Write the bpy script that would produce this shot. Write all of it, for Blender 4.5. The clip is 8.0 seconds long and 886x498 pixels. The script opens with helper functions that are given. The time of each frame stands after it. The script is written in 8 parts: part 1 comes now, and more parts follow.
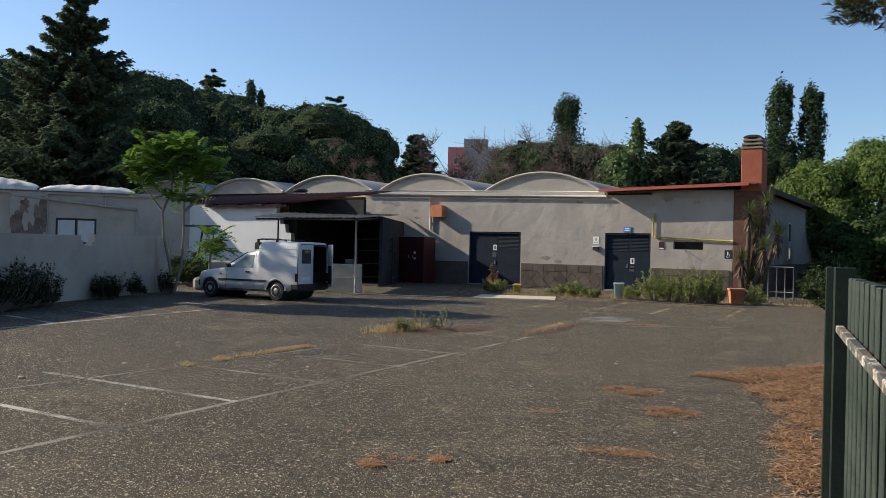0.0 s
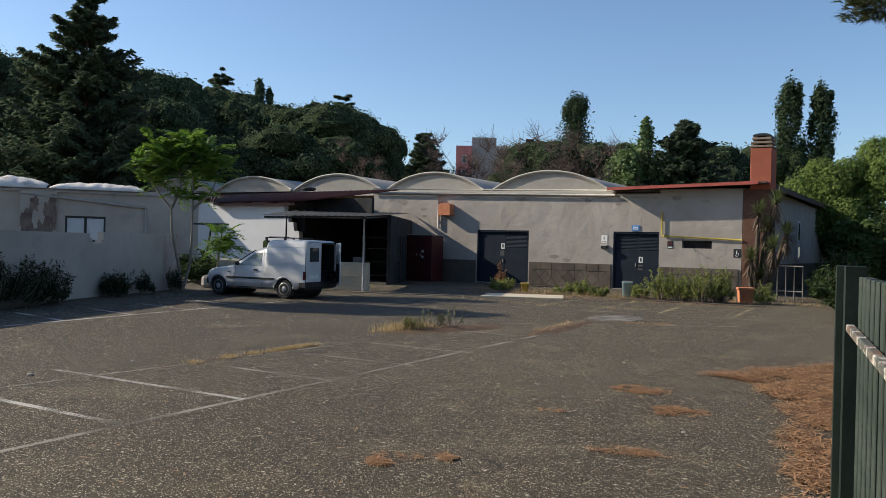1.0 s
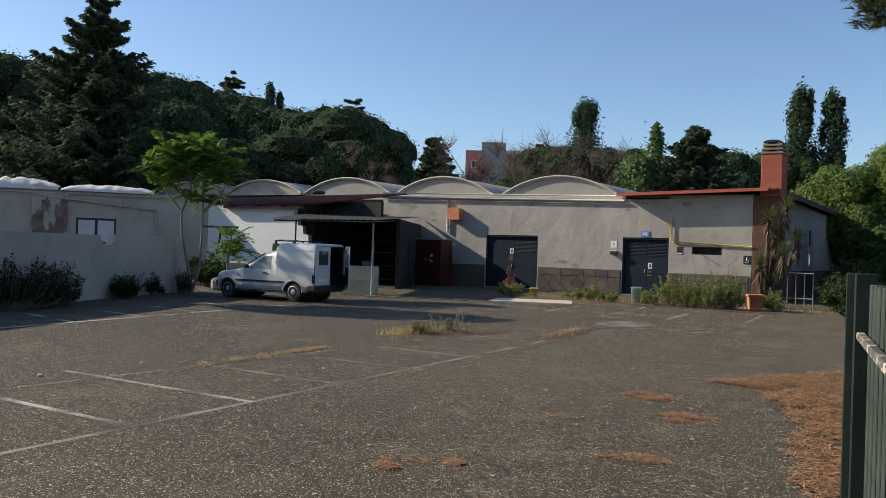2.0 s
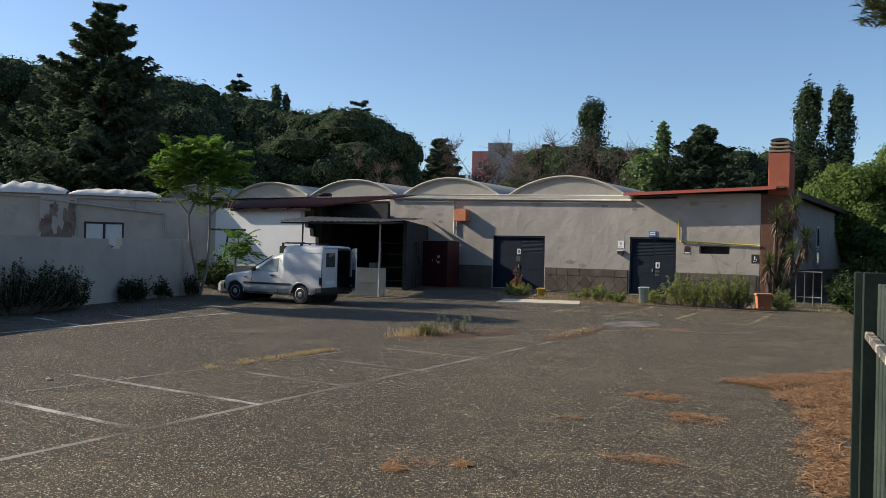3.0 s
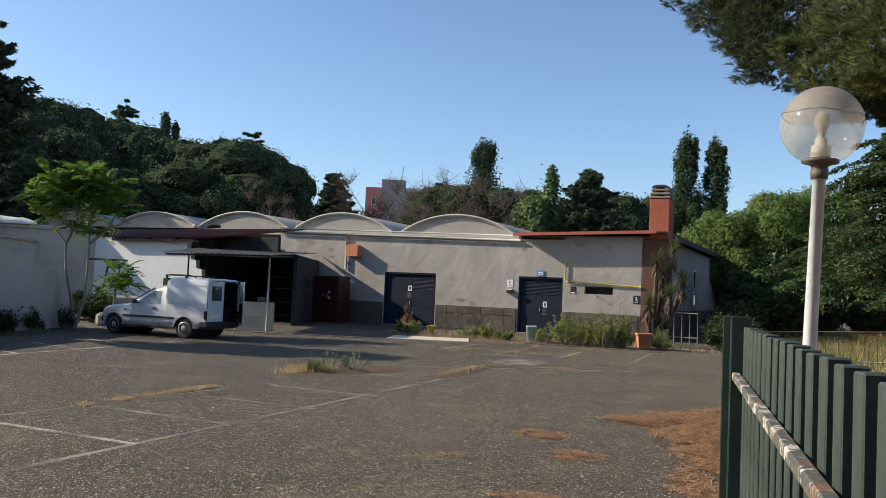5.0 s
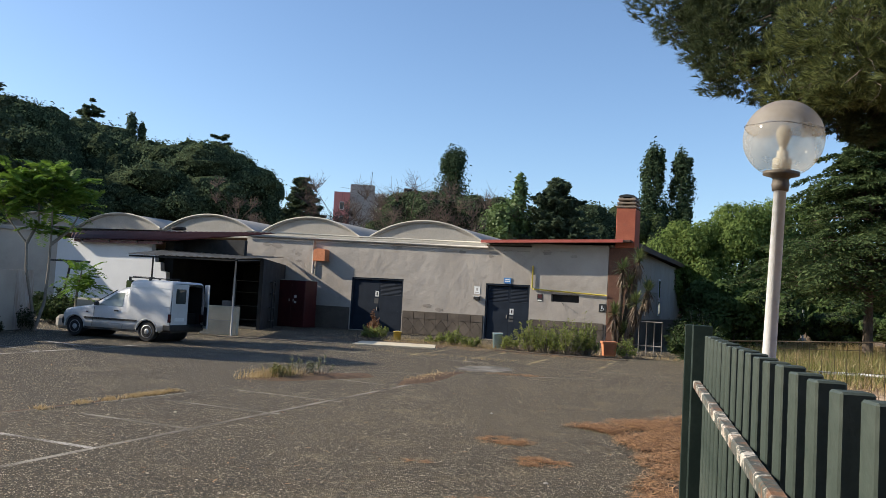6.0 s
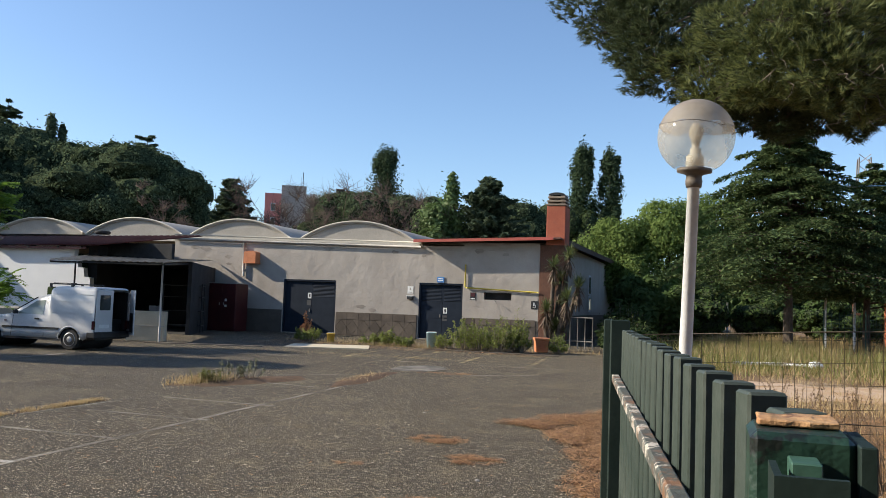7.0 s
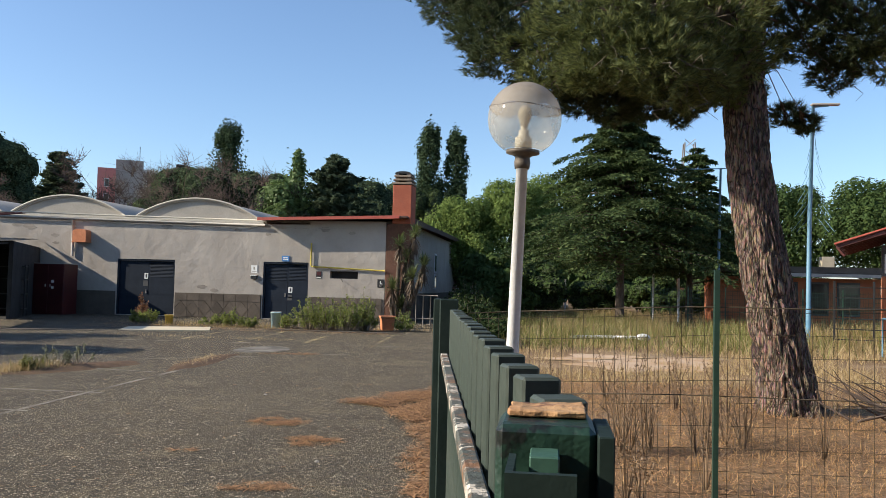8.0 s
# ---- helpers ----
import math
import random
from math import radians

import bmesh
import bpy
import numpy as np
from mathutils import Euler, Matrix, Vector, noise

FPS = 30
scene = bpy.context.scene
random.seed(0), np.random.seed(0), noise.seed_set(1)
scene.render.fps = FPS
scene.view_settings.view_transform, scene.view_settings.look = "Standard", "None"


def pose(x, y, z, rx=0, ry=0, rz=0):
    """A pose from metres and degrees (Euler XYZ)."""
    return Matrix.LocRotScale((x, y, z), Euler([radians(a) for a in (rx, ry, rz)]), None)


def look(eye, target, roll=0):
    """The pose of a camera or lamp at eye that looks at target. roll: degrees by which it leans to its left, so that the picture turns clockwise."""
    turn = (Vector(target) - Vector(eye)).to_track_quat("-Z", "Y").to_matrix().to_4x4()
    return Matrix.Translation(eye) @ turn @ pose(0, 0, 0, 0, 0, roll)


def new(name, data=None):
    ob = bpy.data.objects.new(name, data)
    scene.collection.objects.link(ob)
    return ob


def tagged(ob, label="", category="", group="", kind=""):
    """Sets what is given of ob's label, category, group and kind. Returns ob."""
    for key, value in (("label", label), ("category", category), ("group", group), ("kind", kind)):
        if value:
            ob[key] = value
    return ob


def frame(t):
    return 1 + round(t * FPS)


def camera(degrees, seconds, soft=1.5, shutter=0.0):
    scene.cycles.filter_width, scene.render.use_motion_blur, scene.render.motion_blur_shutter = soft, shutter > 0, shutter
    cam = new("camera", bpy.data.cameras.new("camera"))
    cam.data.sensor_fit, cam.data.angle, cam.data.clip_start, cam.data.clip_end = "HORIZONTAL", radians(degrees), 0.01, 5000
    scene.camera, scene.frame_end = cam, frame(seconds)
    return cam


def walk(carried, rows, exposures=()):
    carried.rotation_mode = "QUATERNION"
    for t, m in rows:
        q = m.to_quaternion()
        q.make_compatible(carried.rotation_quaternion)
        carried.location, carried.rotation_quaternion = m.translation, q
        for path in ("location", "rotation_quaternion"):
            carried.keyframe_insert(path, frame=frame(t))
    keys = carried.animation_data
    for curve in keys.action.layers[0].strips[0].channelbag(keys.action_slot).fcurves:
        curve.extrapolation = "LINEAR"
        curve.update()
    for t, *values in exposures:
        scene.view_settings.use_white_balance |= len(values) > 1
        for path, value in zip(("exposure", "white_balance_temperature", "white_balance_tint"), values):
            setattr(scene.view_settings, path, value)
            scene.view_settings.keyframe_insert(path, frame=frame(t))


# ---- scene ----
cam = camera(55.7, 8.0, soft=0.85)
PATH = [
    (0, (0.0851, 0.231, 1.6485), (-0.9179, 1.962, 1.6485), 1.3),
    (0.5, (0.0766, 0.2258, 1.6464), (-0.9324, 1.9528, 1.6524), 1.6),
    (1, (0.0819, 0.2415, 1.6454), (-0.9371, 1.9625, 1.6414), 1.4),
    (1.5, (0.0819, 0.2321, 1.6443), (-0.9481, 1.9461, 1.6483), 1.9),
    (3, (0.0861, 0.2478, 1.6496), (-0.9659, 1.9488, 1.6576), 1.4),
    (3.5, (0.083, 0.2457, 1.6464), (-0.915, 1.9787, 1.6654), 1.8),
    (4, (0.0882, 0.2541, 1.6527), (-0.8368, 2.0261, 1.7097), 2.3),
    (4.5, (0.0893, 0.2562, 1.6548), (-0.7947, 2.0492, 1.7358), 2.3),
    (5, (0.104, 0.2426, 1.658), (-0.723, 2.0616, 1.761), 2.5),
    (6.5, (0.1208, 0.2426, 1.6548), (-0.5942, 2.1056, 1.7848), 3.0),
    (7, (0.1628, 0.2646, 1.658), (-0.4462, 2.1656, 1.786), 2.0),
    (7.5, (0.1995, 0.2982, 1.6548), (-0.1835, 2.2592, 1.7568), 1.1),
    (8, (0.2289, 0.3245, 1.6695), (-0.0271, 2.3055, 1.7565), 1.4),
]
walk(cam, [(t, look(eye, aim, lean)) for t, eye, aim, lean in PATH], exposures=[(0.0, 0.26), (1.5, 0.22), (3.0, 0.22), (5.0, 0.43), (8.0, 0.58)])

# ---- world, sun, exposure ----
SUN_DIR = Vector((1.75, 0.56, -1.0)).normalized()
world = bpy.data.worlds.new("sky")
scene.world = world
world.use_nodes = True
wn = world.node_tree.nodes
sky = wn.new("ShaderNodeTexSky")
sky.sky_type = "NISHITA"
sky.sun_disc = False
sky.sun_elevation = math.asin(-SUN_DIR.z)
sky.sun_rotation = math.atan2(-SUN_DIR.x, -SUN_DIR.y)
sky.air_density = 0.92
sky.dust_density = 0.6
sky.ozone_density = 3.6
wn["Background"].inputs["Strength"].default_value = 0.134
world.node_tree.links.new(sky.outputs["Color"], wn["Background"].inputs["Color"])
sun = new("sun", bpy.data.lights.new("sun", "SUN"))
sun.data.energy = 5.0
sun.data.angle = radians(0.55)
sun.data.color = (1.0, 0.9, 0.74)
sun.matrix_basis = look((-20, -10, 30), Vector((-20, -10, 30)) + SUN_DIR)


# ---- materials ----
def mat(name, c1, c2, scale=2.0, rough=0.8, bump=0.3, fine=40.0, speck=0.25, metal=0.0, spec=0.4, rnd=0.0, dist=0.01, stain=None, stain_scale=0.6, stain_at=(0.55, 0.7), stretch=(1, 1, 1), wavy=0.0, rust=None, rust_at=(0.55, 0.62)):
    """Two-scale surface: broad patches c1 to c2, fine grain, relief, optional stains and object-to-object variation."""
    m = bpy.data.materials.new(name)
    m.use_nodes = True
    nt = m.node_tree
    n, l = nt.nodes, nt.links
    b = n["Principled BSDF"]
    tc = n.new("ShaderNodeTexCoord")
    mp = n.new("ShaderNodeMapping")
    mp.inputs["Scale"].default_value = stretch
    l.new(tc.outputs["Object"], mp.inputs["Vector"])

    def nz(s, det=4.0, ro=0.6):
        q = n.new("ShaderNodeTexNoise")
        q.inputs["Scale"].default_value = s
        q.inputs["Detail"].default_value = det
        q.inputs["Roughness"].default_value = ro
        l.new(mp.outputs["Vector"], q.inputs["Vector"])
        return q.outputs["Fac"]

    def ramp(src, a, z):
        r = n.new("ShaderNodeMapRange")
        r.inputs["From Min"].default_value = a
        r.inputs["From Max"].default_value = z
        l.new(src, r.inputs["Value"])
        return r.outputs["Result"]

    def mix(fac, a, z, kind="MIX"):
        q = n.new("ShaderNodeMix")
        q.data_type = "RGBA"
        q.blend_type = kind
        for sock, v in ((q.inputs[0], fac), (q.inputs[6], a), (q.inputs[7], z)):
            if isinstance(v, (int, float)):
                sock.default_value = v
            elif isinstance(v, tuple):
                sock.default_value = (*v, 1.0)
            else:
                l.new(v, sock)
        return q.outputs[2]

    col = mix(ramp(nz(scale), 0.35, 0.65), c1, c2)
    grain = nz(fine, 3.0)
    g2 = ramp(grain, 0.3, 0.7)
    dark = tuple(max(0.0, 1 - 2 * speck) for _ in range(3))
    col = mix(1.0, col, mix(g2, dark, (1.0, 1.0, 1.0)), "MULTIPLY")
    if stain:
        col = mix(ramp(nz(stain_scale, 6.0, 0.7), *stain_at), col, stain)
    if rust:
        col = mix(ramp(nz(stain_scale * 0.45, 7.0, 0.75), *rust_at), col, rust)
    if rnd:
        oi = n.new("ShaderNodeObjectInfo")
        hs = n.new("ShaderNodeHueSaturation")
        l.new(col, hs.inputs["Color"])
        mr = n.new("ShaderNodeMapRange")
        mr.inputs["To Min"].default_value = 1 - rnd
        mr.inputs["To Max"].default_value = 1 + rnd
        l.new(oi.outputs["Random"], mr.inputs["Value"])
        l.new(mr.outputs["Result"], hs.inputs["Value"])
        col = hs.outputs["Color"]
    l.new(col, b.inputs["Base Color"])
    b.inputs["Roughness"].default_value = rough
    b.inputs["Metallic"].default_value = metal
    b.inputs["Specular IOR Level"].default_value = spec
    if bump:
        bp = n.new("ShaderNodeBump")
        bp.inputs["Strength"].default_value = bump
        bp.inputs["Distance"].default_value = dist
        l.new(grain, bp.inputs["Height"])
        out_n = bp.outputs["Normal"]
        if wavy:
            b2 = n.new("ShaderNodeBump")
            b2.inputs["Strength"].default_value = wavy
            b2.inputs["Distance"].default_value = 0.08
            l.new(nz(1.3, 5.0, 0.55), b2.inputs["Height"])
            l.new(out_n, b2.inputs["Normal"])
            out_n = b2.outputs["Normal"]
        l.new(out_n, b.inputs["Normal"])
    return m


def leafmat(name, c1, c2, trans=0.35, rough=0.55, spec=0.3):
    """Leaves: colour varies from leaf to leaf, and some light passes through."""
    m = bpy.data.materials.new(name)
    m.use_nodes = True
    n, l = m.node_tree.nodes, m.node_tree.links
    b = n["Principled BSDF"]
    g = n.new("ShaderNodeNewGeometry")
    q = n.new("ShaderNodeMix")
    q.data_type = "RGBA"
    q.inputs[6].default_value = (*c1, 1)
    q.inputs[7].default_value = (*c2, 1)
    l.new(g.outputs["Random Per Island"], q.inputs[0])
    l.new(q.outputs[2], b.inputs["Base Color"])
    b.inputs["Roughness"].default_value = rough
    b.inputs["Specular IOR Level"].default_value = spec
    tr = n.new("ShaderNodeBsdfTranslucent")
    l.new(q.outputs[2], tr.inputs["Color"])
    ms = n.new("ShaderNodeMixShader")
    ms.inputs[0].default_value = trans
    l.new(b.outputs[0], ms.inputs[1])
    l.new(tr.outputs[0], ms.inputs[2])
    l.new(ms.outputs[0], n["Material Output"].inputs["Surface"])
    return m


M_SOIL = mat("dry_soil", (0.23, 0.135, 0.062), (0.34, 0.215, 0.11), 0.5, 0.95, 0.6, 12, 0.3, dist=0.04, stain=(0.34, 0.27, 0.18), stain_scale=0.25)
M_PLASTER = mat("plaster", (0.345, 0.308, 0.268), (0.41, 0.37, 0.325), 0.7, 0.9, 0.25, 60, 0.06, wavy=0.8, stain=(0.25, 0.225, 0.19), stain_scale=0.9, stain_at=(0.58, 0.85))
M_WHITEPAINT = mat("white_wall_paint", (0.62, 0.62, 0.62), (0.70, 0.70, 0.69), 0.5, 0.9, 0.25, 50, 0.05, stain=(0.40, 0.37, 0.33), stain_scale=0.7, stain_at=(0.62, 0.9))
M_WHITEWALL = mat("white_plaster", (0.37, 0.325, 0.275), (0.46, 0.41, 0.35), 0.5, 0.9, 0.25, 50, 0.05, stain=(0.25, 0.23, 0.20), stain_scale=0.7, stain_at=(0.58, 0.85))
M_STAINED = mat("stained_plaster", (0.20, 0.15, 0.122), (0.28, 0.22, 0.18), 2.0, 0.95, 0.5, 30, 0.15, stain=(0.13, 0.09, 0.072), stain_scale=2.2, stain_at=(0.45, 0.60))
M_BAREPLASTER = mat("bare_plaster", (0.25, 0.22, 0.19), (0.34, 0.30, 0.26), 3.0, 0.95, 0.5, 30, 0.12)
M_PLINTH = mat("plinth_render", (0.095, 0.076, 0.060), (0.14, 0.115, 0.09), 1.2, 0.95, 0.5, 30, 0.15)
M_PLINTHTILE = mat("plinth_slab", (0.085, 0.068, 0.054), (0.13, 0.105, 0.083), 1.6, 0.9, 0.4, 30, 0.12, rnd=0.25)
M_ROOF = mat("pale_roofing", (0.30, 0.28, 0.245), (0.38, 0.35, 0.31), 0.6, 0.85, 0.3, 25, 0.08, stain=(0.24, 0.22, 0.19), stain_scale=0.7, stain_at=(0.55, 0.85))
M_ROOFEDGE = mat("roof_edge_metal", (0.42, 0.39, 0.33), (0.52, 0.48, 0.40), 1.0, 0.6, 0.1, 30, 0.08)
M_REDSTEEL = mat("red_painted_steel", (0.40, 0.085, 0.06), (0.46, 0.11, 0.08), 2.0, 0.5, 0.1, 40, 0.08)
M_CORR = mat("dark_red_sheet", (0.085, 0.03, 0.028), (0.13, 0.045, 0.04), 1.5, 0.6, 0.2, 30, 0.15)
M_BRICK = mat("orange_render", (0.33, 0.090, 0.050), (0.42, 0.125, 0.068), 1.5, 0.85, 0.4, 30, 0.12, stain=(0.27, 0.09, 0.055), stain_scale=2.0)
M_CAPSLAB = mat("cap_slab", (0.22, 0.17, 0.13), (0.30, 0.24, 0.18), 4, 0.9, 0.4, 40, 0.15)
M_DOOR = mat("navy_painted_steel", (0.015, 0.021, 0.032), (0.021, 0.029, 0.043), 2.0, 0.6, 0.1, 30, 0.08, spec=0.12)
M_CABINET = mat("dark_red_paint", (0.055, 0.009, 0.010), (0.080, 0.013, 0.013), 1.5, 0.5, 0.15, 30, 0.1)
M_DARK = mat("dark_void", (0.02, 0.019, 0.018), (0.035, 0.032, 0.03), 2.0, 0.9, 0.2, 20, 0.1)
M_GREYPANEL = mat("grey_panel", (0.07, 0.07, 0.072), (0.10, 0.10, 0.10), 1.0, 0.85, 0.2, 30, 0.1)
# stained render with the garage's shade painted into its near-black colour
M_SHADEDARK = mat("shade_dark_render", (0.022, 0.022, 0.023), (0.045, 0.044, 0.043), 1.3, 0.9, 0.3, 25, 0.15, stain=(0.012, 0.012, 0.012), stain_scale=1.2, stain_at=(0.5, 0.65))
M_CONC = mat("concrete", (0.36, 0.33, 0.28), (0.45, 0.41, 0.35), 1.2, 0.95, 0.5, 40, 0.12)
M_BEIGE = mat("beige_block", (0.45, 0.38, 0.27), (0.54, 0.46, 0.34), 1.4, 0.9, 0.4, 40, 0.1)
M_YELLOW = mat("yellow_pipe_paint", (0.62, 0.48, 0.06), (0.70, 0.56, 0.10), 3.0, 0.5, 0.05, 40, 0.06)
M_GREYPIPE = mat("grey_pipe", (0.33, 0.31, 0.28), (0.42, 0.39, 0.35), 3.0, 0.55, 0.1, 40, 0.08)
M_BLACK = mat("black_plastic", (0.018, 0.018, 0.018), (0.03, 0.03, 0.03), 5.0, 0.5, 0.1, 60, 0.1)
M_PAPER = mat("white_paper", (0.70, 0.70, 0.68), (0.78, 0.78, 0.75), 5.0, 0.7, 0.0, 60, 0.05)
M_SIGNBLUE = mat("blue_sign", (0.06, 0.20, 0.48), (0.08, 0.24, 0.54), 4.0, 0.5, 0.0, 60, 0.05)
M_TERRA = mat("terracotta", (0.55, 0.20, 0.09), (0.64, 0.25, 0.12), 4.0, 0.85, 0.3, 40, 0.12)
M_BARK = mat("bark", (0.10, 0.075, 0.055), (0.17, 0.13, 0.10), 4.0, 0.95, 0.8, 22, 0.3, dist=0.04, stretch=(1, 1, 0.3))


# ---- building helpers ----
def part(name, bm, material, parent, label=""):
    """Link a bmesh as one mesh object, under a thing or a part when given."""
    me = bpy.data.meshes.new(name)
    bm.to_mesh(me)
    bm.free()
    me.materials.append(material)
    ob = new(name, me)
    if parent:
        ob.parent = parent
    if label:
        ob["label"] = label
    return ob


def share(name, me, parent, m):
    """One more object on a mesh that is already made."""
    ob = new(name, me)
    ob.parent = parent
    ob.matrix_basis = m
    return ob


def thing(name, m, label, category, group="", kind=""):
    ob = new(name)
    ob.empty_display_size = 0.2
    ob.matrix_basis = m
    return tagged(ob, label, category, group, kind)


def box(bm, x0, x1, y0, y1, z0, z1, bevel=0.0, m=None):
    vs = [bm.verts.new((x, y, z)) for z in (z0, z1) for y in (y0, y1) for x in (x0, x1)]
    if m is not None:
        for v in vs:
            v.co = m @ v.co
    fs = [(0, 2, 3, 1), (4, 5, 7, 6), (0, 1, 5, 4), (2, 6, 7, 3), (0, 4, 6, 2), (1, 3, 7, 5)]
    faces = [bm.faces.new([vs[i] for i in f]) for f in fs]
    if bevel:
        es = {e for f in faces for e in f.edges}
        bmesh.ops.bevel(bm, geom=list(es), offset=bevel, segments=1, affect="EDGES")
    return bm


def bbox(x0, x1, y0, y1, z0, z1, bevel=0.0, m=None):
    return box(bmesh.new(), x0, x1, y0, y1, z0, z1, bevel, m)


def tube(bm, pts, rad, seg=8, caps=True):
    """A tube along points; rad is one radius or one for each point."""
    pts = [Vector(p) for p in pts]
    rr = rad if isinstance(rad, (list, tuple)) else [rad] * len(pts)
    rings = []
    for i, p in enumerate(pts):
        d = (pts[min(i + 1, len(pts) - 1)] - pts[max(i - 1, 0)]).normalized()
        a = Vector((0, 0, 1)) if abs(d.z) < 0.9 else Vector((1, 0, 0))
        u = d.cross(a).normalized()
        w = d.cross(u).normalized()
        rings.append([bm.verts.new(p + rr[i] * (math.cos(k * math.tau / seg) * u + math.sin(k * math.tau / seg) * w)) for k in range(seg)])
    for a, b in zip(rings, rings[1:]):
        for k in range(seg):
            f = bm.faces.new((a[k], a[(k + 1) % seg], b[(k + 1) % seg], b[k]))
            f.smooth = True
    if caps:
        bm.faces.new(rings[0])
        bm.faces.new(rings[-1][::-1])
    return bm


def poly(bm, pts, z0, z1):
    """A prism over a plan polygon."""
    lo = [bm.verts.new((p[0], p[1], z0)) for p in pts]
    hi = [bm.verts.new((p[0], p[1], z1)) for p in pts]
    k = len(pts)
    bm.faces.new(hi)
    bm.faces.new(lo[::-1])
    for i in range(k):
        bm.faces.new((lo[i], lo[(i + 1) % k], hi[(i + 1) % k], hi[i]))
    bmesh.ops.recalc_face_normals(bm, faces=bm.faces[:])
    return bm


def profile_y(bm, pts, y0, y1):
    """A prism whose outline (x, z) runs along y."""
    a = [bm.verts.new((p[0], y0, p[1])) for p in pts]
    b = [bm.verts.new((p[0], y1, p[1])) for p in pts]
    k = len(pts)
    bm.faces.new(a)
    bm.faces.new(b[::-1])
    for i in range(k):
        bm.faces.new((a[i], b[i], b[(i + 1) % k], a[(i + 1) % k]))
    bmesh.ops.recalc_face_normals(bm, faces=bm.faces[:])
    return bm


def quads(name, verts, material, parent=None, smooth=False, tri=False):
    """A mesh of loose quads (or triangles) from an array (n, 4 or 3, 3)."""
    v = np.asarray(verts, dtype=np.float32)
    k = v.shape[1]
    nq = v.shape[0]
    me = bpy.data.meshes.new(name)
    me.vertices.add(nq * k)
    me.vertices.foreach_set("co", v.reshape(-1))
    me.loops.add(nq * k)
    me.loops.foreach_set("vertex_index", np.arange(nq * k, dtype=np.int32))
    me.polygons.add(nq)
    me.polygons.foreach_set("loop_start", np.arange(0, nq * k, k, dtype=np.int32))
    me.update(calc_edges=True)
    me.materials.append(material)
    ob = new(name, me)
    if parent:
        ob.parent = parent
    return ob


def unit(rng, n):
    d = rng.normal(size=(n, 3))
    return d / np.linalg.norm(d, axis=1, keepdims=True)


def leaf_quads(rng, centres, size, spread=0.5, up=0.5, long=1.6, out=None, loose=0.7):
    """Leaf-shaped quads (rhombs) round the centres, turned at random."""
    c = np.asarray(centres, dtype=float)
    n = len(c)
    a = unit(rng, n)
    nrm = unit(rng, n)
    if out is None:
        nrm[:, 2] = np.abs(nrm[:, 2]) + up
    else:
        nrm = out + nrm * loose
    b = np.cross(nrm, a)
    b /= np.linalg.norm(b, axis=1, keepdims=True) + 1e-9
    a = np.cross(b, nrm)
    a /= np.linalg.norm(a, axis=1, keepdims=True) + 1e-9
    s = size * rng.uniform(1 - spread, 1 + spread, (n, 1))
    return np.stack([c - a * s * long * 0.5, c + b * s * 0.42, c + a * s * long * 0.5, c - b * s * 0.42], axis=1)


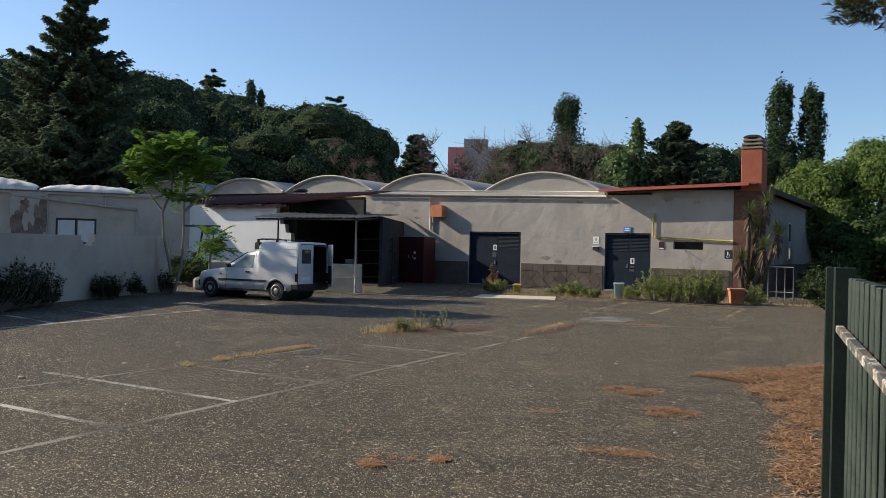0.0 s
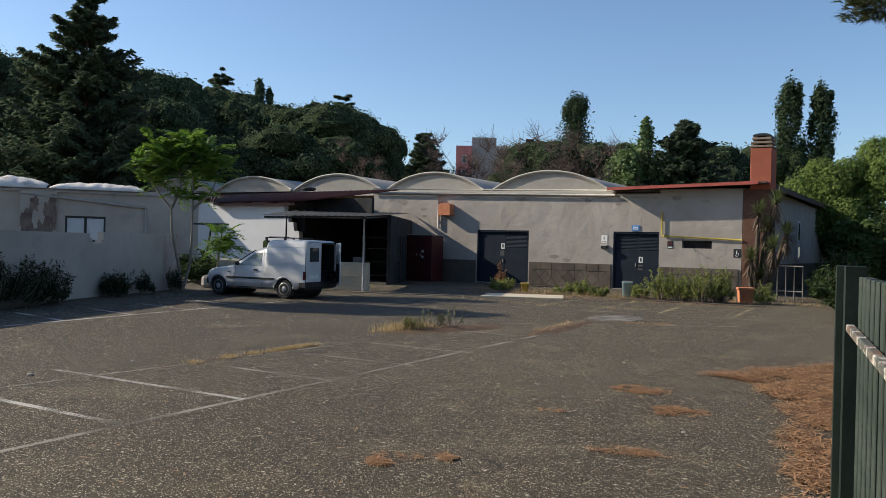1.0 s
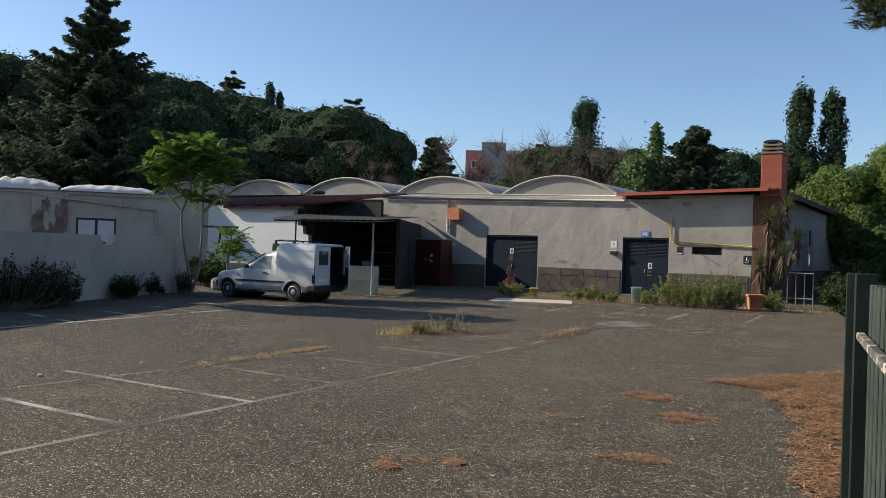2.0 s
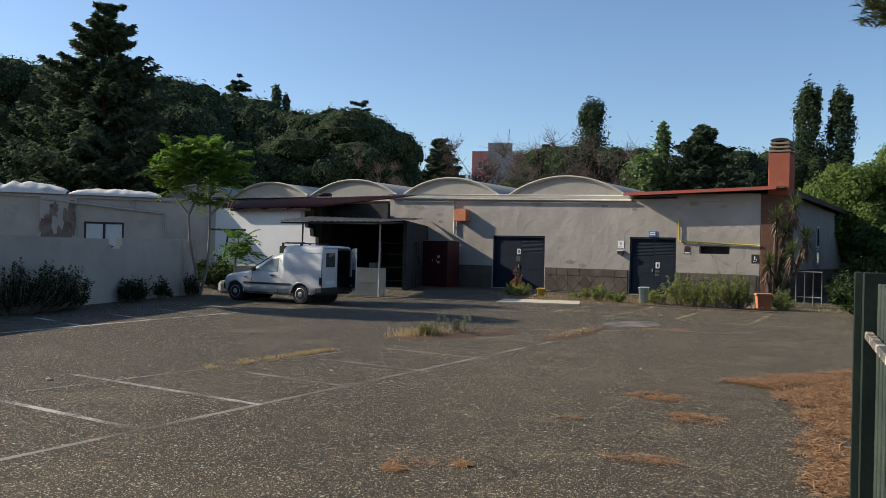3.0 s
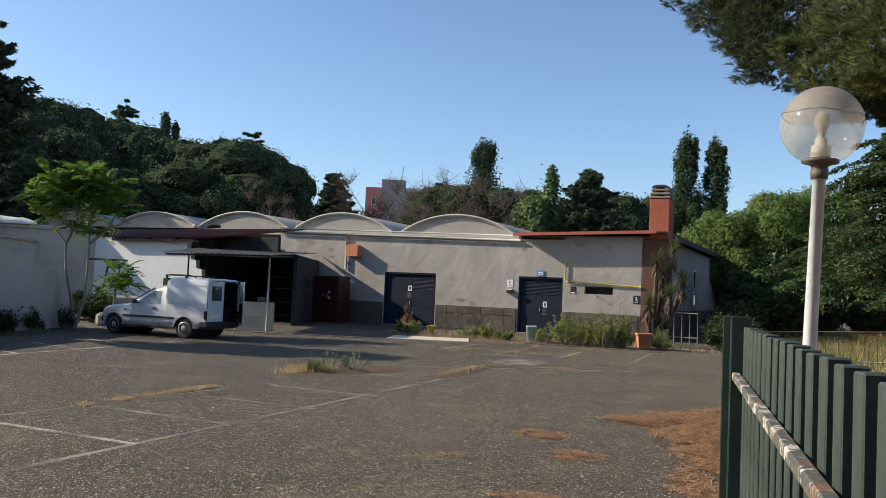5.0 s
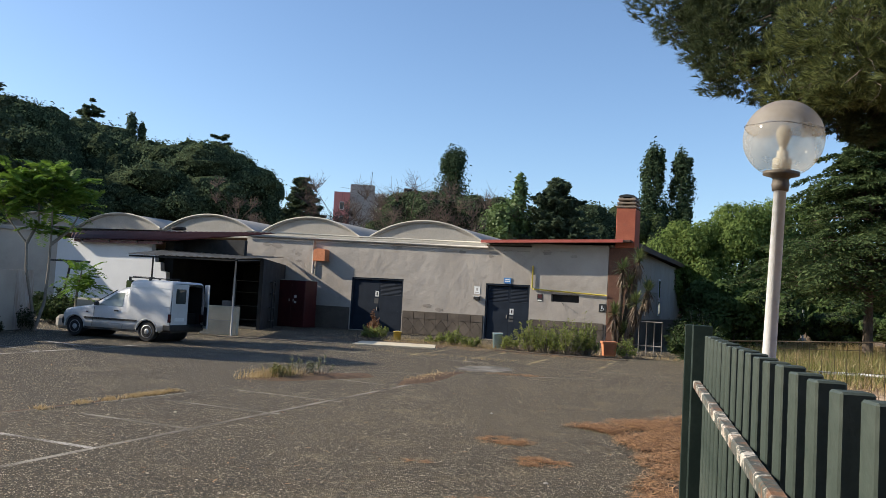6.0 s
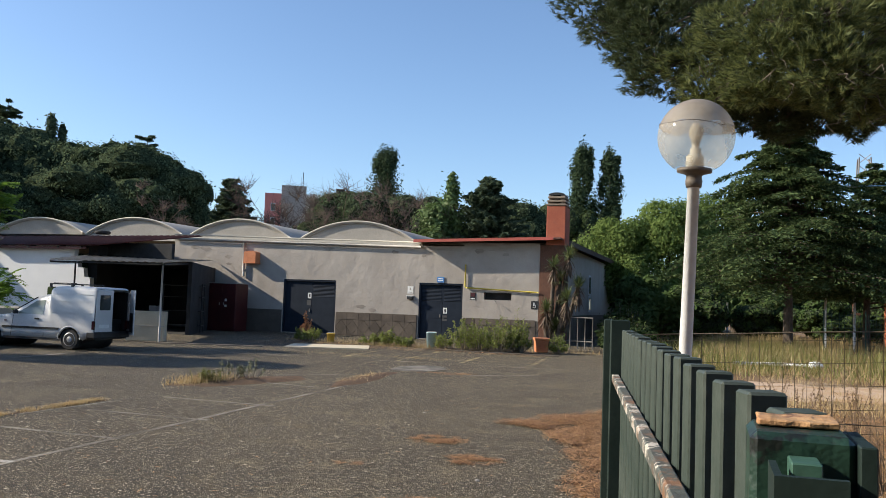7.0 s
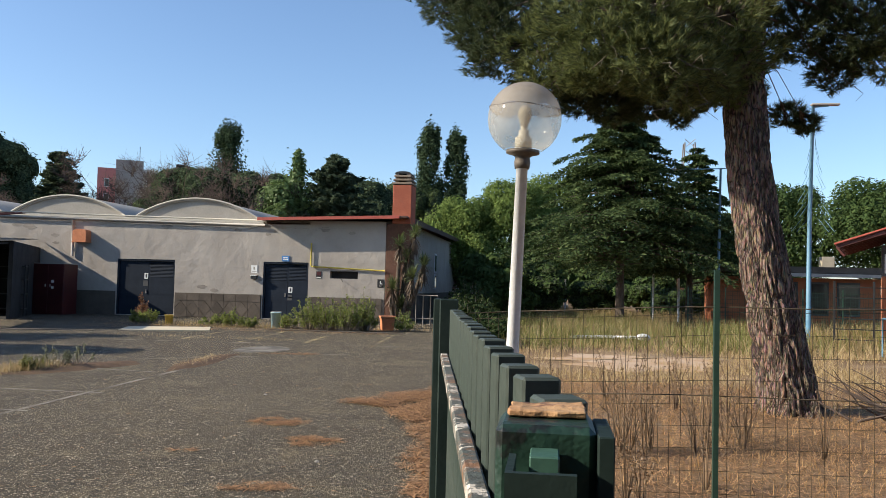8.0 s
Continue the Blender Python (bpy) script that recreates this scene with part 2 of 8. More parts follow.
# ---- ground ----
def asphalt_material():
    """Worn asphalt: dark binder, pale stones, brown dusty patches."""
    m = bpy.data.materials.new("worn_asphalt")
    m.use_nodes = True
    n, l = m.node_tree.nodes, m.node_tree.links
    b = n["Principled BSDF"]
    tc = n.new("ShaderNodeTexCoord")

    def nz(s, d=4.0):
        q = n.new("ShaderNodeTexNoise")
        q.inputs["Scale"].default_value = s
        q.inputs["Detail"].default_value = d
        l.new(tc.outputs["Object"], q.inputs["Vector"])
        return q.outputs["Fac"]

    def rng(src, a, z, lo=0.0, hi=1.0):
        r = n.new("ShaderNodeMapRange")
        for k, v in (("From Min", a), ("From Max", z), ("To Min", lo), ("To Max", hi)):
            r.inputs[k].default_value = v
        l.new(src, r.inputs["Value"])
        return r.outputs["Result"]

    def mix(f, a, z):
        q = n.new("ShaderNodeMix")
        q.data_type = "RGBA"
        l.new(f, q.inputs[0])
        for s, v in ((q.inputs[6], a), (q.inputs[7], z)):
            if isinstance(v, tuple):
                s.default_value = (*v, 1)
            else:
                l.new(v, s)
        return q.outputs[2]

    col = mix(rng(nz(0.22, 5), 0.35, 0.68), (0.060, 0.046, 0.026), (0.096, 0.074, 0.042))
    col = mix(rng(nz(1.6, 6), 0.52, 0.75), col, (0.150, 0.112, 0.060))
    col = mix(rng(nz(16.0, 3), 0.5, 0.78, 0.0, 0.6), col, (0.21, 0.158, 0.10))

    # darker towards -x, over the bays, with an uneven edge
    sx = n.new("ShaderNodeSeparateXYZ")
    l.new(tc.outputs["Object"], sx.inputs[0])
    ad = n.new("ShaderNodeMath")
    ad.operation = "MULTIPLY_ADD"
    l.new(nz(0.35, 4), ad.inputs[0])
    ad.inputs[1].default_value = 6.0
    l.new(sx.outputs["X"], ad.inputs[2])
    col = mix(rng(ad.outputs[0], -1.0, -8.0, 0.0, 0.72), col, (0.040, 0.031, 0.020))
    # pale dust swept along the lane
    col = mix(rng(nz(0.55, 7), 0.56, 0.72, 0.0, 0.5), col, (0.20, 0.155, 0.090))

    def stones(scale, lo, hi):
        v = n.new("ShaderNodeTexVoronoi")
        v.inputs["Scale"].default_value = scale
        l.new(tc.outputs["Object"], v.inputs["Vector"])
        c = n.new("ShaderNodeSeparateColor")
        l.new(v.outputs["Color"], c.inputs[0])
        mu = n.new("ShaderNodeMath")
        mu.operation = "MULTIPLY"
        l.new(rng(c.outputs[0], lo, hi), mu.inputs[0])
        l.new(rng(v.outputs["Distance"], 0.55, 0.25), mu.inputs[1])
        return v, c, mu.outputs[0]

    vor, cr, pale = stones(80.0, 0.70, 0.86)
    dk = rng(cr.outputs[1], 0.45, 1.0, 0.0, 0.85)
    col = mix(dk, col, (0.022, 0.019, 0.016))
    col = mix(pale, col, (0.68, 0.57, 0.38))
    _, _, big = stones(52.0, 0.93, 0.97)
    col = mix(big, col, (0.72, 0.60, 0.44))
    _, _, bits = stones(27.0, 0.982, 0.992)
    col = mix(bits, col, (0.62, 0.52, 0.38))
    _, _, pits = stones(38.0, 0.86, 0.95)
    col = mix(pits, col, (0.028, 0.024, 0.020))
    # cracks
    cv = n.new("ShaderNodeTexVoronoi")
    cv.feature = "DISTANCE_TO_EDGE"
    cv.inputs["Scale"].default_value = 0.33
    wob = n.new("ShaderNodeVectorMath")
    wob.operation = "ADD"
    ns = n.new("ShaderNodeTexNoise")
    ns.inputs["Scale"].default_value = 1.3
    ns.inputs["Detail"].default_value = 5
    l.new(tc.outputs["Object"], ns.inputs["Vector"])
    l.new(tc.outputs["Object"], wob.inputs[0])
    l.new(ns.outputs["Color"], wob.inputs[1])
    l.new(wob.outputs[0], cv.inputs["Vector"])
    col = mix(rng(cv.outputs["Distance"], 0.006, 0.0, 0.0, 0.75), col, (0.022, 0.02, 0.018))
    l.new(col, b.inputs["Base Color"])
    b.inputs["Roughness"].default_value = 0.85
    b.inputs["Specular IOR Level"].default_value = 0.35
    bp = n.new("ShaderNodeBump")
    bp.inputs["Strength"].default_value = 0.9
    bp.inputs["Distance"].default_value = 0.016
    l.new(vor.outputs["Distance"], bp.inputs["Height"])
    bp2 = n.new("ShaderNodeBump")
    bp2.inputs["Strength"].default_value = 0.5
    bp2.inputs["Distance"].default_value = 0.03
    l.new(nz(3.0, 5), bp2.inputs["Height"])
    l.new(bp.outputs["Normal"], bp2.inputs["Normal"])
    l.new(bp2.outputs["Normal"], b.inputs["Normal"])
    return m


def paint_material(name, paint, cover):
    """Road paint worn through to the asphalt."""
    m = bpy.data.materials.new(name)
    m.use_nodes = True
    n, l = m.node_tree.nodes, m.node_tree.links
    b = n["Principled BSDF"]
    tc = n.new("ShaderNodeTexCoord")
    a = n.new("ShaderNodeTexNoise")
    a.inputs["Scale"].default_value = 55
    a.inputs["Detail"].default_value = 6
    c = n.new("ShaderNodeTexNoise")
    c.inputs["Scale"].default_value = 1.1
    c.inputs["Detail"].default_value = 3
    for q in (a, c):
        l.new(tc.outputs["Object"], q.inputs["Vector"])
    ad = n.new("ShaderNodeMath")
    l.new(a.outputs["Fac"], ad.inputs[0])
    l.new(c.outputs["Fac"], ad.inputs[1])
    r = n.new("ShaderNodeMapRange")
    r.inputs["From Min"].default_value = 1.15 - cover * 0.3
    r.inputs["From Max"].default_value = 1.35 - cover * 0.3
    l.new(ad.outputs[0], r.inputs["Value"])
    q = n.new("ShaderNodeMix")
    q.data_type = "RGBA"
    l.new(r.outputs["Result"], q.inputs[0])
    q.inputs[6].default_value = (0.080, 0.061, 0.040, 1)
    q.inputs[7].default_value = (*paint, 1)
    l.new(q.outputs[2], b.inputs["Base Color"])
    b.inputs["Roughness"].default_value = 0.8
    return m


M_ASPHALT = asphalt_material()
M_LINE = paint_material("worn_white_paint", (0.50, 0.46, 0.40), 0.74)
M_LINEFAINT = paint_material("faint_white_paint", (0.30, 0.265, 0.21), 0.82)
M_LINEYEL = paint_material("worn_yellow_paint", (0.42, 0.33, 0.14), 0.6)

bm = bmesh.new()
bmesh.ops.create_circle(bm, cap_ends=True, segments=64, radius=1500)
ground = tagged(part("ground", bm, M_SOIL, None), "dry brown earth and straw reaching the horizon", "ground", kind="structure")
ground.location = (0, 0, -0.012)

LOT = [(0.9, -6), (0.35, 0.6), (-0.05, 4.2), (-0.75, 12), (-2.1, 30), (-3.4, 62), (-7, 62), (-7, 37), (-24, 37), (-40, 31), (-40, -6)]
bm = bmesh.new()
poly(bm, LOT, -0.15, 0.0)
lot = tagged(part("road", bm, M_ASPHALT, None), "worn grey-brown asphalt of the parking lot", "road", kind="structure")


import itertools

stripe_z = itertools.cycle((0.003, 0.0042, 0.0054, 0.0066))


def stripe(a, b, w, material, label):
    """A painted line on the asphalt from a to b."""
    z = next(stripe_z)
    a, b = Vector((*a, 0)), Vector((*b, 0))
    d = (b - a).normalized()
    s = Vector((-d.y, d.x, 0)) * w / 2
    bm = bmesh.new()
    n = max(2, int((b - a).length / 0.4))
    row = []
    for i in range(n + 1):
        p = a.lerp(b, i / n)
        k = 1 + 0.12 * noise.noise(p * 3)
        row.append((bm.verts.new(p + s * k + Vector((0, 0, z))), bm.verts.new(p - s * k + Vector((0, 0, z)))))
    for u, v in zip(row, row[1:]):
        bm.faces.new((u[0], u[1], v[1], v[0]))
    return tagged(part("parking_line", bm, material, None), label, "road marking", group="painted parking lines", kind="structure")


WH = "worn white painted parking line on asphalt"
FA = "faded white parking line, almost worn away"
stripe((-6.02, 3.0), (-6.6, 17.3), 0.075, M_LINEFAINT, FA)
for y, x1, mt in ((5.22, -8.6, M_LINE), (6.75, -9.4, M_LINE), (8.28, -7.95, M_LINEFAINT), (10.02, -8.1, M_LINEFAINT), (11.78, -8.15, M_LINEFAINT)):
    stripe((-6.15, y), (x1, y + 0.04), 0.085, mt, WH if mt is M_LINE else FA)
stripe((-8.75, 4.0), (-8.35, 12.0), 0.05, M_LINEFAINT, FA)
stripe((-9.0, 14.9), (-6.75, 14.6), 0.06, M_LINEFAINT, FA)
stripe((-14.3, 6.5), (-15.9, 18.6), 0.12, M_LINE, WH)
for y in (8.9, 10.75, 12.6, 14.45, 16.4):
    x = -14.3 - (y - 6.5) * 0.132
    stripe((x, y), (x - 2.3, y + 0.45), 0.11, M_LINE, WH)
for x in (-4.6, -6.55, -8.3, -10.1):
    stripe((x + 0.15, 22.4), (x - 0.25, 27.5), 0.13, M_LINEYEL, "worn yellowish parking line on asphalt")
stripe((-13.5, 21.6), (-2.6, 22.6), 0.10, M_LINEFAINT, FA)
stripe((-8.65, 16.4), (-3.8, 20.1), 0.09, M_LINEFAINT, FA)


# ---- main building ----
YF = 36.07


def ztop(x):
    return 4.2 - (x + 12.75) * 0.02 if x < -12.75 else 4.2


def wall_piece(bm, x0, x1, z0, z1=None, y0=YF, y1=YF + 0.3):
    """A length of front wall; with no z1 it reaches the sloping eave."""
    za, zb = (ztop(x0), ztop(x1)) if z1 is None else (z1, z1)
    vs = [bm.verts.new(p) for p in ((x0, y0, z0), (x1, y0, z0), (x1, y1, z0), (x0, y1, z0), (x0, y0, za), (x1, y0, zb), (x1, y1, zb), (x0, y1, za))]
    for f in ((3, 2, 1, 0), (4, 5, 6, 7), (0, 1, 5, 4), (2, 3, 7, 6), (1, 2, 6, 5), (3, 0, 4, 7)):
        bm.faces.new([vs[i] for i in f])


D1 = (-19.21, -16.48)
D2 = (-12.37, -10.32)
SLIT = (-9.34, -8.1, 1.86, 2.18)
bm = bmesh.new()
wall_piece(bm, -25.4, D1[0], 0)
wall_piece(bm, D1[0], D1[1], 2.53)
wall_piece(bm, D1[1], D2[0], 0)
wall_piece(bm, D2[0], D2[1], 2.53)
wall_piece(bm, D2[1], SLIT[0], 0, 4.36)
wall_piece(bm, SLIT[0], SLIT[1], 0, SLIT[2])
wall_piece(bm, SLIT[0], SLIT[1], SLIT[3], 4.36)
wall_piece(bm, SLIT[1], -6.9, 0, 4.36)
tagged(part("wall_south", bm, M_PLASTER, None), "beige rendered front wall with cracked, patched plaster", "wall", kind="structure")
# rest of the shell
bm = bmesh.new()
box(bm, -6.55, -6.25, 37.25, 62.6, 0, 4.47)
tagged(part("wall_east", bm, M_PLASTER, None), "beige rendered side wall of the hall", "wall", kind="structure")
bm = bmesh.new()
box(bm, -44, -6.55, 62.3, 62.6, 0, 4.3)
tagged(part("wall_north", bm, M_PLASTER, None), "rear wall of the hall", "wall", kind="structure")
bm = bmesh.new()
box(bm, -44, -6.55, 36.5, 62.3, 4.3, 4.42)
tagged(part("ceiling", bm, M_ROOFEDGE, None), "flat slab under the vaulted roofs", "ceiling", kind="structure")
bm = bmesh.new()
box(bm, -20, -10, 37.8, 38.0, 0, 4.3)
tagged(part("wall_inner", bm, M_DARK, None), "dark inner partition wall", "wall", kind="structure")

# coping with a gutter tube along the eave
coping = thing("coping", pose(0, 0, 0), "pale metal coping and gutter along the eave", "coping", kind="structure")
bm = bmesh.new()
wall_piece(bm, -25.4, -12.4, 0)
for v in bm.verts:
    v.co.z = ztop(v.co.x) + (0.0 if v.co.z < 1 else 0.09)
    v.co.y = YF - 0.10 if v.co.y < YF + 0.1 else YF + 0.42
part("cap", bm, M_ROOFEDGE, coping)
bm = bmesh.new()
tube(bm, [(x, YF - 0.13, ztop(x) - 0.06) for x in (-25.4, -20, -16, -12.3)], 0.05)
part("gutter", bm, M_GREYPIPE, coping)
bm = bmesh.new()
tube(bm, [(x, YF - 0.05, ztop(x) + 0.15) for x in (-25.4, -20, -16, -12.3)], 0.035)
part("cable_tube", bm, M_ROOFEDGE, coping)


# vaulted roofs
def vault(x0, x1, zb, rise):
    m = pose((x0 + x1) / 2, YF + 0.45, zb)
    w = (x1 - x0) / 2
    t = thing("vaulted_roof", m, "pale weathered barrel-vaulted roof with a plain gable", "roof", "row of vaulted roofs", "structure")
    r = (w * w + rise * rise) / (2 * rise)
    half = math.asin(w / r)
    arc = [(r * math.sin(half * k / 14), r * math.cos(half * k / 14) - r + rise) for k in range(-14, 15)]
    bm = bmesh.new()
    profile_y(bm, [(a * 0.985, max(z - 0.09, -0.02)) for a, z in arc] + [(w * 0.98, -0.1), (-w * 0.98, -0.1)], 0.06, 0.3)
    part("gable", bm, M_ROOF, t)
    bm = bmesh.new()
    profile_y(bm, arc + [(a * 0.97, z - 0.09) for a, z in arc[::-1]], -0.04, 22.0)
    part("vault", bm, M_ROOF, t)
    bm = bmesh.new()
    tube(bm, [(a, -0.06, z + 0.0) for a, z in arc], 0.045, 6)
    part("rim", bm, M_ROOFEDGE, t)
    return t


for x0, x1, zb, rise in ((-18.75, -12.75, 4.42, 0.92), (-25.0, -19.15, 4.5, 0.92), (-31.2, -25.25, 4.62, 0.86), (-37.3, -31.4, 4.7, 0.78), (-43.4, -37.5, 4.7, 0.78)):
    vault(x0, x1, zb, rise)

# red-edged roof over the right-hand part
red = thing("pitched_roof", pose(0, 0, 0), "low pitched roof with a red painted steel edge", "roof", kind="structure")
bm = bmesh.new()
pts = [(-12.45, 35.39, 4.34), (-5.9, 35.39, 4.52), (-5.85, 63.0, 4.74), (-12.6, 63.0, 4.56)]
lo = [bm.verts.new(p) for p in pts]
hi = [bm.verts.new((p[0], p[1], p[2] + 0.07)) for p in pts]
bm.faces.new(lo[::-1])
bm.faces.new(hi)
for i in range(4):
    bm.faces.new((lo[i], lo[(i + 1) % 4], hi[(i + 1) % 4], hi[i]))
part("roof_sheet", bm, mat("brown_sheet", (0.13, 0.075, 0.055), (0.18, 0.10, 0.075), 1.0, 0.7, 0.2, 20, 0.15), red)
bm = bmesh.new()
wall_piece(bm, -12.47, -6.2, 0, None, 35.33, 35.38)
for v in bm.verts:
    top = 4.43 + (v.co.x + 12.6) * 0.0269
    v.co.z = top if v.co.z > 1 else top - 0.13
part("fascia", bm, M_REDSTEEL, red, "red painted steel fascia")
bm = bmesh.new()
box(bm, -5.86, -5.82, 37.27, 63.0, 4.38, 4.62)
for v in bm.verts:
    v.co.z += (v.co.y - 37) * 0.008
part("verge_board", bm, mat("dark_board", (0.07, 0.045, 0.035), (0.10, 0.065, 0.05), 2.0, 0.8, 0.2, 30, 0.15), red, "dark wooden verge board")
bm = bmesh.new()
box(bm, -12.5, -12.3, 36.1, 58, 4.15, 4.34)
part("beam", bm, M_ROOFEDGE, red)

# chimney on the corner
M_CHBASE = mat("brown_render", (0.10, 0.048, 0.032), (0.17, 0.080, 0.050), 1.5, 0.9, 0.4, 30, 0.15, stain=(0.08, 0.055, 0.045), stain_scale=1.5)
ch = thing("chimney", pose(-6.24, 36.6, 0), "orange rendered chimney with stacked slab cap", "chimney", kind="structure")
bm = bmesh.new()
box(bm, -0.64, 0.42, -0.55, 0.65, 0, 4.3, 0.02)
part("base", bm, M_CHBASE, ch, "brown-stained lower shaft")
bm = bmesh.new()
box(bm, -0.40, 0.42, -0.54, 0.62, 4.3, 6.0, 0.02)
part("shaft", bm, M_BRICK, ch)
for i in range(3):
    z = 6.02 + i * 0.16
    bm = bmesh.new()
    box(bm, -0.43 + 0.03 * i, 0.45 - 0.03 * i, -0.57 + 0.03 * i, 0.65 - 0.03 * i, z, z + 0.085, 0.015)
    part("cap_slab", bm, M_CAPSLAB, ch)
    bm = bmesh.new()
    for sx in (-1, 1):
        for sy in (-1, 1):
            box(bm, 0.01 + sx * 0.26 - 0.08, 0.01 + sx * 0.26 + 0.08, 0.04 + sy * 0.38 - 0.08, 0.04 + sy * 0.38 + 0.08, z + 0.085, z + 0.16)
    part("spacer", bm, M_CAPSLAB, ch)
bm = bmesh.new()
arc = [(0.36 * math.cos(a), 6.5 + 0.11 * math.sin(a)) for a in np.linspace(0, math.pi, 9)]
profile_y(bm, arc, -0.45, 0.53)
part("cap_tile", bm, M_BLACK, ch, "blackened curved cap tile")

# plinth of stone slabs
pl = thing("plinth", pose(0, 0, 0), "brown stone-slab plinth along the front wall", "plinth", kind="structure")
for x0, x1, z in ((-23.0, D1[0] - 0.05, 1.07), (D1[1] + 0.05, D2[0] - 0.05, 1.07), (D2[1] + 0.05, -6.93, 1.0)):
    bm = bmesh.new()
    box(bm, x0, x1, YF - 0.03, YF - 0.004, 0, z)
    part("backing", bm, M_PLINTH, pl)



def slab(pts):
    """One stone slab (outline x, z), a little proud of the plinth."""
    bm = bmesh.new()
    cx, cz = sum(p[0] for p in pts) / len(pts), sum(p[1] for p in pts) / len(pts)
    k = 0.955
    d = 0.018 + 0.012 * noise.noise(Vector((cx * 5, cz * 7, 1)))
    profile_y(bm, [(cx + (x - cx) * k, cz + (z - cz) * k) for x, z in pts], YF - 0.03 - d, YF - 0.028)
    part("slab", bm, M_PLINTHTILE, pl)


for x0, x1 in ((D1[1] + 0.07, D2[0] - 0.07), (D2[1] + 0.07, -7.0)):
    n = round((x1 - x0) / 0.58)
    w = (x1 - x0) / n
    for i in range(n):
        a = x0 + i * w
        slab([(a, 0.74), (a + w, 0.74), (a + w, 1.04), (a, 1.04)])
        slab([(a, 0.38), (a + w / 2, 0.04), (a + w, 0.38), (a + w / 2, 0.72)])
        slab([(a + w / 2, 0.72), (a + w, 0.39), (a + w, 0.72)])
        slab([(a, 0.39), (a + w / 2, 0.72), (a, 0.72)])
        slab([(a, 0.02), (a + w / 2, 0.02), (a, 0.37)])
        slab([(a + w / 2, 0.02), (a + w, 0.02), (a + w, 0.37)])

# lips of loose plaster and cracks high on the front wall
lips = thing("plaster_lip", pose(0, 0, 0), "sagging lips of loose plaster under the eave", "plaster", kind="structure")
rngp = np.random.default_rng(71)
for x0, x1, dz in ((-24.6, -21.6, -0.22), (-21.0, -17.6, -0.17), (-17.4, -14.4, -0.20), (-14.2, -12.7, -0.16), (-11.6, -10.4, -0.28), (-9.9, -8.4, -0.25)):
    bm = bmesh.new()
    k = int((x1 - x0) / 0.16)
    zz = 0.0
    pts = []
    for i in range(k + 1):
        x = x0 + (x1 - x0) * i / k
        zz += rngp.normal() * 0.018
        zz *= 0.9
        pts.append((x, YF - 0.004, (ztop(x) if x < -12.5 else 4.3) + dz + zz))
    tube(bm, pts, [0.010 + 0.014 * rngp.random() for _ in pts], 6)
    part("lip", bm, M_PLASTER, lips)
for cx, cz, r in ((-24.2, 4.0, 0.16), (-23.6, 3.92, 0.22), (-22.3, 3.55, 0.13), (-22.25, 3.2, 0.10), (-16.9, 4.02, 0.20), (-13.6, 3.9, 0.12), (-15.2, 1.35, 0.16), (-14.6, 1.2, 0.12), (-12.2, 3.75, 0.10), (-9.6, 4.0, 0.16), (-8.4, 3.85, 0.12)):
    bm = bmesh.new()
    out = [(cx + r * (1 + 0.5 * noise.noise(Vector((math.cos(a) * 1.5 + cx, math.sin(a) * 1.5, cz)))) * math.cos(a) * 1.4, cz + r * (0.6 + 0.4 * noise.noise(Vector((math.cos(a) * 2 + cz, math.sin(a) * 2, cx)))) * math.sin(a)) for a in np.linspace(0, math.tau, 22)[:-1]]
    profile_y(bm, out, YF - 0.006, YF + 0.01)
    part("bare_patch", bm, M_BAREPLASTER, lips, "patch where plaster has fallen off")

# left wing: garage wall, white wall, oblique wing wall
bm = bmesh.new()
edge = [(-31.9, 0.0), (-25.6, 0.0), (-25.55, 0.9), (-25.35, 0.95), (-25.4, 1.6), (-25.2, 1.65), (-25.25, 2.2), (-25.55, 2.25), (-25.6, 2.62), (-25.9, 2.65), (-25.92, 3.0), (-26.15, 3.05), (-26.12, 3.4), (-26.2, 3.57), (-31.9, 3.57)]
profile_y(bm, edge, 30.0, 30.25)
tagged(part("wall_white", bm, M_WHITEPAINT, None), "white painted yard wall with a broken jagged end", "wall", kind="structure")
bm = bmesh.new()
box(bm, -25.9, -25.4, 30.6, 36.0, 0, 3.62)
tagged(part("wall_garage", bm, M_SHADEDARK, None), "grey inner wall of the open garage, painted near-black for shade", "wall", kind="structure")
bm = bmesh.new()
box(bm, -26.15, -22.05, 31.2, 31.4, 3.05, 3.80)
tagged(part("wall_lintel", bm, M_SHADEDARK, None), "grey rendered wall over the garage opening, painted dark for shade", "wall", kind="structure")
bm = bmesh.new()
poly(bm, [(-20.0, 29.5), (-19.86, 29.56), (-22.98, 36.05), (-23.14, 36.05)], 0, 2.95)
tagged(part("wall_garage_side", bm, M_SHADEDARK, None), "grey rendered side wall of the garage, painted dark for shade", "wall", kind="structure")

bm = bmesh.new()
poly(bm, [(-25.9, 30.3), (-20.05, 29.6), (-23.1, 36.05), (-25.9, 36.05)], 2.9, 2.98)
tagged(part("ceiling_garage", bm, M_SHADEDARK, None), "slab over the garage, painted dark for shade", "ceiling", kind="structure")
# dark panel and floor added to paint the shade inside the garage
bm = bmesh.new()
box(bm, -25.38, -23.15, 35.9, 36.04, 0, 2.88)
tagged(part("wall_garage_back", bm, M_SHADEDARK, None), "near-black panel that paints the shade at the garage's back", "wall", kind="structure")
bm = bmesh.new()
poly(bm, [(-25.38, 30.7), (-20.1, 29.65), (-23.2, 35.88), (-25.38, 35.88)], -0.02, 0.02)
tagged(part("floor_garage", bm, M_SHADEDARK, None), "concrete floor of the garage, painted black for its shade", "floor", kind="structure")
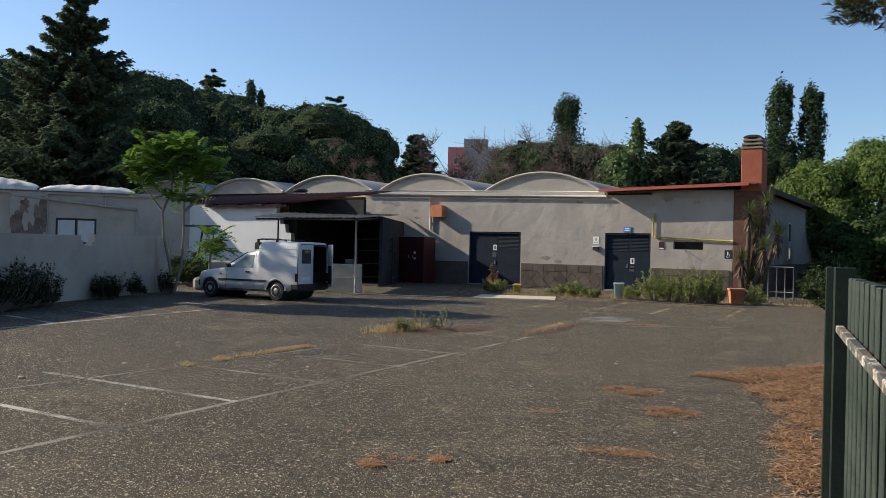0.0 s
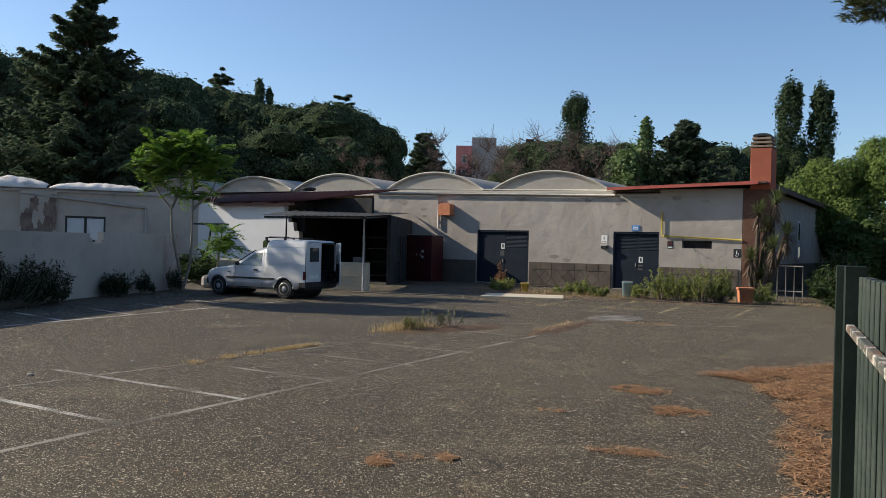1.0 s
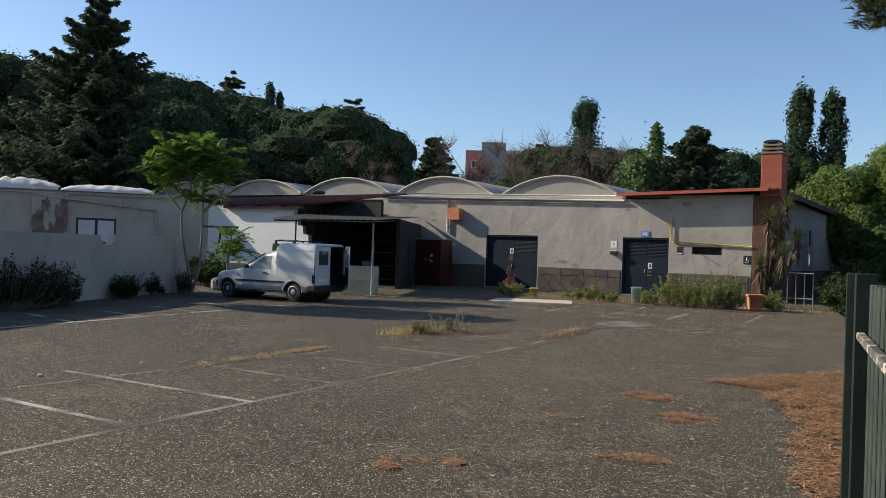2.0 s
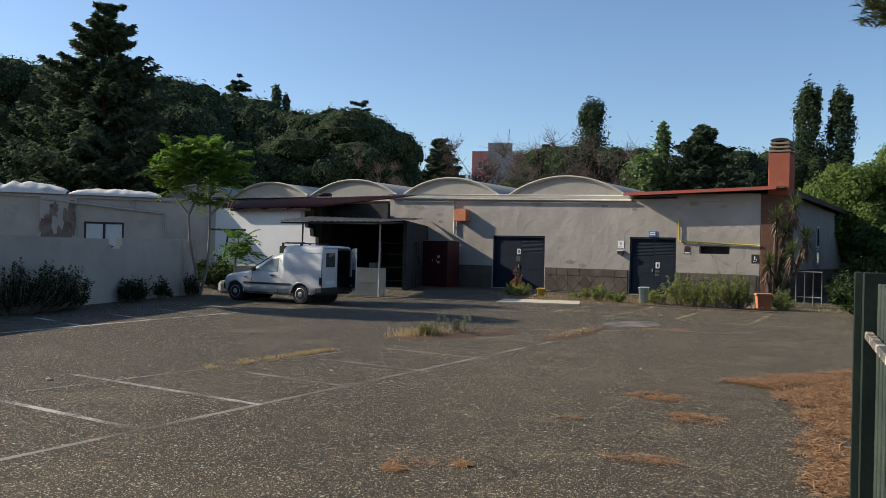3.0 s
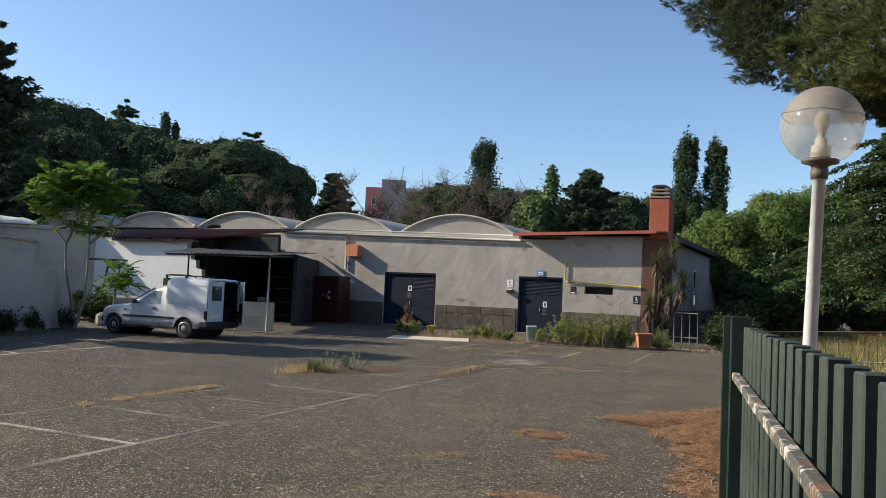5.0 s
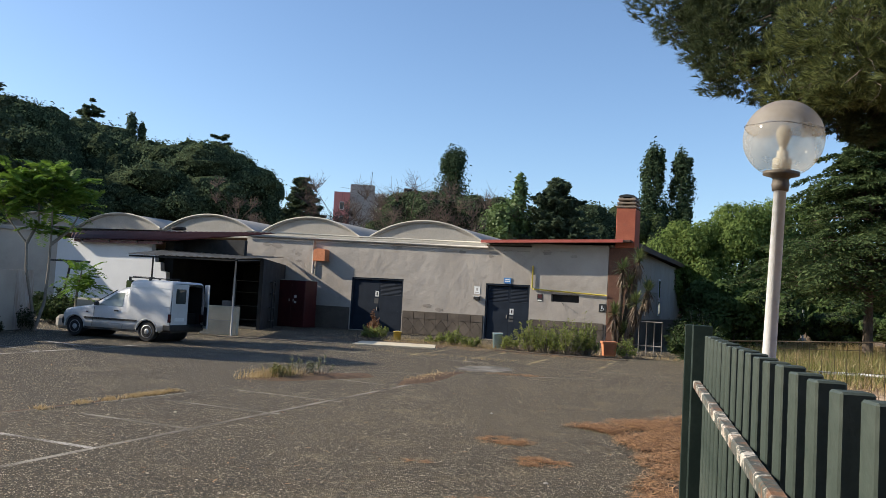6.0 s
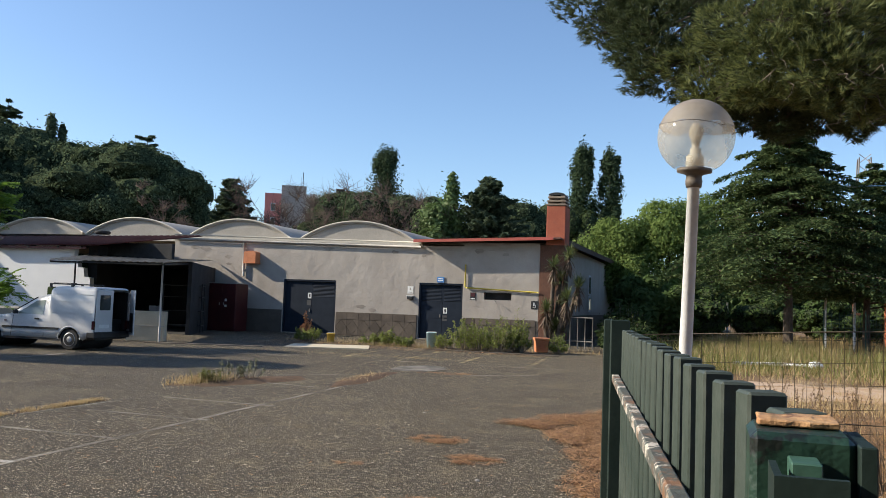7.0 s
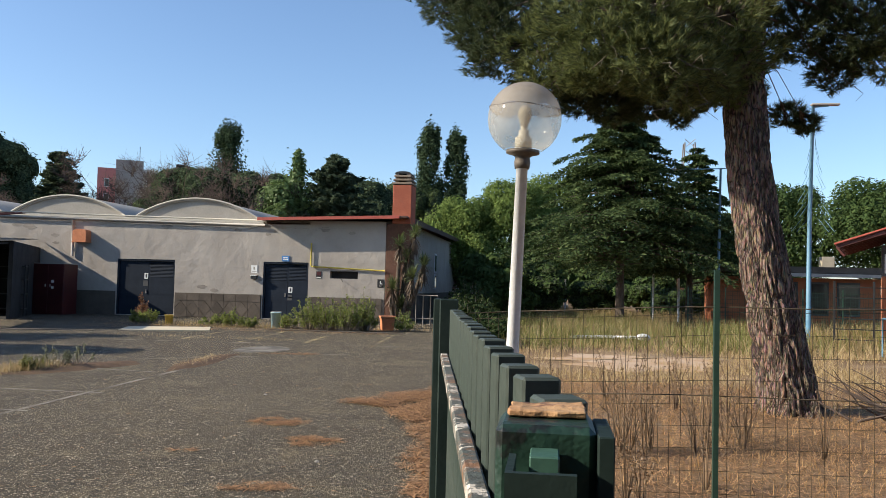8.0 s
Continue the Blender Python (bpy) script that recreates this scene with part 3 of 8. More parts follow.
WA, WB = Vector((-31.76, 30.0, 0)), Vector((-44.0, 16.33, 0))
wd = (WB - WA).normalized()
wn_ = Vector((-wd.y, wd.x, 0))  # towards the yard
if wn_.x < 0:
    wn_ = -wn_


def wing_m(s, out=0.0):
    """A frame on the wing wall: s metres from its inner corner, local x along it, -y out of it."""
    p = WA + wd * s + wn_ * out
    return Matrix(((-wd.x, -wn_.x, 0, p.x), (-wd.y, -wn_.y, 0, p.y), (0, 0, 1, 0), (0, 0, 0, 1)))


# window opening between s = 4.25 and 6.05
WS0, WS1, WZ0, WZ1 = 4.3, 6.1, 1.5, 2.72
bm = bmesh.new()
for s0, s1, z0, z1 in ((0, WS0, 0, 4.0), (WS0, WS1, 0, WZ0), (WS0, WS1, WZ1, 4.0), (WS1, 18.3, 0, 4.0)):
    box(bm, -s1, -s0, 0, 0.3, z0, z1, m=wing_m(0))
tagged(part("wall_wing", bm, M_WHITEWALL, None), "grey-white rendered wing wall, weathered", "wall", kind="structure")
bm = bmesh.new()
box(bm, -18.3, 0.0, 4.0, 4.2, 0, 3.9, m=wing_m(0))
tagged(part("wall_wing_inner", bm, M_WHITEWALL, None), "pale inner wall of the wing", "wall", kind="structure")
bm = bmesh.new()
box(bm, -18.3, 0.0, 0.3, 6.0, 3.85, 3.98, m=wing_m(0))
tagged(part("ceiling_wing", bm, M_WHITEWALL, None), "flat slab of the wing", "ceiling", kind="structure")

# plain tall wall, added out of view behind the gate to block sky light
bm = bmesh.new()
box(bm, -12.0, 26.0, -6.4, -6.0, 0, 7.5)
tagged(part("wall_behind", bm, M_PLINTH, None), "plain dark unseen wall added to block sky light", "wall", kind="structure")

# low yard wall with a notch
LA, LB = Vector((-16.6, 6.0, 0)), Vector((-22.32, 20.35, 0))
ld = (LB - LA).normalized()
ln_ = Vector((ld.y, -ld.x, 0))
LM = Matrix(((ld.x, -ln_.x, 0, LA.x), (ld.y, -ln_.y, 0, LA.y), (0, 0, 1, 0), (0, 0, 0, 1)))
LEN = (LB - LA).length
bm = bmesh.new()
for s0, s1, z in ((0, 10.08, 1.80), (10.08, 10.2, 1.66), (10.2, 10.66, 1.52), (10.66, 10.78, 1.62), (10.78, LEN - 1.1, 1.85)):
    box(bm, s0, s1, 0, 0.2, 0, z, m=LM)
tagged(part("wall_low", bm, M_WHITEWALL, None), "low grey-white yard wall with a broken notch", "wall", kind="structure")
bm = bmesh.new()
box(bm, LEN - 1.1, LEN, -0.01, 0.24, 0, 1.87, m=LM)
tagged(part("wall_low_end", bm, mat("streaked_plaster", (0.55, 0.53, 0.50), (0.42, 0.37, 0.32), 1.5, 0.95, 0.4, 30, 0.1, stain=(0.25, 0.19, 0.15), stain_scale=1.2, stain_at=(0.5, 0.68), stretch=(1, 1, 0.25)), None), "rust-streaked end pier of the low yard wall", "wall", kind="structure")


# ---- trees ----
M_PINE = leafmat("pine_green", (0.062, 0.092, 0.052), (0.126, 0.165, 0.088), 0.35, 0.9, 0.05)
M_DARKFIR = leafmat("dark_conifer_green", (0.066, 0.096, 0.062), (0.138, 0.178, 0.108), 0.4, 0.9, 0.05)
M_CEDAR = leafmat("cedar_green", (0.034, 0.062, 0.026), (0.122, 0.162, 0.066), 0.3, 0.9, 0.02)
M_POPLAR = leafmat("poplar_green", (0.045, 0.080, 0.026), (0.095, 0.140, 0.045), 0.35, 0.8, 0.1)
M_BRIGHT = leafmat("bright_leaf_green", (0.105, 0.160, 0.044), (0.205, 0.270, 0.082), 0.45, 0.8, 0.05)
M_FARPOPLAR = leafmat("dusky_poplar_green", (0.036, 0.062, 0.034), (0.076, 0.112, 0.056), 0.35, 0.8, 0.1)
M_PALE = leafmat("pale_leaf_green", (0.11, 0.17, 0.06), (0.17, 0.24, 0.09), 0.4)
M_SHRUB = leafmat("dark_shrub_green", (0.026, 0.044, 0.018), (0.060, 0.086, 0.030), 0.25, 0.8, 0.08)
M_TWIG = mat("grey_twigs", (0.10, 0.072, 0.058), (0.17, 0.125, 0.10), 3.0, 0.95, 0.2, 20, 0.15)


def limbs(bm, rng, base, top, r0, n, spread, start=0.35, droop=0.0):
    """A tapered trunk with limbs going out; returns the limb ends."""
    base, top = Vector(base), Vector(top)
    h = (top - base).length
    pts = [base.lerp(top, k / 6) + Vector((rng.normal() * 0.012 * h, rng.normal() * 0.012 * h, 0)) * (0 < k < 6) for k in range(7)]
    tube(bm, pts, [r0 * (1.25 - 1.05 * k / 6) for k in range(7)], 8)
    ends = []
    for i in range(n):
        f = start + (1 - start) * (i + 0.5) / n * 0.95
        p = base.lerp(top, f)
        a = i * 2.4 + rng.uniform(-0.4, 0.4)
        ln = spread * (0.6 + 0.5 * rng.random())
        e = p + Vector((math.cos(a) * ln, math.sin(a) * ln, ln * (0.45 - droop) * rng.uniform(0.6, 1.3)))
        mid = p.lerp(e, 0.5) + Vector((0, 0, 0.08 * ln))
        rr = r0 * (1.1 - 0.9 * f) * 0.5 + 0.01
        tube(bm, [p, mid, e], [rr, rr * 0.7, rr * 0.3], 5)
        ends.append(e)
    return ends


def crown_points(rng, clumps, per, shell=0.75):
    """Leaf places on uneven clumps: (x, y, z, rx, rz)."""
    out = []
    for cx, cy, cz, rx, rz in clumps:
        d = unit(rng, per)
        r = shell + (1 - shell) * rng.random((per, 1))
        r *= 1 + 0.18 * np.sin(d[:, :1] * 7 + cx) * np.cos(d[:, 1:2] * 6 + cz)
        p = d * r * np.array([rx, rx, rz]) + np.array([cx, cy, cz])
        out.append(np.concatenate([p, d], 1))
    return np.concatenate(out)


M_CORE = mat("inner_foliage", (0.052, 0.074, 0.042), (0.116, 0.148, 0.078), 1.2, 1.0, 1.0, 7.0, 0.4, dist=0.3, spec=0.0)


def foliage_core(rng, clumps, parent):
    """Lumpy dark inner foliage that fills the clumps behind the outer leaves."""
    bm = bmesh.new()
    for cx, cy, cz, rx, rz in clumps:
        g = bmesh.ops.create_icosphere(bm, subdivisions=3, radius=1.0)
        for v in g["verts"]:
            d = v.co.normalized()
            k = 0.80 * (1 + 0.22 * noise.noise(d * 2.2 + Vector((cx, cy, cz))) + 0.16 * noise.noise(d * 6 + Vector((cy, cx, cz))))
            v.co = Vector((cx + d.x * rx * k, cy + d.y * rx * k, cz + d.z * rz * k))
    part("inner_crown", bm, M_CORE, parent)


def broad_tree(name, x, y, h, w, material, label, seed, leaf=0.28, n_leaf=9000, trunk=0.3, low=0.3, flat=0.5, cat="tree", n_clump=26, group="", shell=0.7, base=0.0, core=False):
    """A broad tree: trunk, limbs and a crown of many leaf clumps with gaps."""
    rng = np.random.default_rng(seed)
    t = thing(name, pose(x, y, base), label, cat, group)
    bm = bmesh.new()
    limbs(bm, rng, (0, 0, 0), (rng.normal() * 0.2, rng.normal() * 0.2, h * 0.8), trunk, 9, w * 0.3, low)
    part("trunk", bm, M_BARK, t)
    zc, rz = h * (1 + low) / 2, h * (1 - low) / 2
    cl = []
    for i in range(n_clump):
        d = unit(rng, 1)[0]
        rr = rng.uniform(0.45, 0.78)
        s = rng.uniform(0.24, 0.40)
        cl.append((d[0] * rr * w / 2, d[1] * rr * w / 2, zc + d[2] * rr * rz, s * w / 2, s * rz * (0.7 + flat * 0.6)))
    cl.append((0, 0, zc, w * 0.3, rz * 0.6))
    for i in range(4):
        a = i * 1.7 + rng.random()
        cl.append((math.cos(a) * w * 0.14, math.sin(a) * w * 0.14, zc + rz * 0.72, w * 0.15, rz * 0.26))
    if core:
        foliage_core(rng, cl, t)
    p = crown_points(rng, cl, n_leaf // len(cl), shell)
    quads("crown", leaf_quads(rng, p[:, :3], leaf, out=p[:, 3:] + np.array([0, 0, 0.25]), loose=0.75), material, t)
    return t


def column_tree(name, x, y, h, w, material, label, seed, leaf=0.3, n_leaf=6000, low=0.08, group="", point=0.6, rag=0.16):
    """A narrow upright tree."""
    rng = np.random.default_rng(seed)
    t = thing(name, pose(x, y, 0), label, "tree", group)
    bm = bmesh.new()
    limbs(bm, rng, (0, 0, 0), (0, 0, h * 0.92), 0.22, 8, w * 0.3, 0.2)
    part("trunk", bm, M_BARK, t)
    cl = []
    for i in range(int(22 * h / w)):
        f = rng.random() ** 0.9
        prof = min(1.0, 2.6 * f + 0.35) * min(1.0, ((1 - f) * 2.0 + 0.03) ** point)
        a, rr = rng.random() * math.tau, rng.uniform(0.1, 0.75) * w / 2 * prof
        s = w * rng.uniform(0.13, 0.26) * (0.45 + 0.55 * prof) * (1 + rag * rng.normal())
        cl.append((rr * math.cos(a), rr * math.sin(a), h * (low + (1 - low) * f) - s * 1.2, s, s * rng.uniform(1.6, 2.8)))
    q = crown_points(rng, cl, n_leaf // len(cl), 0.35)
    p, o = q[:, :3], q[:, 3:] + np.array([0, 0, 0.35])
    quads("crown", leaf_quads(rng, p, leaf, long=1.9, out=o, loose=0.9), material, t)
    return t


def layered_conifer(name, x, y, h, w, material, label, seed, tiers=26, arms=9, low=0.12, rise=0.10, droop=0.30, power=0.95, spray=0.24, subs=13, tip=0.0, lean=0.0):
    """A cedar or fir: flat fans of side shoots along every bough, with sprays lying along the shoots."""
    rng = np.random.default_rng(seed)
    t = thing(name, pose(x, y, 0), label, "tree")
    bm = bmesh.new()
    tube(bm, [(lean * h * (k / 6) ** 2, 0, 0.985 * h * k / 6) for k in range(7)], [0.020 * h * (1.0 - k / 6) + 0.012 for k in range(7)], 8)
    cs, ds = [], []
    for i in range(tiers):
        f = (i + rng.uniform(0, 0.8)) / tiers
        zt = h * (low + (0.985 - low) * f)
        ln0 = w / 2 * (1 - f) ** power + 0.02 * h
        n = max(4, int(arms * (1 - 0.45 * f)))
        for j in range(n):
            a = (j + 0.5 * (i % 2)) * math.tau / n + rng.uniform(-0.3, 0.3)
            ln = ln0 * rng.uniform(0.55, 1.18)
            up = rise + rng.normal() * 0.09
            ca, sa = math.cos(a), math.sin(a)
            z = min(0.985 * h, zt + rng.normal() * 0.75 * h * (1 - low) / tiers)
            x0 = lean * h * (z / h) ** 2

            def bough(u):
                return np.stack([x0 + ca * u * ln, sa * u * ln, z + ln * (up * u - droop * u * u + tip * u ** 4)], -1)

            if ln > 0.1 * w:
                tube(bm, [tuple(bough(np.array(u))) for u in (0.0, 0.35, 0.7, 0.95)], [0.009 * ln + 0.012, 0.006 * ln + 0.008, 0.010, 0.004], 4, False)
            m = max(4, int(subs * ln / ln0))
            u = (np.arange(m) + rng.random(m)) / m * 0.85 + 0.15
            for sg in (-1, 1):
                base = bough(u)
                sl = ln * 0.42 * (1.08 - u) * rng.uniform(0.6, 1.2, m) + 0.10
                fwd = rng.uniform(0.55, 1.0, m)
                dirs = np.stack([ca * fwd - sg * sa, sa * fwd + sg * ca, -0.18 + rng.normal(size=m) * 0.10], -1)
                dirs /= np.linalg.norm(dirs, axis=1, keepdims=True)
                k = 7
                v = (np.arange(k) + 0.6) / k
                pts = base[:, None] + dirs[:, None] * (sl[:, None] * v)[..., None]
                pts[..., 2] -= 0.22 * sl[:, None] * v ** 2
                pts += rng.normal(size=pts.shape) * 0.035
                cs.append(pts.reshape(-1, 3))
                ds.append(np.repeat(dirs, k, axis=0) + rng.normal(size=(m * k, 3)) * 0.35)
    part("trunk", bm, M_BARK, t)
    c, d = np.concatenate(cs), np.concatenate(ds)
    d /= np.linalg.norm(d, axis=1, keepdims=True)
    nrm = np.array([0, 0, 1.0]) + rng.normal(size=c.shape) * 0.45
    b = np.cross(nrm, d)
    b /= np.linalg.norm(b, axis=1, keepdims=True) + 1e-9
    s = spray * rng.uniform(0.6, 1.4, (len(c), 1))
    hang = c - d * s * 0.1 + np.array([0, 0, -1.0]) * s * 0.45
    flat = np.stack([c - d * s * 0.5, c + b * s * 0.20, c + d * s * 0.6, c - b * s * 0.20], axis=1)
    low_q = np.stack([c - d * s * 0.25, c + b * s * 0.10, hang, c - b * s * 0.10], axis=1)
    quads("crown", np.concatenate([flat, low_q[::2]]), material, t)
    return t


def bare_tree(name, x, y, h, w, label, seed, n=26):
    rng = np.random.default_rng(seed)
    t = thing(name, pose(x, y, 0), label, "tree")
    bm = bmesh.new()
    ends = limbs(bm, rng, (0, 0, 0), (0, 0, h * 0.75), 0.14, n, w * 0.45, 0.3, -0.6)
    part("trunk", bm, M_TWIG, t)
    bm = bmesh.new()
    for e in ends:
        for k in range(15):
            d = Vector((rng.normal(), rng.normal(), abs(rng.normal()) + 0.3)).normalized() * rng.uniform(0.4, 1.0) * w * 0.17
            m = e + d * 0.5 + Vector((rng.normal(), rng.normal(), 0)) * 0.12
            tube(bm, [e - d * 0.2, m, e + d], [0.024, 0.018, 0.008], 3, False)
            for g in range(3):
                q = m.lerp(e + d, rng.random())
                tube(bm, [q, q + Vector((rng.normal(), rng.normal(), abs(rng.normal()))) * 0.05 * w], [0.014, 0.007], 3, False)
    part("twig", bm, M_TWIG, t)["kind"] = "stuff"
    return t


PINE_L = "dark green umbrella pine on the wooded slope"
broad_tree("pine_tree", -47.0, 58.6, 14.0, 16.2, M_PINE, "broad dark umbrella pine behind the vaulted roofs", 3, 0.139, 31350, 0.45, 0.25, 0.3, n_clump=40, core=True, shell=0.8)
broad_tree("pine_tree", -53.5, 52.0, 10.8, 9, M_PINE, "dark green umbrella pine behind the wing", 31, 0.132, 16720, 0.4, 0.2, 0.4, core=True, shell=0.8)
layered_conifer("fir_tree", -48.33, 35.55, 17.6, 16.0, M_DARKFIR, "tall dark fir standing above the wood", 5, tiers=36, arms=14, low=0.05, rise=0.16, droop=0.12, power=0.80, spray=0.40, subs=21, tip=0.14)
broad_tree("pine_tree", -61.0, 35.0, 15.2, 15, M_PINE, PINE_L, 7, 0.152, 27170, 0.45, 0.05, 0.5, n_clump=40, core=True, shell=0.8)
broad_tree("pine_tree", -57.0, 48.5, 13.6, 14, M_PINE, PINE_L, 8, 0.152, 25080, 0.45, 0.05, 0.5, n_clump=36, core=True, shell=0.8)
broad_tree("pine_tree", -66.0, 55.0, 18.0, 16, M_PINE, PINE_L, 9, 0.172, 27170, 0.45, 0.05, 0.5, n_clump=40, core=True, shell=0.8)
broad_tree("pine_tree", -64.0, 64.0, 16.6, 15, M_PINE, PINE_L, 10, 0.172, 27170, 0.45, 0.05, 0.5, n_clump=40, core=True, shell=0.8)
broad_tree("pine_tree", -59.0, 70.5, 16.0, 14, M_PINE, PINE_L, 11, 0.172, 25080, 0.45, 0.05, 0.5, n_clump=40, core=True, shell=0.8)
broad_tree("pine_tree", -62.0, 88.0, 16.2, 15, M_PINE, PINE_L, 12, 0.191, 20900, 0.45, 0.05, 0.5, n_clump=36, core=True, shell=0.8)
broad_tree("pine_tree", -73.0, 62.0, 19.6, 18, M_PINE, PINE_L, 13, 0.191, 22990, 0.45, 0.05, 0.5, n_clump=40, core=True, shell=0.8)
broad_tree("pine_tree", -72.5, 70.0, 19.5, 18, M_PINE, PINE_L, 14, 0.191, 22990, 0.45, 0.05, 0.5, n_clump=40, core=True, shell=0.8)
broad_tree("pine_tree", -75.0, 46.0, 18.8, 20, M_PINE, PINE_L, 15, 0.191, 22990, 0.45, 0.05, 0.5, n_clump=40, core=True, shell=0.8)
layered_conifer("cedar_tree", -82.5, 80.2, 24.7, 13.0, M_DARKFIR, "flat-layered cedar rising above the slope", 16, tiers=22, arms=9, low=0.25, rise=0.08, droop=0.06, power=0.85, spray=0.50, subs=16, lean=0.03)
column_tree("cypress_tree", -68.4, 73.1, 20.6, 3.6, M_DARKFIR, "narrow dark cypress on the slope", 17, 0.20, 17100)
column_tree("cypress_tree", -67.6, 73.9, 19.7, 2.6, M_DARKFIR, "narrow dark cypress on the slope", 18, 0.20, 14250)
layered_conifer("cedar_tree", -69.4, 91.8, 22.3, 13.0, M_DARKFIR, "flat-layered cedar rising above the slope", 19, tiers=20, arms=9, low=0.25, rise=0.12, droop=0.06, power=0.85, spray=0.50, subs=16, lean=-0.04)
layered_conifer("fir_tree", -42.3, 68.1, 12.5, 7.0, M_DARKFIR, "small dark conifer beyond the roofs", 20, tiers=34, arms=13, low=0.05, rise=0.30, droop=0.12, power=0.62, spray=0.42, subs=16)
bare_tree("bare_tree", -38.2, 69.5, 9.0, 8, "leafless reddish-grey tree beyond the roofs", 21, 30)
bare_tree("bare_tree", -36.0, 66.0, 8.9, 8, "leafless reddish-grey tree beyond the roofs", 22, 22)
broad_tree("pine_tree", -59.0, 65.4, 16.1, 10, M_PINE, PINE_L, 111, 0.172, 20000, 0.4, 0.1, 0.5, n_clump=36, core=True, shell=0.8)
broad_tree("pine_tree", -56.4, 70.3, 16.7, 12, M_PINE, PINE_L, 112, 0.172, 20000, 0.4, 0.1, 0.5, n_clump=36, core=True, shell=0.8)
broad_tree("pine_tree", -74.0, 59.6, 20.1, 13, M_PINE, PINE_L, 113, 0.18, 20000, 0.4, 0.1, 0.5, n_clump=36, core=True, shell=0.8)
bare_tree("bare_tree", -29.0, 63.0, 8.6, 9, "leafless reddish-grey tree beyond the roofs", 222, 30)
bare_tree("bare_tree", -24.0, 64.5, 8.2, 8, "leafless reddish-grey tree beyond the roofs", 223, 28)
bare_tree("bare_tree", -38.2, 52.5, 9.6, 4.5, "pale leafless tree in front of a pine", 23, 16)
column_tree("poplar_tree", -39.1, 97.6, 21.6, 5.6, M_FARPOPLAR, "narrow green poplar beyond the roofs", 24, 0.19, 27170, point=0.25, rag=0.25)
broad_tree("pine_tree", -30.5, 69.2, 11.5, 13, M_PINE, "low round pine beyond the roofs", 25, 0.139, 18810, 0.35, 0.1, 0.5, core=True, shell=0.8)
broad_tree("pine_tree", -24.8, 70.5, 11.3, 12, M_PINE, "low round pine beyond the roofs", 26, 0.139, 16720, 0.35, 0.1, 0.5, core=True, shell=0.8)
broad_tree("pine_tree", -33.0, 72.5, 10.8, 10, M_PINE, "low round pine beyond the roofs", 27, 0.139, 16720, 0.35, 0.1, 0.5, core=True, shell=0.8)
column_tree("young_poplar", -20.6, 67.1, 12.4, 4.6, M_PALE, "pale green young poplar with open twigs", 28, 0.20, 6080, point=1.0, rag=0.3)
broad_tree("broadleaf_tree", -21.8, 66.0, 10.0, 4.6, M_PALE, "pale green sparse tree beyond the roof", 29, 0.21, 4800, 0.2, 0.2, 0.5)
layered_conifer("fir_tree", -17.6, 67.9, 12.3, 9.6, M_DARKFIR, "dense dark conifer beyond the roof", 30, tiers=34, arms=14, low=0.05, rise=0.40, droop=0.08, power=0.70, spray=0.44, subs=17)
broad_tree("pine_tree", -15.6, 78.0, 11.6, 14, M_PINE, "low round pine beyond the roofs", 32, 0.139, 16720, 0.35, 0.1, 0.5, core=True, shell=0.8)
broad_tree("pine_tree", -11.0, 74.5, 10.4, 6, M_SHRUB, "dark evergreen behind the chimney", 33, 0.139, 12540, 0.35, 0.05, 0.5, core=True, shell=0.8)
column_tree("poplar_tree", -13.8, 94.2, 20.0, 4.4, M_FARPOPLAR, "tall ragged poplar behind the hall", 34, 0.19, 21736, point=0.22, rag=0.32, group="two tall poplars")
column_tree("poplar_tree", -10.6, 94.6, 19.3, 4.2, M_FARPOPLAR, "tall ragged poplar behind the hall", 35, 0.19, 20064, point=0.22, rag=0.32, group="two tall poplars")
broad_tree("broadleaf_tree", -5.6, 57.0, 7.8, 7, M_BRIGHT, "bright green leafy tree beside the hall", 36, 0.12, 36480, 0.25, 0.1, 0.5)
broad_tree("broadleaf_tree", -2.6, 58.6, 9.2, 7.5, M_BRIGHT, "bright green leafy tree beside the hall", 37, 0.12, 39520, 0.25, 0.1, 0.5)
broad_tree("broadleaf_tree", 0.6, 61.0, 10.0, 8, M_BRIGHT, "bright green leafy tree beside the hall", 38, 0.12, 36480, 0.25, 0.1, 0.5)
broad_tree("shrub", -3.4, 47.5, 3.6, 4.2, M_POPLAR, "large dark green shrub by the side wall", 39, 0.16, 9000, 0.12, 0.0, 0.5, cat="shrub")
broad_tree("shrub", -2.0, 42.0, 2.6, 3.0, M_POPLAR, "dark green shrub by the side wall", 40, 0.14, 6000, 0.1, 0.0, 0.5, cat="shrub")
layered_conifer("cedar_tree", 3.5, 41.0, 10.9, 11.6, M_CEDAR, "large dark green cedar on the dry grass", 41, tiers=27, arms=12, low=0.29, rise=0.20, droop=0.34, power=0.78, spray=0.21, subs=24)
layered_conifer("cedar_tree", 7.4, 45.5, 9.3, 8.0, M_CEDAR, "dark green cedar behind the larger one", 42, tiers=20, arms=10, low=0.28, rise=0.20, droop=0.32, power=0.75, spray=0.22, subs=20, lean=0.04)
broad_tree("broadleaf_tree", 19.7, 72.8, 10.8, 9, M_POPLAR, "green tree beyond the field", 43, 0.17, 28160, 0.3, 0.1, 0.5)
broad_tree("broadleaf_tree", 25.8, 71.0, 11.2, 12, M_POPLAR, "green tree beyond the field", 44, 0.17, 31680, 0.3, 0.1, 0.5)
broad_tree("broadleaf_tree", 14.2, 78.0, 9.0, 9, M_SHRUB, "dark green tree beyond the field", 45, 0.17, 28160, 0.3, 0.05, 0.5)
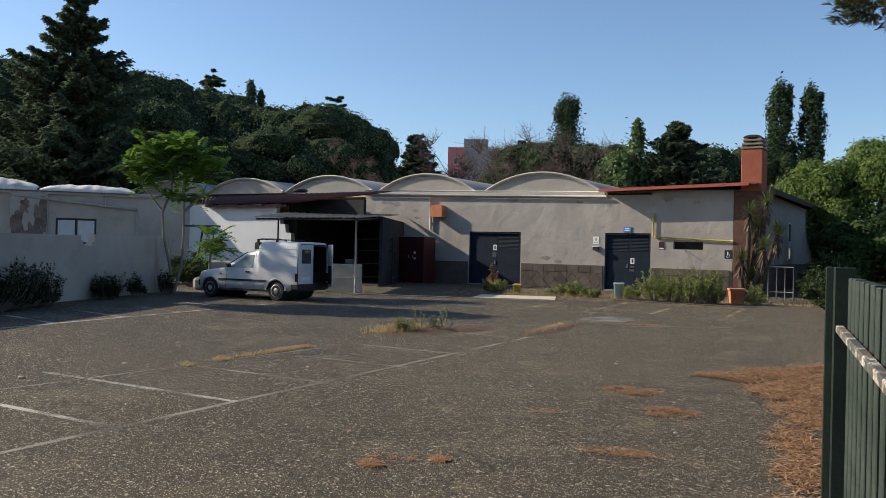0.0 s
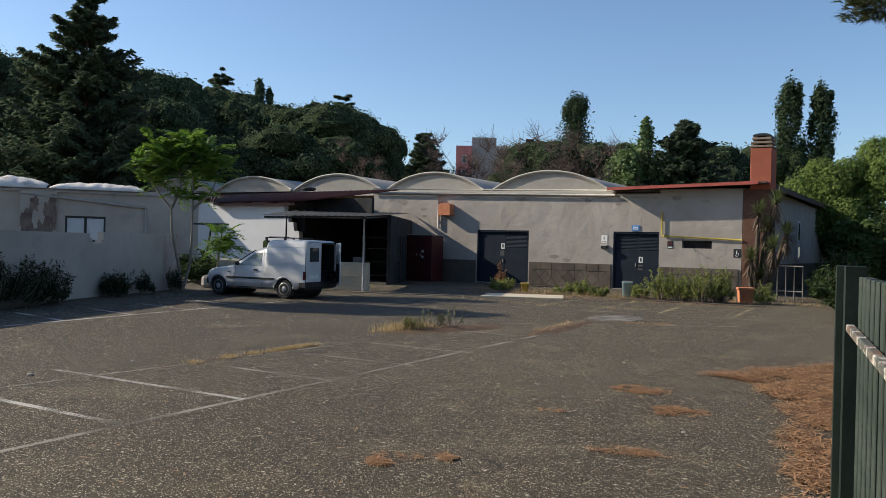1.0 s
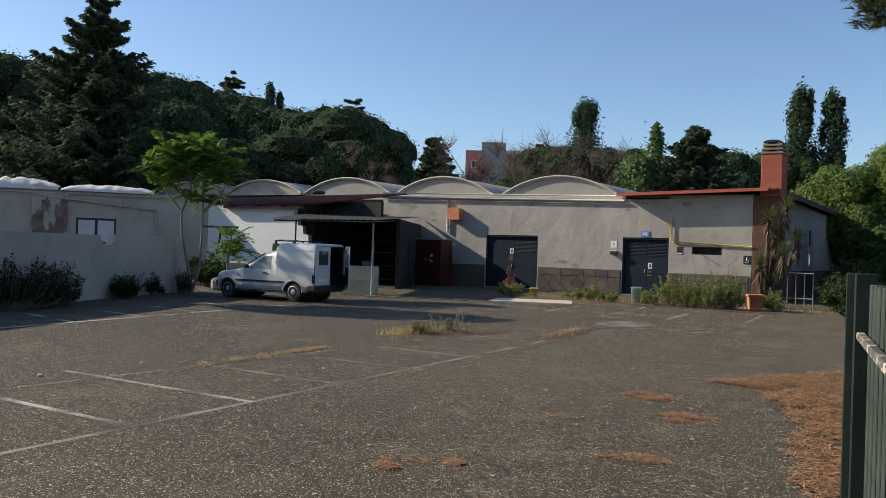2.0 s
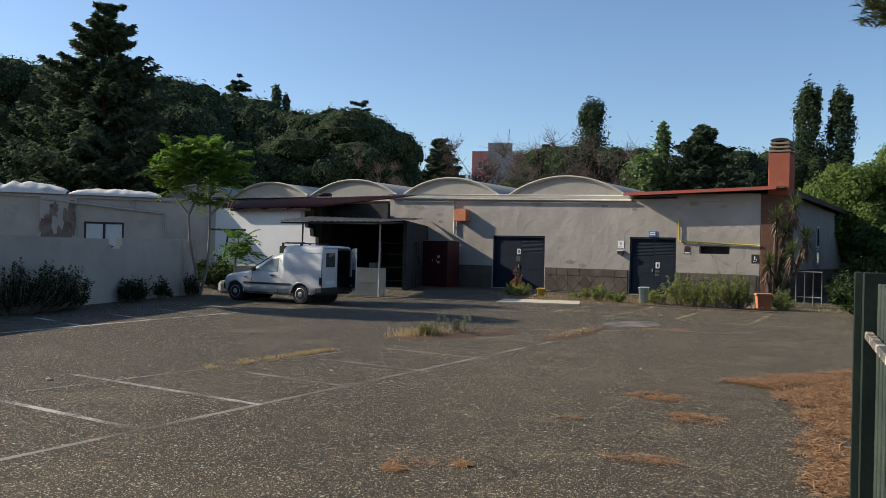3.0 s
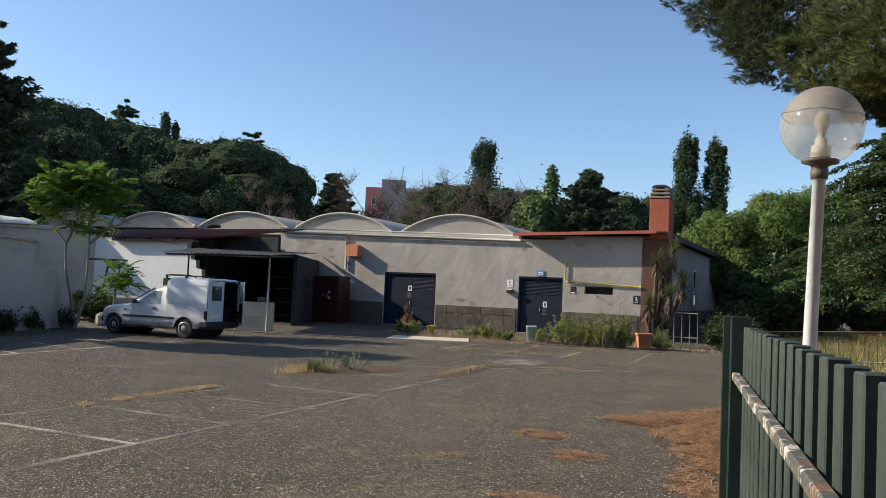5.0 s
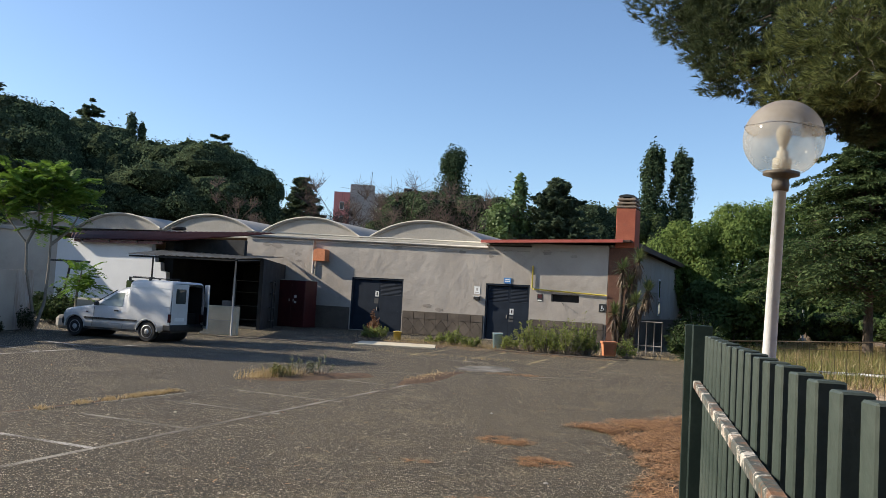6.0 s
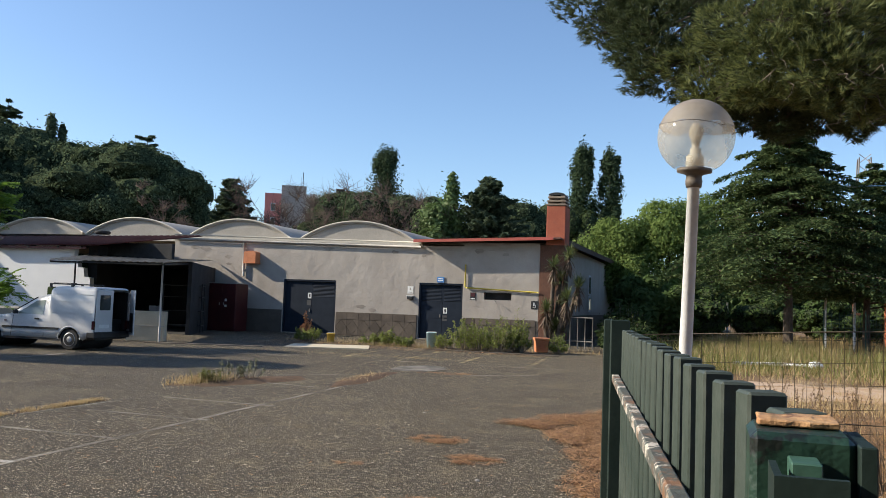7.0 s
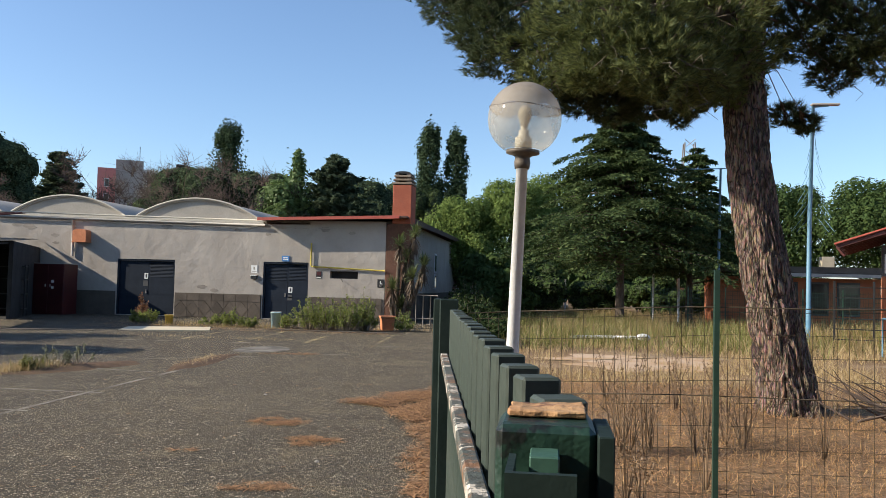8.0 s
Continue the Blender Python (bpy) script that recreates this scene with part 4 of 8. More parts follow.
broad_tree("broadleaf_tree", 8.0, 70.0, 7.0, 9, M_SHRUB, "dark green tree beyond the field", 46, 0.17, 28160, 0.3, 0.05, 0.5)
broad_tree("broadleaf_tree", 2.0, 66.0, 8.0, 9, M_SHRUB, "dark green tree beyond the field", 47, 0.17, 28160, 0.3, 0.05, 0.5)

for i, (x, y, h, w) in enumerate(((-0.6, 53.0, 3.4, 5.0), (3.2, 54.5, 3.0, 5.2), (6.6, 53.5, 2.6, 4.6), (10.4, 55.0, 3.2, 5.0), (14.5, 56.0, 3.0, 5.0))):
    broad_tree("shrub", x, y, h, w, M_POPLAR, "dark green thicket beyond the dry grass", 400 + i, 0.15, 9000, 0.1, 0.0, 0.5, cat="shrub", core=True)

# wooded slope under the far pines
bm = bmesh.new()
N = 40
grid = [[bm.verts.new((-130 + 92 * i / N, 8 + 120 * j / N, 0)) for j in range(N + 1)] for i in range(N + 1)]
for row in grid:
    for v in row:
        d = max(0.0, (-v.co.x - 46) / 40)
        v.co.z = -0.3 + min(12.0, 8.5 * d ** 0.8) * min(1.0, max(0.0, (v.co.y - 10) / 30)) * min(1.0, max(0.0, (126 - v.co.y) / 30)) + 1.3 * noise.noise(v.co * 0.12) * min(1.0, d * 3)
for i in range(N):
    for j in range(N):
        bm.faces.new((grid[i][j], grid[i + 1][j], grid[i + 1][j + 1], grid[i][j + 1])).smooth = True
tagged(part("hillside", bm, mat("dark_scrub", (0.025, 0.035, 0.015), (0.045, 0.055, 0.022), 0.5, 0.95, 0.8, 3.0, 0.3, dist=0.3), None), "dark scrub-covered slope behind the buildings", "hill", kind="structure")
broad_tree("broadleaf_tree", -29.5, 15.4, 10.3, 3.6, M_POPLAR, "open-crowned tree behind the low wall", 48, 0.20, 330, 0.16, 0.58, 0.5)
broad_tree("broadleaf_tree", -28.8, 12.4, 11.0, 4.0, M_POPLAR, "tall leafy tree behind the low wall", 49, 0.22, 5200, 0.2, 0.62, 0.5)


# ---- gate, post, lamp and wire fence beside the camera ----
M_GATE = mat("dark_green_enamel", (0.038, 0.054, 0.045), (0.060, 0.076, 0.064), 3.0, 0.5, 0.25, 55, 0.12, dist=0.004, spec=0.15, stain=(0.095, 0.105, 0.09), stain_scale=3.0, stain_at=(0.5, 0.9))
M_LATCH = mat("dark_latch_enamel", (0.016, 0.028, 0.024), (0.026, 0.040, 0.034), 5.0, 0.5, 0.25, 55, 0.12, dist=0.004, spec=0.15)
M_GATEWORN = mat("flaking_green_enamel", (0.014, 0.040, 0.027), (0.022, 0.056, 0.038), 9.0, 0.42, 0.6, 45, 0.2, dist=0.006, stain=(0.010, 0.013, 0.011), stain_scale=20.0, stain_at=(0.57, 0.61), rust=(0.34, 0.40, 0.34), rust_at=(0.655, 0.675))
M_RAILRUST = mat("rust_and_old_paint", (0.085, 0.100, 0.085), (0.115, 0.110, 0.095), 7.0, 0.7, 0.8, 60, 0.2, dist=0.006, stain=(0.52, 0.47, 0.40), stain_scale=13.0, stain_at=(0.53, 0.57), rust=(0.20, 0.105, 0.055), rust_at=(0.51, 0.60))
M_RUSTWOOD = mat("rusty_flaking_plate", (0.55, 0.33, 0.16), (0.40, 0.20, 0.09), 18.0, 0.85, 0.6, 90, 0.2, dist=0.006, stain=(0.13, 0.06, 0.04), stain_scale=22.0, stain_at=(0.55, 0.65))
M_GREENPOST = mat("green_post_enamel", (0.016, 0.042, 0.030), (0.022, 0.056, 0.040), 3.0, 0.5, 0.1, 40, 0.1)
M_WIRE = mat("rusty_wire", (0.055, 0.045, 0.03), (0.10, 0.075, 0.045), 6.0, 0.7, 0.0, 40, 0.1)
M_POLEWHITE = mat("chalky_white_paint", (0.72, 0.72, 0.72), (0.80, 0.80, 0.80), 3.0, 0.6, 0.15, 40, 0.06, stain=(0.42, 0.39, 0.34), stain_scale=5.0, stain_at=(0.6, 0.8))
M_COLLAR = mat("weathered_collar", (0.14, 0.12, 0.10), (0.20, 0.17, 0.14), 6.0, 0.6, 0.2, 50, 0.1, metal=0.3)


def gx(y, off=0.0):
    """The line of the gate: the sun side of its rail."""
    return 0.341 + off - 0.1474 * y


gate_angle = math.degrees(math.atan(0.1474))
gate = thing("metal_gate", pose(0, 0, 0), "dark green enamelled steel bar gate, rusting rail", "gate")
slat_bm = bmesh.new()
box(slat_bm, 0.0, 0.042, -0.040, 0.0, -1.44, 0.0, 0.003)
slat0 = part("bar", slat_bm, M_GATE, gate)
for i in range(18):
    y = 1.0885 + 0.153 * i
    wob = noise.noise(Vector((i * 3.3, 0, 0)))
    m = pose(gx(y, 0.031 + 0.002 * wob), y, 1.574 + 0.005 * wob, 0.3 * wob, 0.5 * noise.noise(Vector((0, i * 2.7, 0))), gate_angle + 9.0 + 2.0 * wob)
    if i == 0:
        slat0.matrix_basis = m
    else:
        share("bar", slat0.data, gate, m)
for nm, z0, z1, mt in (("top_rail", 1.357, 1.387, M_RAILRUST), ("bottom_rail", 0.18, 0.21, M_GATE)):
    bm = bmesh.new()
    box(bm, 0.0, 0.030, 0, 2.92, z0, z1, 0.004, m=pose(gx(0.98, 0), 0.98, 0, 0, 0, gate_angle))
    part(nm, bm, mt, gate, "rail with flaking paint and rust" if mt is M_RAILRUST else "")
bm = bmesh.new()
box(bm, 0, 0.078, -0.03, 0.03, 0.1, 1.612, 0.004, m=pose(-0.236, 3.86, 0, 0, 0, gate_angle))
part("end_stile", bm, M_LATCH, gate)
fp = thing("gate_post", pose(-0.259, 3.98, 0), "dark green square steel post at the gate's far end", "post")
bm = bmesh.new()
box(bm, -0.016, 0.016, -0.03, 0.03, 0, 1.612, 0.004)
part("shaft", bm, M_LATCH, fp)

np_ = thing("gate_post", pose(0.229, 0.965, 0), "green square steel post with rusty capping", "post")
bm = bmesh.new()
box(bm, -0.037, 0.034, -0.04, 0.04, 0, 1.572, 0.005)
part("shaft", bm, M_GATEWORN, np_, "green enamelled shaft, flaking")
bm = bmesh.new()
box(bm, -0.03, 0.028, -0.005, 0.041, 1.573, 1.578, 0.001)
bmesh.ops.subdivide_edges(bm, edges=bm.edges[:], cuts=5, use_grid_fill=True)
for v in bm.verts:
    v.co.x += 0.0025 * noise.noise(v.co * 90)
    v.co.y += 0.003 * noise.noise(v.co * 70 + Vector((5, 5, 5)))
    if v.co.z > 1.576:
        v.co.z += 0.002 * noise.noise(v.co * 60)
part("cap_plate", bm, M_RUSTWOOD, np_, "flaking orange rusty cap plate")
bm = bmesh.new()
box(bm, 0.0345, 0.046, -0.05, 0.035, 0, 1.568, 0.001)
part("side_plate", bm, M_LATCH, np_)
bm = bmesh.new()
box(bm, -0.026, -0.021, -0.115, -0.06, 1.40, 1.556)
box(bm, -0.026, 0.018, -0.121, -0.115, 1.40, 1.556)
part("latch_box", bm, M_LATCH, np_, "open dark green steel latch box")
bm = bmesh.new()
box(bm, -0.012, 0.008, -0.075, -0.042, 1.45, 1.5575, 0.001)
part("latch_tongue", bm, mat("faded_green_enamel", (0.034, 0.090, 0.064), (0.052, 0.120, 0.086), 12.0, 0.5, 0.3, 60, 0.1, dist=0.003), np_, "faded light green latch tongue")


def globe_material(name, col, clear, rough):
    """Weathered acrylic: part clear, part cloudy."""
    m = bpy.data.materials.new(name)
    m.use_nodes = True
    n, l = m.node_tree.nodes, m.node_tree.links
    b = n["Principled BSDF"]
    tc = n.new("ShaderNodeTexCoord")
    q = n.new("ShaderNodeTexNoise")
    q.inputs["Scale"].default_value = 9
    q.inputs["Detail"].default_value = 6
    l.new(tc.outputs["Object"], q.inputs["Vector"])
    mx = n.new("ShaderNodeMix")
    mx.data_type = "RGBA"
    l.new(q.outputs["Fac"], mx.inputs[0])
    mx.inputs[6].default_value = (*[c * 0.45 for c in col], 1)
    mx.inputs[7].default_value = (*col, 1)
    l.new(mx.outputs[2], b.inputs["Base Color"])
    b.inputs["Roughness"].default_value = rough
    tl = n.new("ShaderNodeBsdfTranslucent")
    l.new(mx.outputs[2], tl.inputs["Color"])
    m1 = n.new("ShaderNodeMixShader")
    m1.inputs[0].default_value = 0.5
    l.new(b.outputs[0], m1.inputs[1])
    l.new(tl.outputs[0], m1.inputs[2])
    tr = n.new("ShaderNodeBsdfTransparent")
    tr.inputs["Color"].default_value = (0.96, 0.93, 0.86, 1)
    m2 = n.new("ShaderNodeMixShader")
    m2.inputs[0].default_value = clear
    l.new(m1.outputs[0], m2.inputs[1])
    l.new(tr.outputs[0], m2.inputs[2])
    l.new(m2.outputs[0], n["Material Output"].inputs["Surface"])
    return m


def lathe(bm, prof, seg=32):
    rings = [[bm.verts.new((r * math.cos(k * math.tau / seg), r * math.sin(k * math.tau / seg), z)) for k in range(seg)] for r, z in prof]
    for a, b in zip(rings, rings[1:]):
        for k in range(seg):
            f = bm.faces.new((a[k], a[(k + 1) % seg], b[(k + 1) % seg], b[k]))
            f.smooth = True
    return bm


lamp = thing("street_lamp", pose(0.006, 4.44, 0.003, 0, 1.85, 0), "white painted lamp post with a cloudy plastic globe", "lamp")
bm = bmesh.new()
tube(bm, [(0, 0, -0.05), (0, 0, 0.9), (0, 0, 2.27)], [0.035, 0.0325, 0.028], 20)
part("pole", bm, M_POLEWHITE, lamp)
bm = bmesh.new()
lathe(bm, [(0.0, 2.250), (0.036, 2.250), (0.040, 2.280), (0.036, 2.305), (0.045, 2.315), (0.082, 2.325), (0.082, 2.340), (0.0, 2.345)], 28)
part("collar", bm, M_COLLAR, lamp)
RG, ZG = 0.181, 2.496
bm = bmesh.new()
lathe(bm, [(RG * math.cos(a), ZG + RG * math.sin(a)) for a in np.linspace(-1.02, 0.26, 18)], 40)
part("globe", bm, globe_material("hazy_acrylic", (0.95, 0.84, 0.66), 0.64, 0.10), lamp, "hazy yellowed acrylic globe")
bm = bmesh.new()
lathe(bm, [(1.004 * RG * math.cos(a), ZG + 1.004 * RG * math.sin(a)) for a in np.linspace(0.24, 1.57, 16)], 40)
for v in bm.verts:
    if v.co.z < ZG + RG * 0.26:
        v.co.z += 0.02 * noise.noise(Vector((v.co.x * 9, v.co.y * 9, 0)))
part("rim", tube(bmesh.new(), [(1.006 * RG * math.cos(0.26) * math.cos(a), 1.006 * RG * math.cos(0.26) * math.sin(a), ZG + RG * 0.25 + 0.012 * math.sin(3 * a + 1) * math.sin(a + 2)) for a in np.linspace(0, math.tau, 60)], 0.0013, 5), M_COLLAR, lamp, "brown edge of the weathered cap")
part("globe_top", bm, globe_material("chalky_acrylic", (0.66, 0.59, 0.50), 0.24, 0.2), lamp, "chalky weathered top of the globe")
bm = bmesh.new()
lathe(bm, [(0.0, 2.340), (0.042, 2.340), (0.042, 2.400), (0.026, 2.415), (0.026, 2.440), (0.0, 2.440)], 20)
part("socket", bm, M_PAPER, lamp)
bm = bmesh.new()
lathe(bm, [(0.014, 2.440), (0.02, 2.470), (0.034, 2.510), (0.032, 2.540), (0.016, 2.562), (0.0, 2.565)], 20)
part("bulb", bm, M_PAPER, lamp)

# welded wire fence
fence = thing("wire_fence", pose(0, 0, 0), "rusty welded wire fence on green angle-iron posts", "fence")
FPTS = [Vector(p) for p in ((-0.22, 4.98, 1.52), (0.35, 4.83, 1.545), (1.05, 4.65, 1.60), (1.9, 4.62, 1.615), (3.6, 4.55, 1.62), (6.0, 4.4, 1.62), (9.0, 4.2, 1.62))]


def along(pts, step):
    out = []
    for a, b in zip(pts, pts[1:]):
        n = max(1, int((Vector((a.x, a.y, 0)) - Vector((b.x, b.y, 0))).length / step))
        out += [a.lerp(b, i / n) for i in range(n)]
    return out + [pts[-1]]


fl = along(FPTS, 0.054)
wire = []


def wire_quad(a, b, r):
    d = (b - a).normalized()
    s1 = d.cross(Vector((0.3, 1, 0.2))).normalized() * r
    s2 = d.cross(s1).normalized() * r
    for u in (s1, s2):
        wire.append([a - u, b - u, b + u, a + u])


for i, p in enumerate(fl):
    jit = 0.006 * noise.noise(p * 4)
    base = Vector((p.x + jit, p.y, 0.02))
    wire_quad(base, Vector((p.x, p.y + jit, p.z)), 0.0013)
for k in range(14):
    f = 0.03 + k * 0.112
    for a, b in zip(fl[::3], fl[3::3] + [fl[-1]]):
        if (a - b).length < 1e-6:
            continue
        za, zb = [q.z - f + 0.006 * noise.noise(Vector((q.x * 2, k, 0))) for q in (a, b)]
        if za > 0.03:
            wire_quad(Vector((a.x, a.y, za)), Vector((b.x, b.y, zb)), 0.0013)
ob = quads("wire_mesh", [[tuple(v) for v in q] for q in wire], M_WIRE, fence)
ob["kind"] = "stuff"
for z, nm in ((0.0, "top_wire"), (0.41, "tension_wire")):
    bm = bmesh.new()
    tube(bm, [Vector((p.x, p.y - 0.01, p.z - z - (0.03 if z else 0) + 0.012 * math.sin(i * 0.7))) for i, p in enumerate(fl[::5])], 0.003, 5)
    part(nm, bm, M_WIRE, fence)
bm = bmesh.new()
box(bm, -0.0125, 0.0125, -0.003, 0.0, 0, 1.78)
box(bm, -0.0125, -0.0095, 0.0, 0.03, 0, 1.78)
bmesh.ops.recalc_face_normals(bm, faces=bm.faces[:])
p0 = part("fence_post", bm, M_GREENPOST, fence, "green angle-iron post")
p0.matrix_basis = pose(1.05, 4.63, 0)
for x, y in ((4.6, 4.48), (8.0, 4.25)):
    share("fence_post", p0.data, fence, pose(x, y, 0))


# ---- umbrella pine on the right ----
def pine_bark():
    """Plates of reddish bark with dark fissures."""
    m = bpy.data.materials.new("pine_bark")
    m.use_nodes = True
    n, l = m.node_tree.nodes, m.node_tree.links
    b = n["Principled BSDF"]
    tc = n.new("ShaderNodeTexCoord")
    mp = n.new("ShaderNodeMapping")
    mp.inputs["Scale"].default_value = (1, 1, 0.20)
    l.new(tc.outputs["Object"], mp.inputs["Vector"])
    ns = n.new("ShaderNodeTexNoise")
    ns.inputs["Scale"].default_value = 9
    ns.inputs["Detail"].default_value = 6
    l.new(mp.outputs["Vector"], ns.inputs["Vector"])
    add = n.new("ShaderNodeMixRGB")
    add.blend_type = "ADD"
    add.inputs[0].default_value = 0.34
    l.new(mp.outputs["Vector"], add.inputs[1])
    l.new(ns.outputs["Color"], add.inputs[2])
    v = n.new("ShaderNodeTexVoronoi")
    v.feature = "DISTANCE_TO_EDGE"
    v.inputs["Scale"].default_value = 12
    l.new(add.outputs[0], v.inputs["Vector"])
    r = n.new("ShaderNodeValToRGB")
    r.color_ramp.elements[0].color = (0.040, 0.029, 0.024, 1)
    r.color_ramp.elements[0].position = 0.02
    r.color_ramp.elements[1].color = (0.29, 0.20, 0.15, 1)
    r.color_ramp.elements[1].position = 0.22
    e = r.color_ramp.elements.new(0.10)
    e.color = (0.15, 0.102, 0.078, 1)
    l.new(v.outputs["Distance"], r.inputs["Fac"])
    mx = n.new("ShaderNodeMix")
    mx.data_type = "RGBA"
    mx.blend_type = "MULTIPLY"
    mx.inputs[0].default_value = 0.85
    l.new(r.outputs["Color"], mx.inputs[6])
    n2 = n.new("ShaderNodeTexNoise")
    n2.inputs["Scale"].default_value = 40
    n2.inputs["Detail"].default_value = 5
    l.new(mp.outputs["Vector"], n2.inputs["Vector"])
    l.new(n2.outputs["Color"], mx.inputs[7])
    hs = n.new("ShaderNodeHueSaturation")
    hs.inputs["Value"].default_value = 1.6
    l.new(mx.outputs[2], hs.inputs["Color"])
    l.new(hs.outputs["Color"], b.inputs["Base Color"])
    b.inputs["Roughness"].default_value = 0.95
    bp = n.new("ShaderNodeBump")
    bp.inputs["Strength"].default_value = 1.0
    bp.inputs["Distance"].default_value = 0.09
    l.new(v.outputs["Distance"], bp.inputs["Height"])
    bp2 = n.new("ShaderNodeBump")
    bp2.inputs["Strength"].default_value = 0.6
    bp2.inputs["Distance"].default_value = 0.01
    l.new(n2.outputs["Fac"], bp2.inputs["Height"])
    l.new(bp.outputs["Normal"], bp2.inputs["Normal"])
    l.new(bp2.outputs["Normal"], b.inputs["Normal"])
    return m


pine = thing("pine_tree", pose(3.62, 12.75, 0), "large umbrella pine with fissured reddish bark", "tree")
prng = np.random.default_rng(77)
spine = [(0.01, 0.0, -0.1, 0.45), (-0.03, 0, 0.25, 0.40), (-0.16, 0, 0.9, 0.37), (-0.33, 0, 1.8, 0.34), (-0.48, 0, 2.6, 0.322), (-0.58, 0.05, 3.4, 0.31), (-0.64, 0.1, 4.3, 0.30), (-0.65, 0.2, 5.6, 0.25), (-0.5, 0.3, 7.2, 0.2), (-0.4, 0.4, 8.8, 0.12)]


def spine_at(z):
    for a, b in zip(spine, spine[1:]):
        if z <= b[2]:
            f = (z - a[2]) / (b[2] - a[2])
            return [a[i] + (b[i] - a[i]) * f for i in range(4)]
    return list(spine[-1])


bm = bmesh.new()
seg, rows_n = 110, 230
rings = []
for i in range(rows_n + 1):
    z = -0.1 + 8.8 * (i / rows_n)
    sx, sy, _, r = spine_at(z)
    ring = []
    for k in range(seg):
        a = k * math.tau / seg
        q = Vector((math.cos(a) * 4.2, math.sin(a) * 4.2, z * 1.9))
        q += 0.35 * Vector((noise.noise(q * 1.7), noise.noise(q * 1.7 + Vector((9, 0, 0))), 0))
        d = noise.voronoi(q)[0]
        edge = min(1.0, (d[1] - d[0]) * 3.0)
        flare = 1 + 0.25 * max(0.0, 0.5 - z) * (0.5 + 0.5 * math.sin(a * 5))
        rr = r * flare * (0.88 + 0.16 * edge + 0.03 * noise.noise(q * 0.6) + 0.02 * noise.noise(q * 3.1))
        ring.append(bm.verts.new((sx + rr * math.cos(a), sy + rr * math.sin(a), z)))
    rings.append(ring)
for a, b in zip(rings, rings[1:]):
    for k in range(seg):
        bm.faces.new((a[k], a[(k + 1) % seg], b[(k + 1) % seg], b[k])).smooth = True
part("trunk", bm, pine_bark(), pine)

# needle clumps: centre and radius, relative to the tree's foot
CL = []
for x, y, z, r in (
        (-5.14, 0.93, 6.57, 0.72), (-4.78, 0.57, 6.03, 0.60), (-4.48, 0.21, 5.55, 0.54), (-4.24, -0.03, 5.13, 0.54), (-4.48, 0.81, 6.75, 0.96), (-4.12, 0.21, 5.91, 0.90),
        (-3.58, -0.27, 5.07, 0.66), (-3.46, -0.51, 4.71, 0.46), (-2.92, -0.99, 5.37, 0.84), (-2.62, -1.11, 4.89, 0.74), (-2.08, -1.23, 4.71, 0.72), (-1.60, -0.87, 4.71, 0.66),
        (-2.20, -0.99, 5.37, 0.90), (-1.24, -0.51, 5.37, 0.84), (-0.82, -0.27, 5.01, 0.60), (-2.92, -0.99, 4.59, 0.36), (-1.72, -0.75, 4.41, 0.36), (-1.06, -0.15, 4.56, 0.38),
        (0.44, 0.93, 5.67, 0.72), (1.10, 0.81, 5.67, 0.78), (1.82, 0.69, 5.61, 0.78), (0.86, 0.93, 5.07, 0.38), (1.46, 0.81, 5.25, 0.46), (2.48, 0.57, 5.37, 0.60),
        (0.44, 2.01, 4.65, 0.31), (0.74, 1.89, 4.47, 0.24), (-0.40, 1.41, 4.83, 0.36), (-1.12, 2.01, 5.07, 0.54), (-1.96, 2.25, 5.25, 0.60), (-1.24, 3.69, 5.55, 0.72),
        (-2.95, 0.97, 4.67, 0.42), (-2.45, 1.14, 4.61, 0.45), (-1.88, 1.09, 4.65, 0.42), (-1.44, 0.83, 4.52, 0.38), (-3.22, 0.77, 4.89, 0.40), (-2.68, 1.16, 4.96, 0.50), (-2.04, 1.31, 5.00, 0.50)):
    CL.append((x, y, z, r))
for i in range(46):
    a, rr = prng.random() * math.tau, math.sqrt(prng.random()) * 4.4
    cx, cy = -0.6 + rr * math.cos(a), rr * math.sin(a) * 0.85
    if cx < -1.0 and cy < 0.4:
        cy = 0.4 - cy * 0.8  # the sunny front of the crown is open
    CL.append((cx, cy, 6.0 + 0.5 * prng.random() + (1 - (rr / 4.8) ** 2) * 1.6 * prng.random(), prng.uniform(0.7, 1.1)))
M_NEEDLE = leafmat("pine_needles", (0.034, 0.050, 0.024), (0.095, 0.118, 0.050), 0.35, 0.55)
# paler copy of the needles, with sunlight put into the colour
M_NEEDLELIT = leafmat("sunlit_pine_needles", (0.092, 0.118, 0.038), (0.245, 0.268, 0.094), 0.4, 0.55)
bm = bmesh.new()
for j, (x, y, z, r) in enumerate(CL):
    z0 = 4.4 + min(3.6, max(0.0, z - 4.0) * 0.9 + 0.25 * (j % 4))
    s = spine_at(z0)
    a, c = Vector((s[0], s[1], z0)), Vector((x, y, z))
    mid = a.lerp(c, 0.5) + Vector((0, 0, 0.35))
    tube(bm, [a, a.lerp(mid, 0.5) + Vector((0, 0, 0.12)), mid, mid.lerp(c, 0.6), c], [q * min(1.0, (r / 0.62) ** 3) + 0.004 for q in (0.07, 0.055, 0.042, 0.03, 0.012)], 6, False)
    if j < 37:
        for k in range(7):
            d = Vector(unit(prng, 1)[0]) * r
            tube(bm, [c.lerp(mid, 0.25), c + d * 0.5, c + d * 0.95], [0.014, 0.010, 0.004], 4, False)
part("limb", bm, M_BARK, pine)
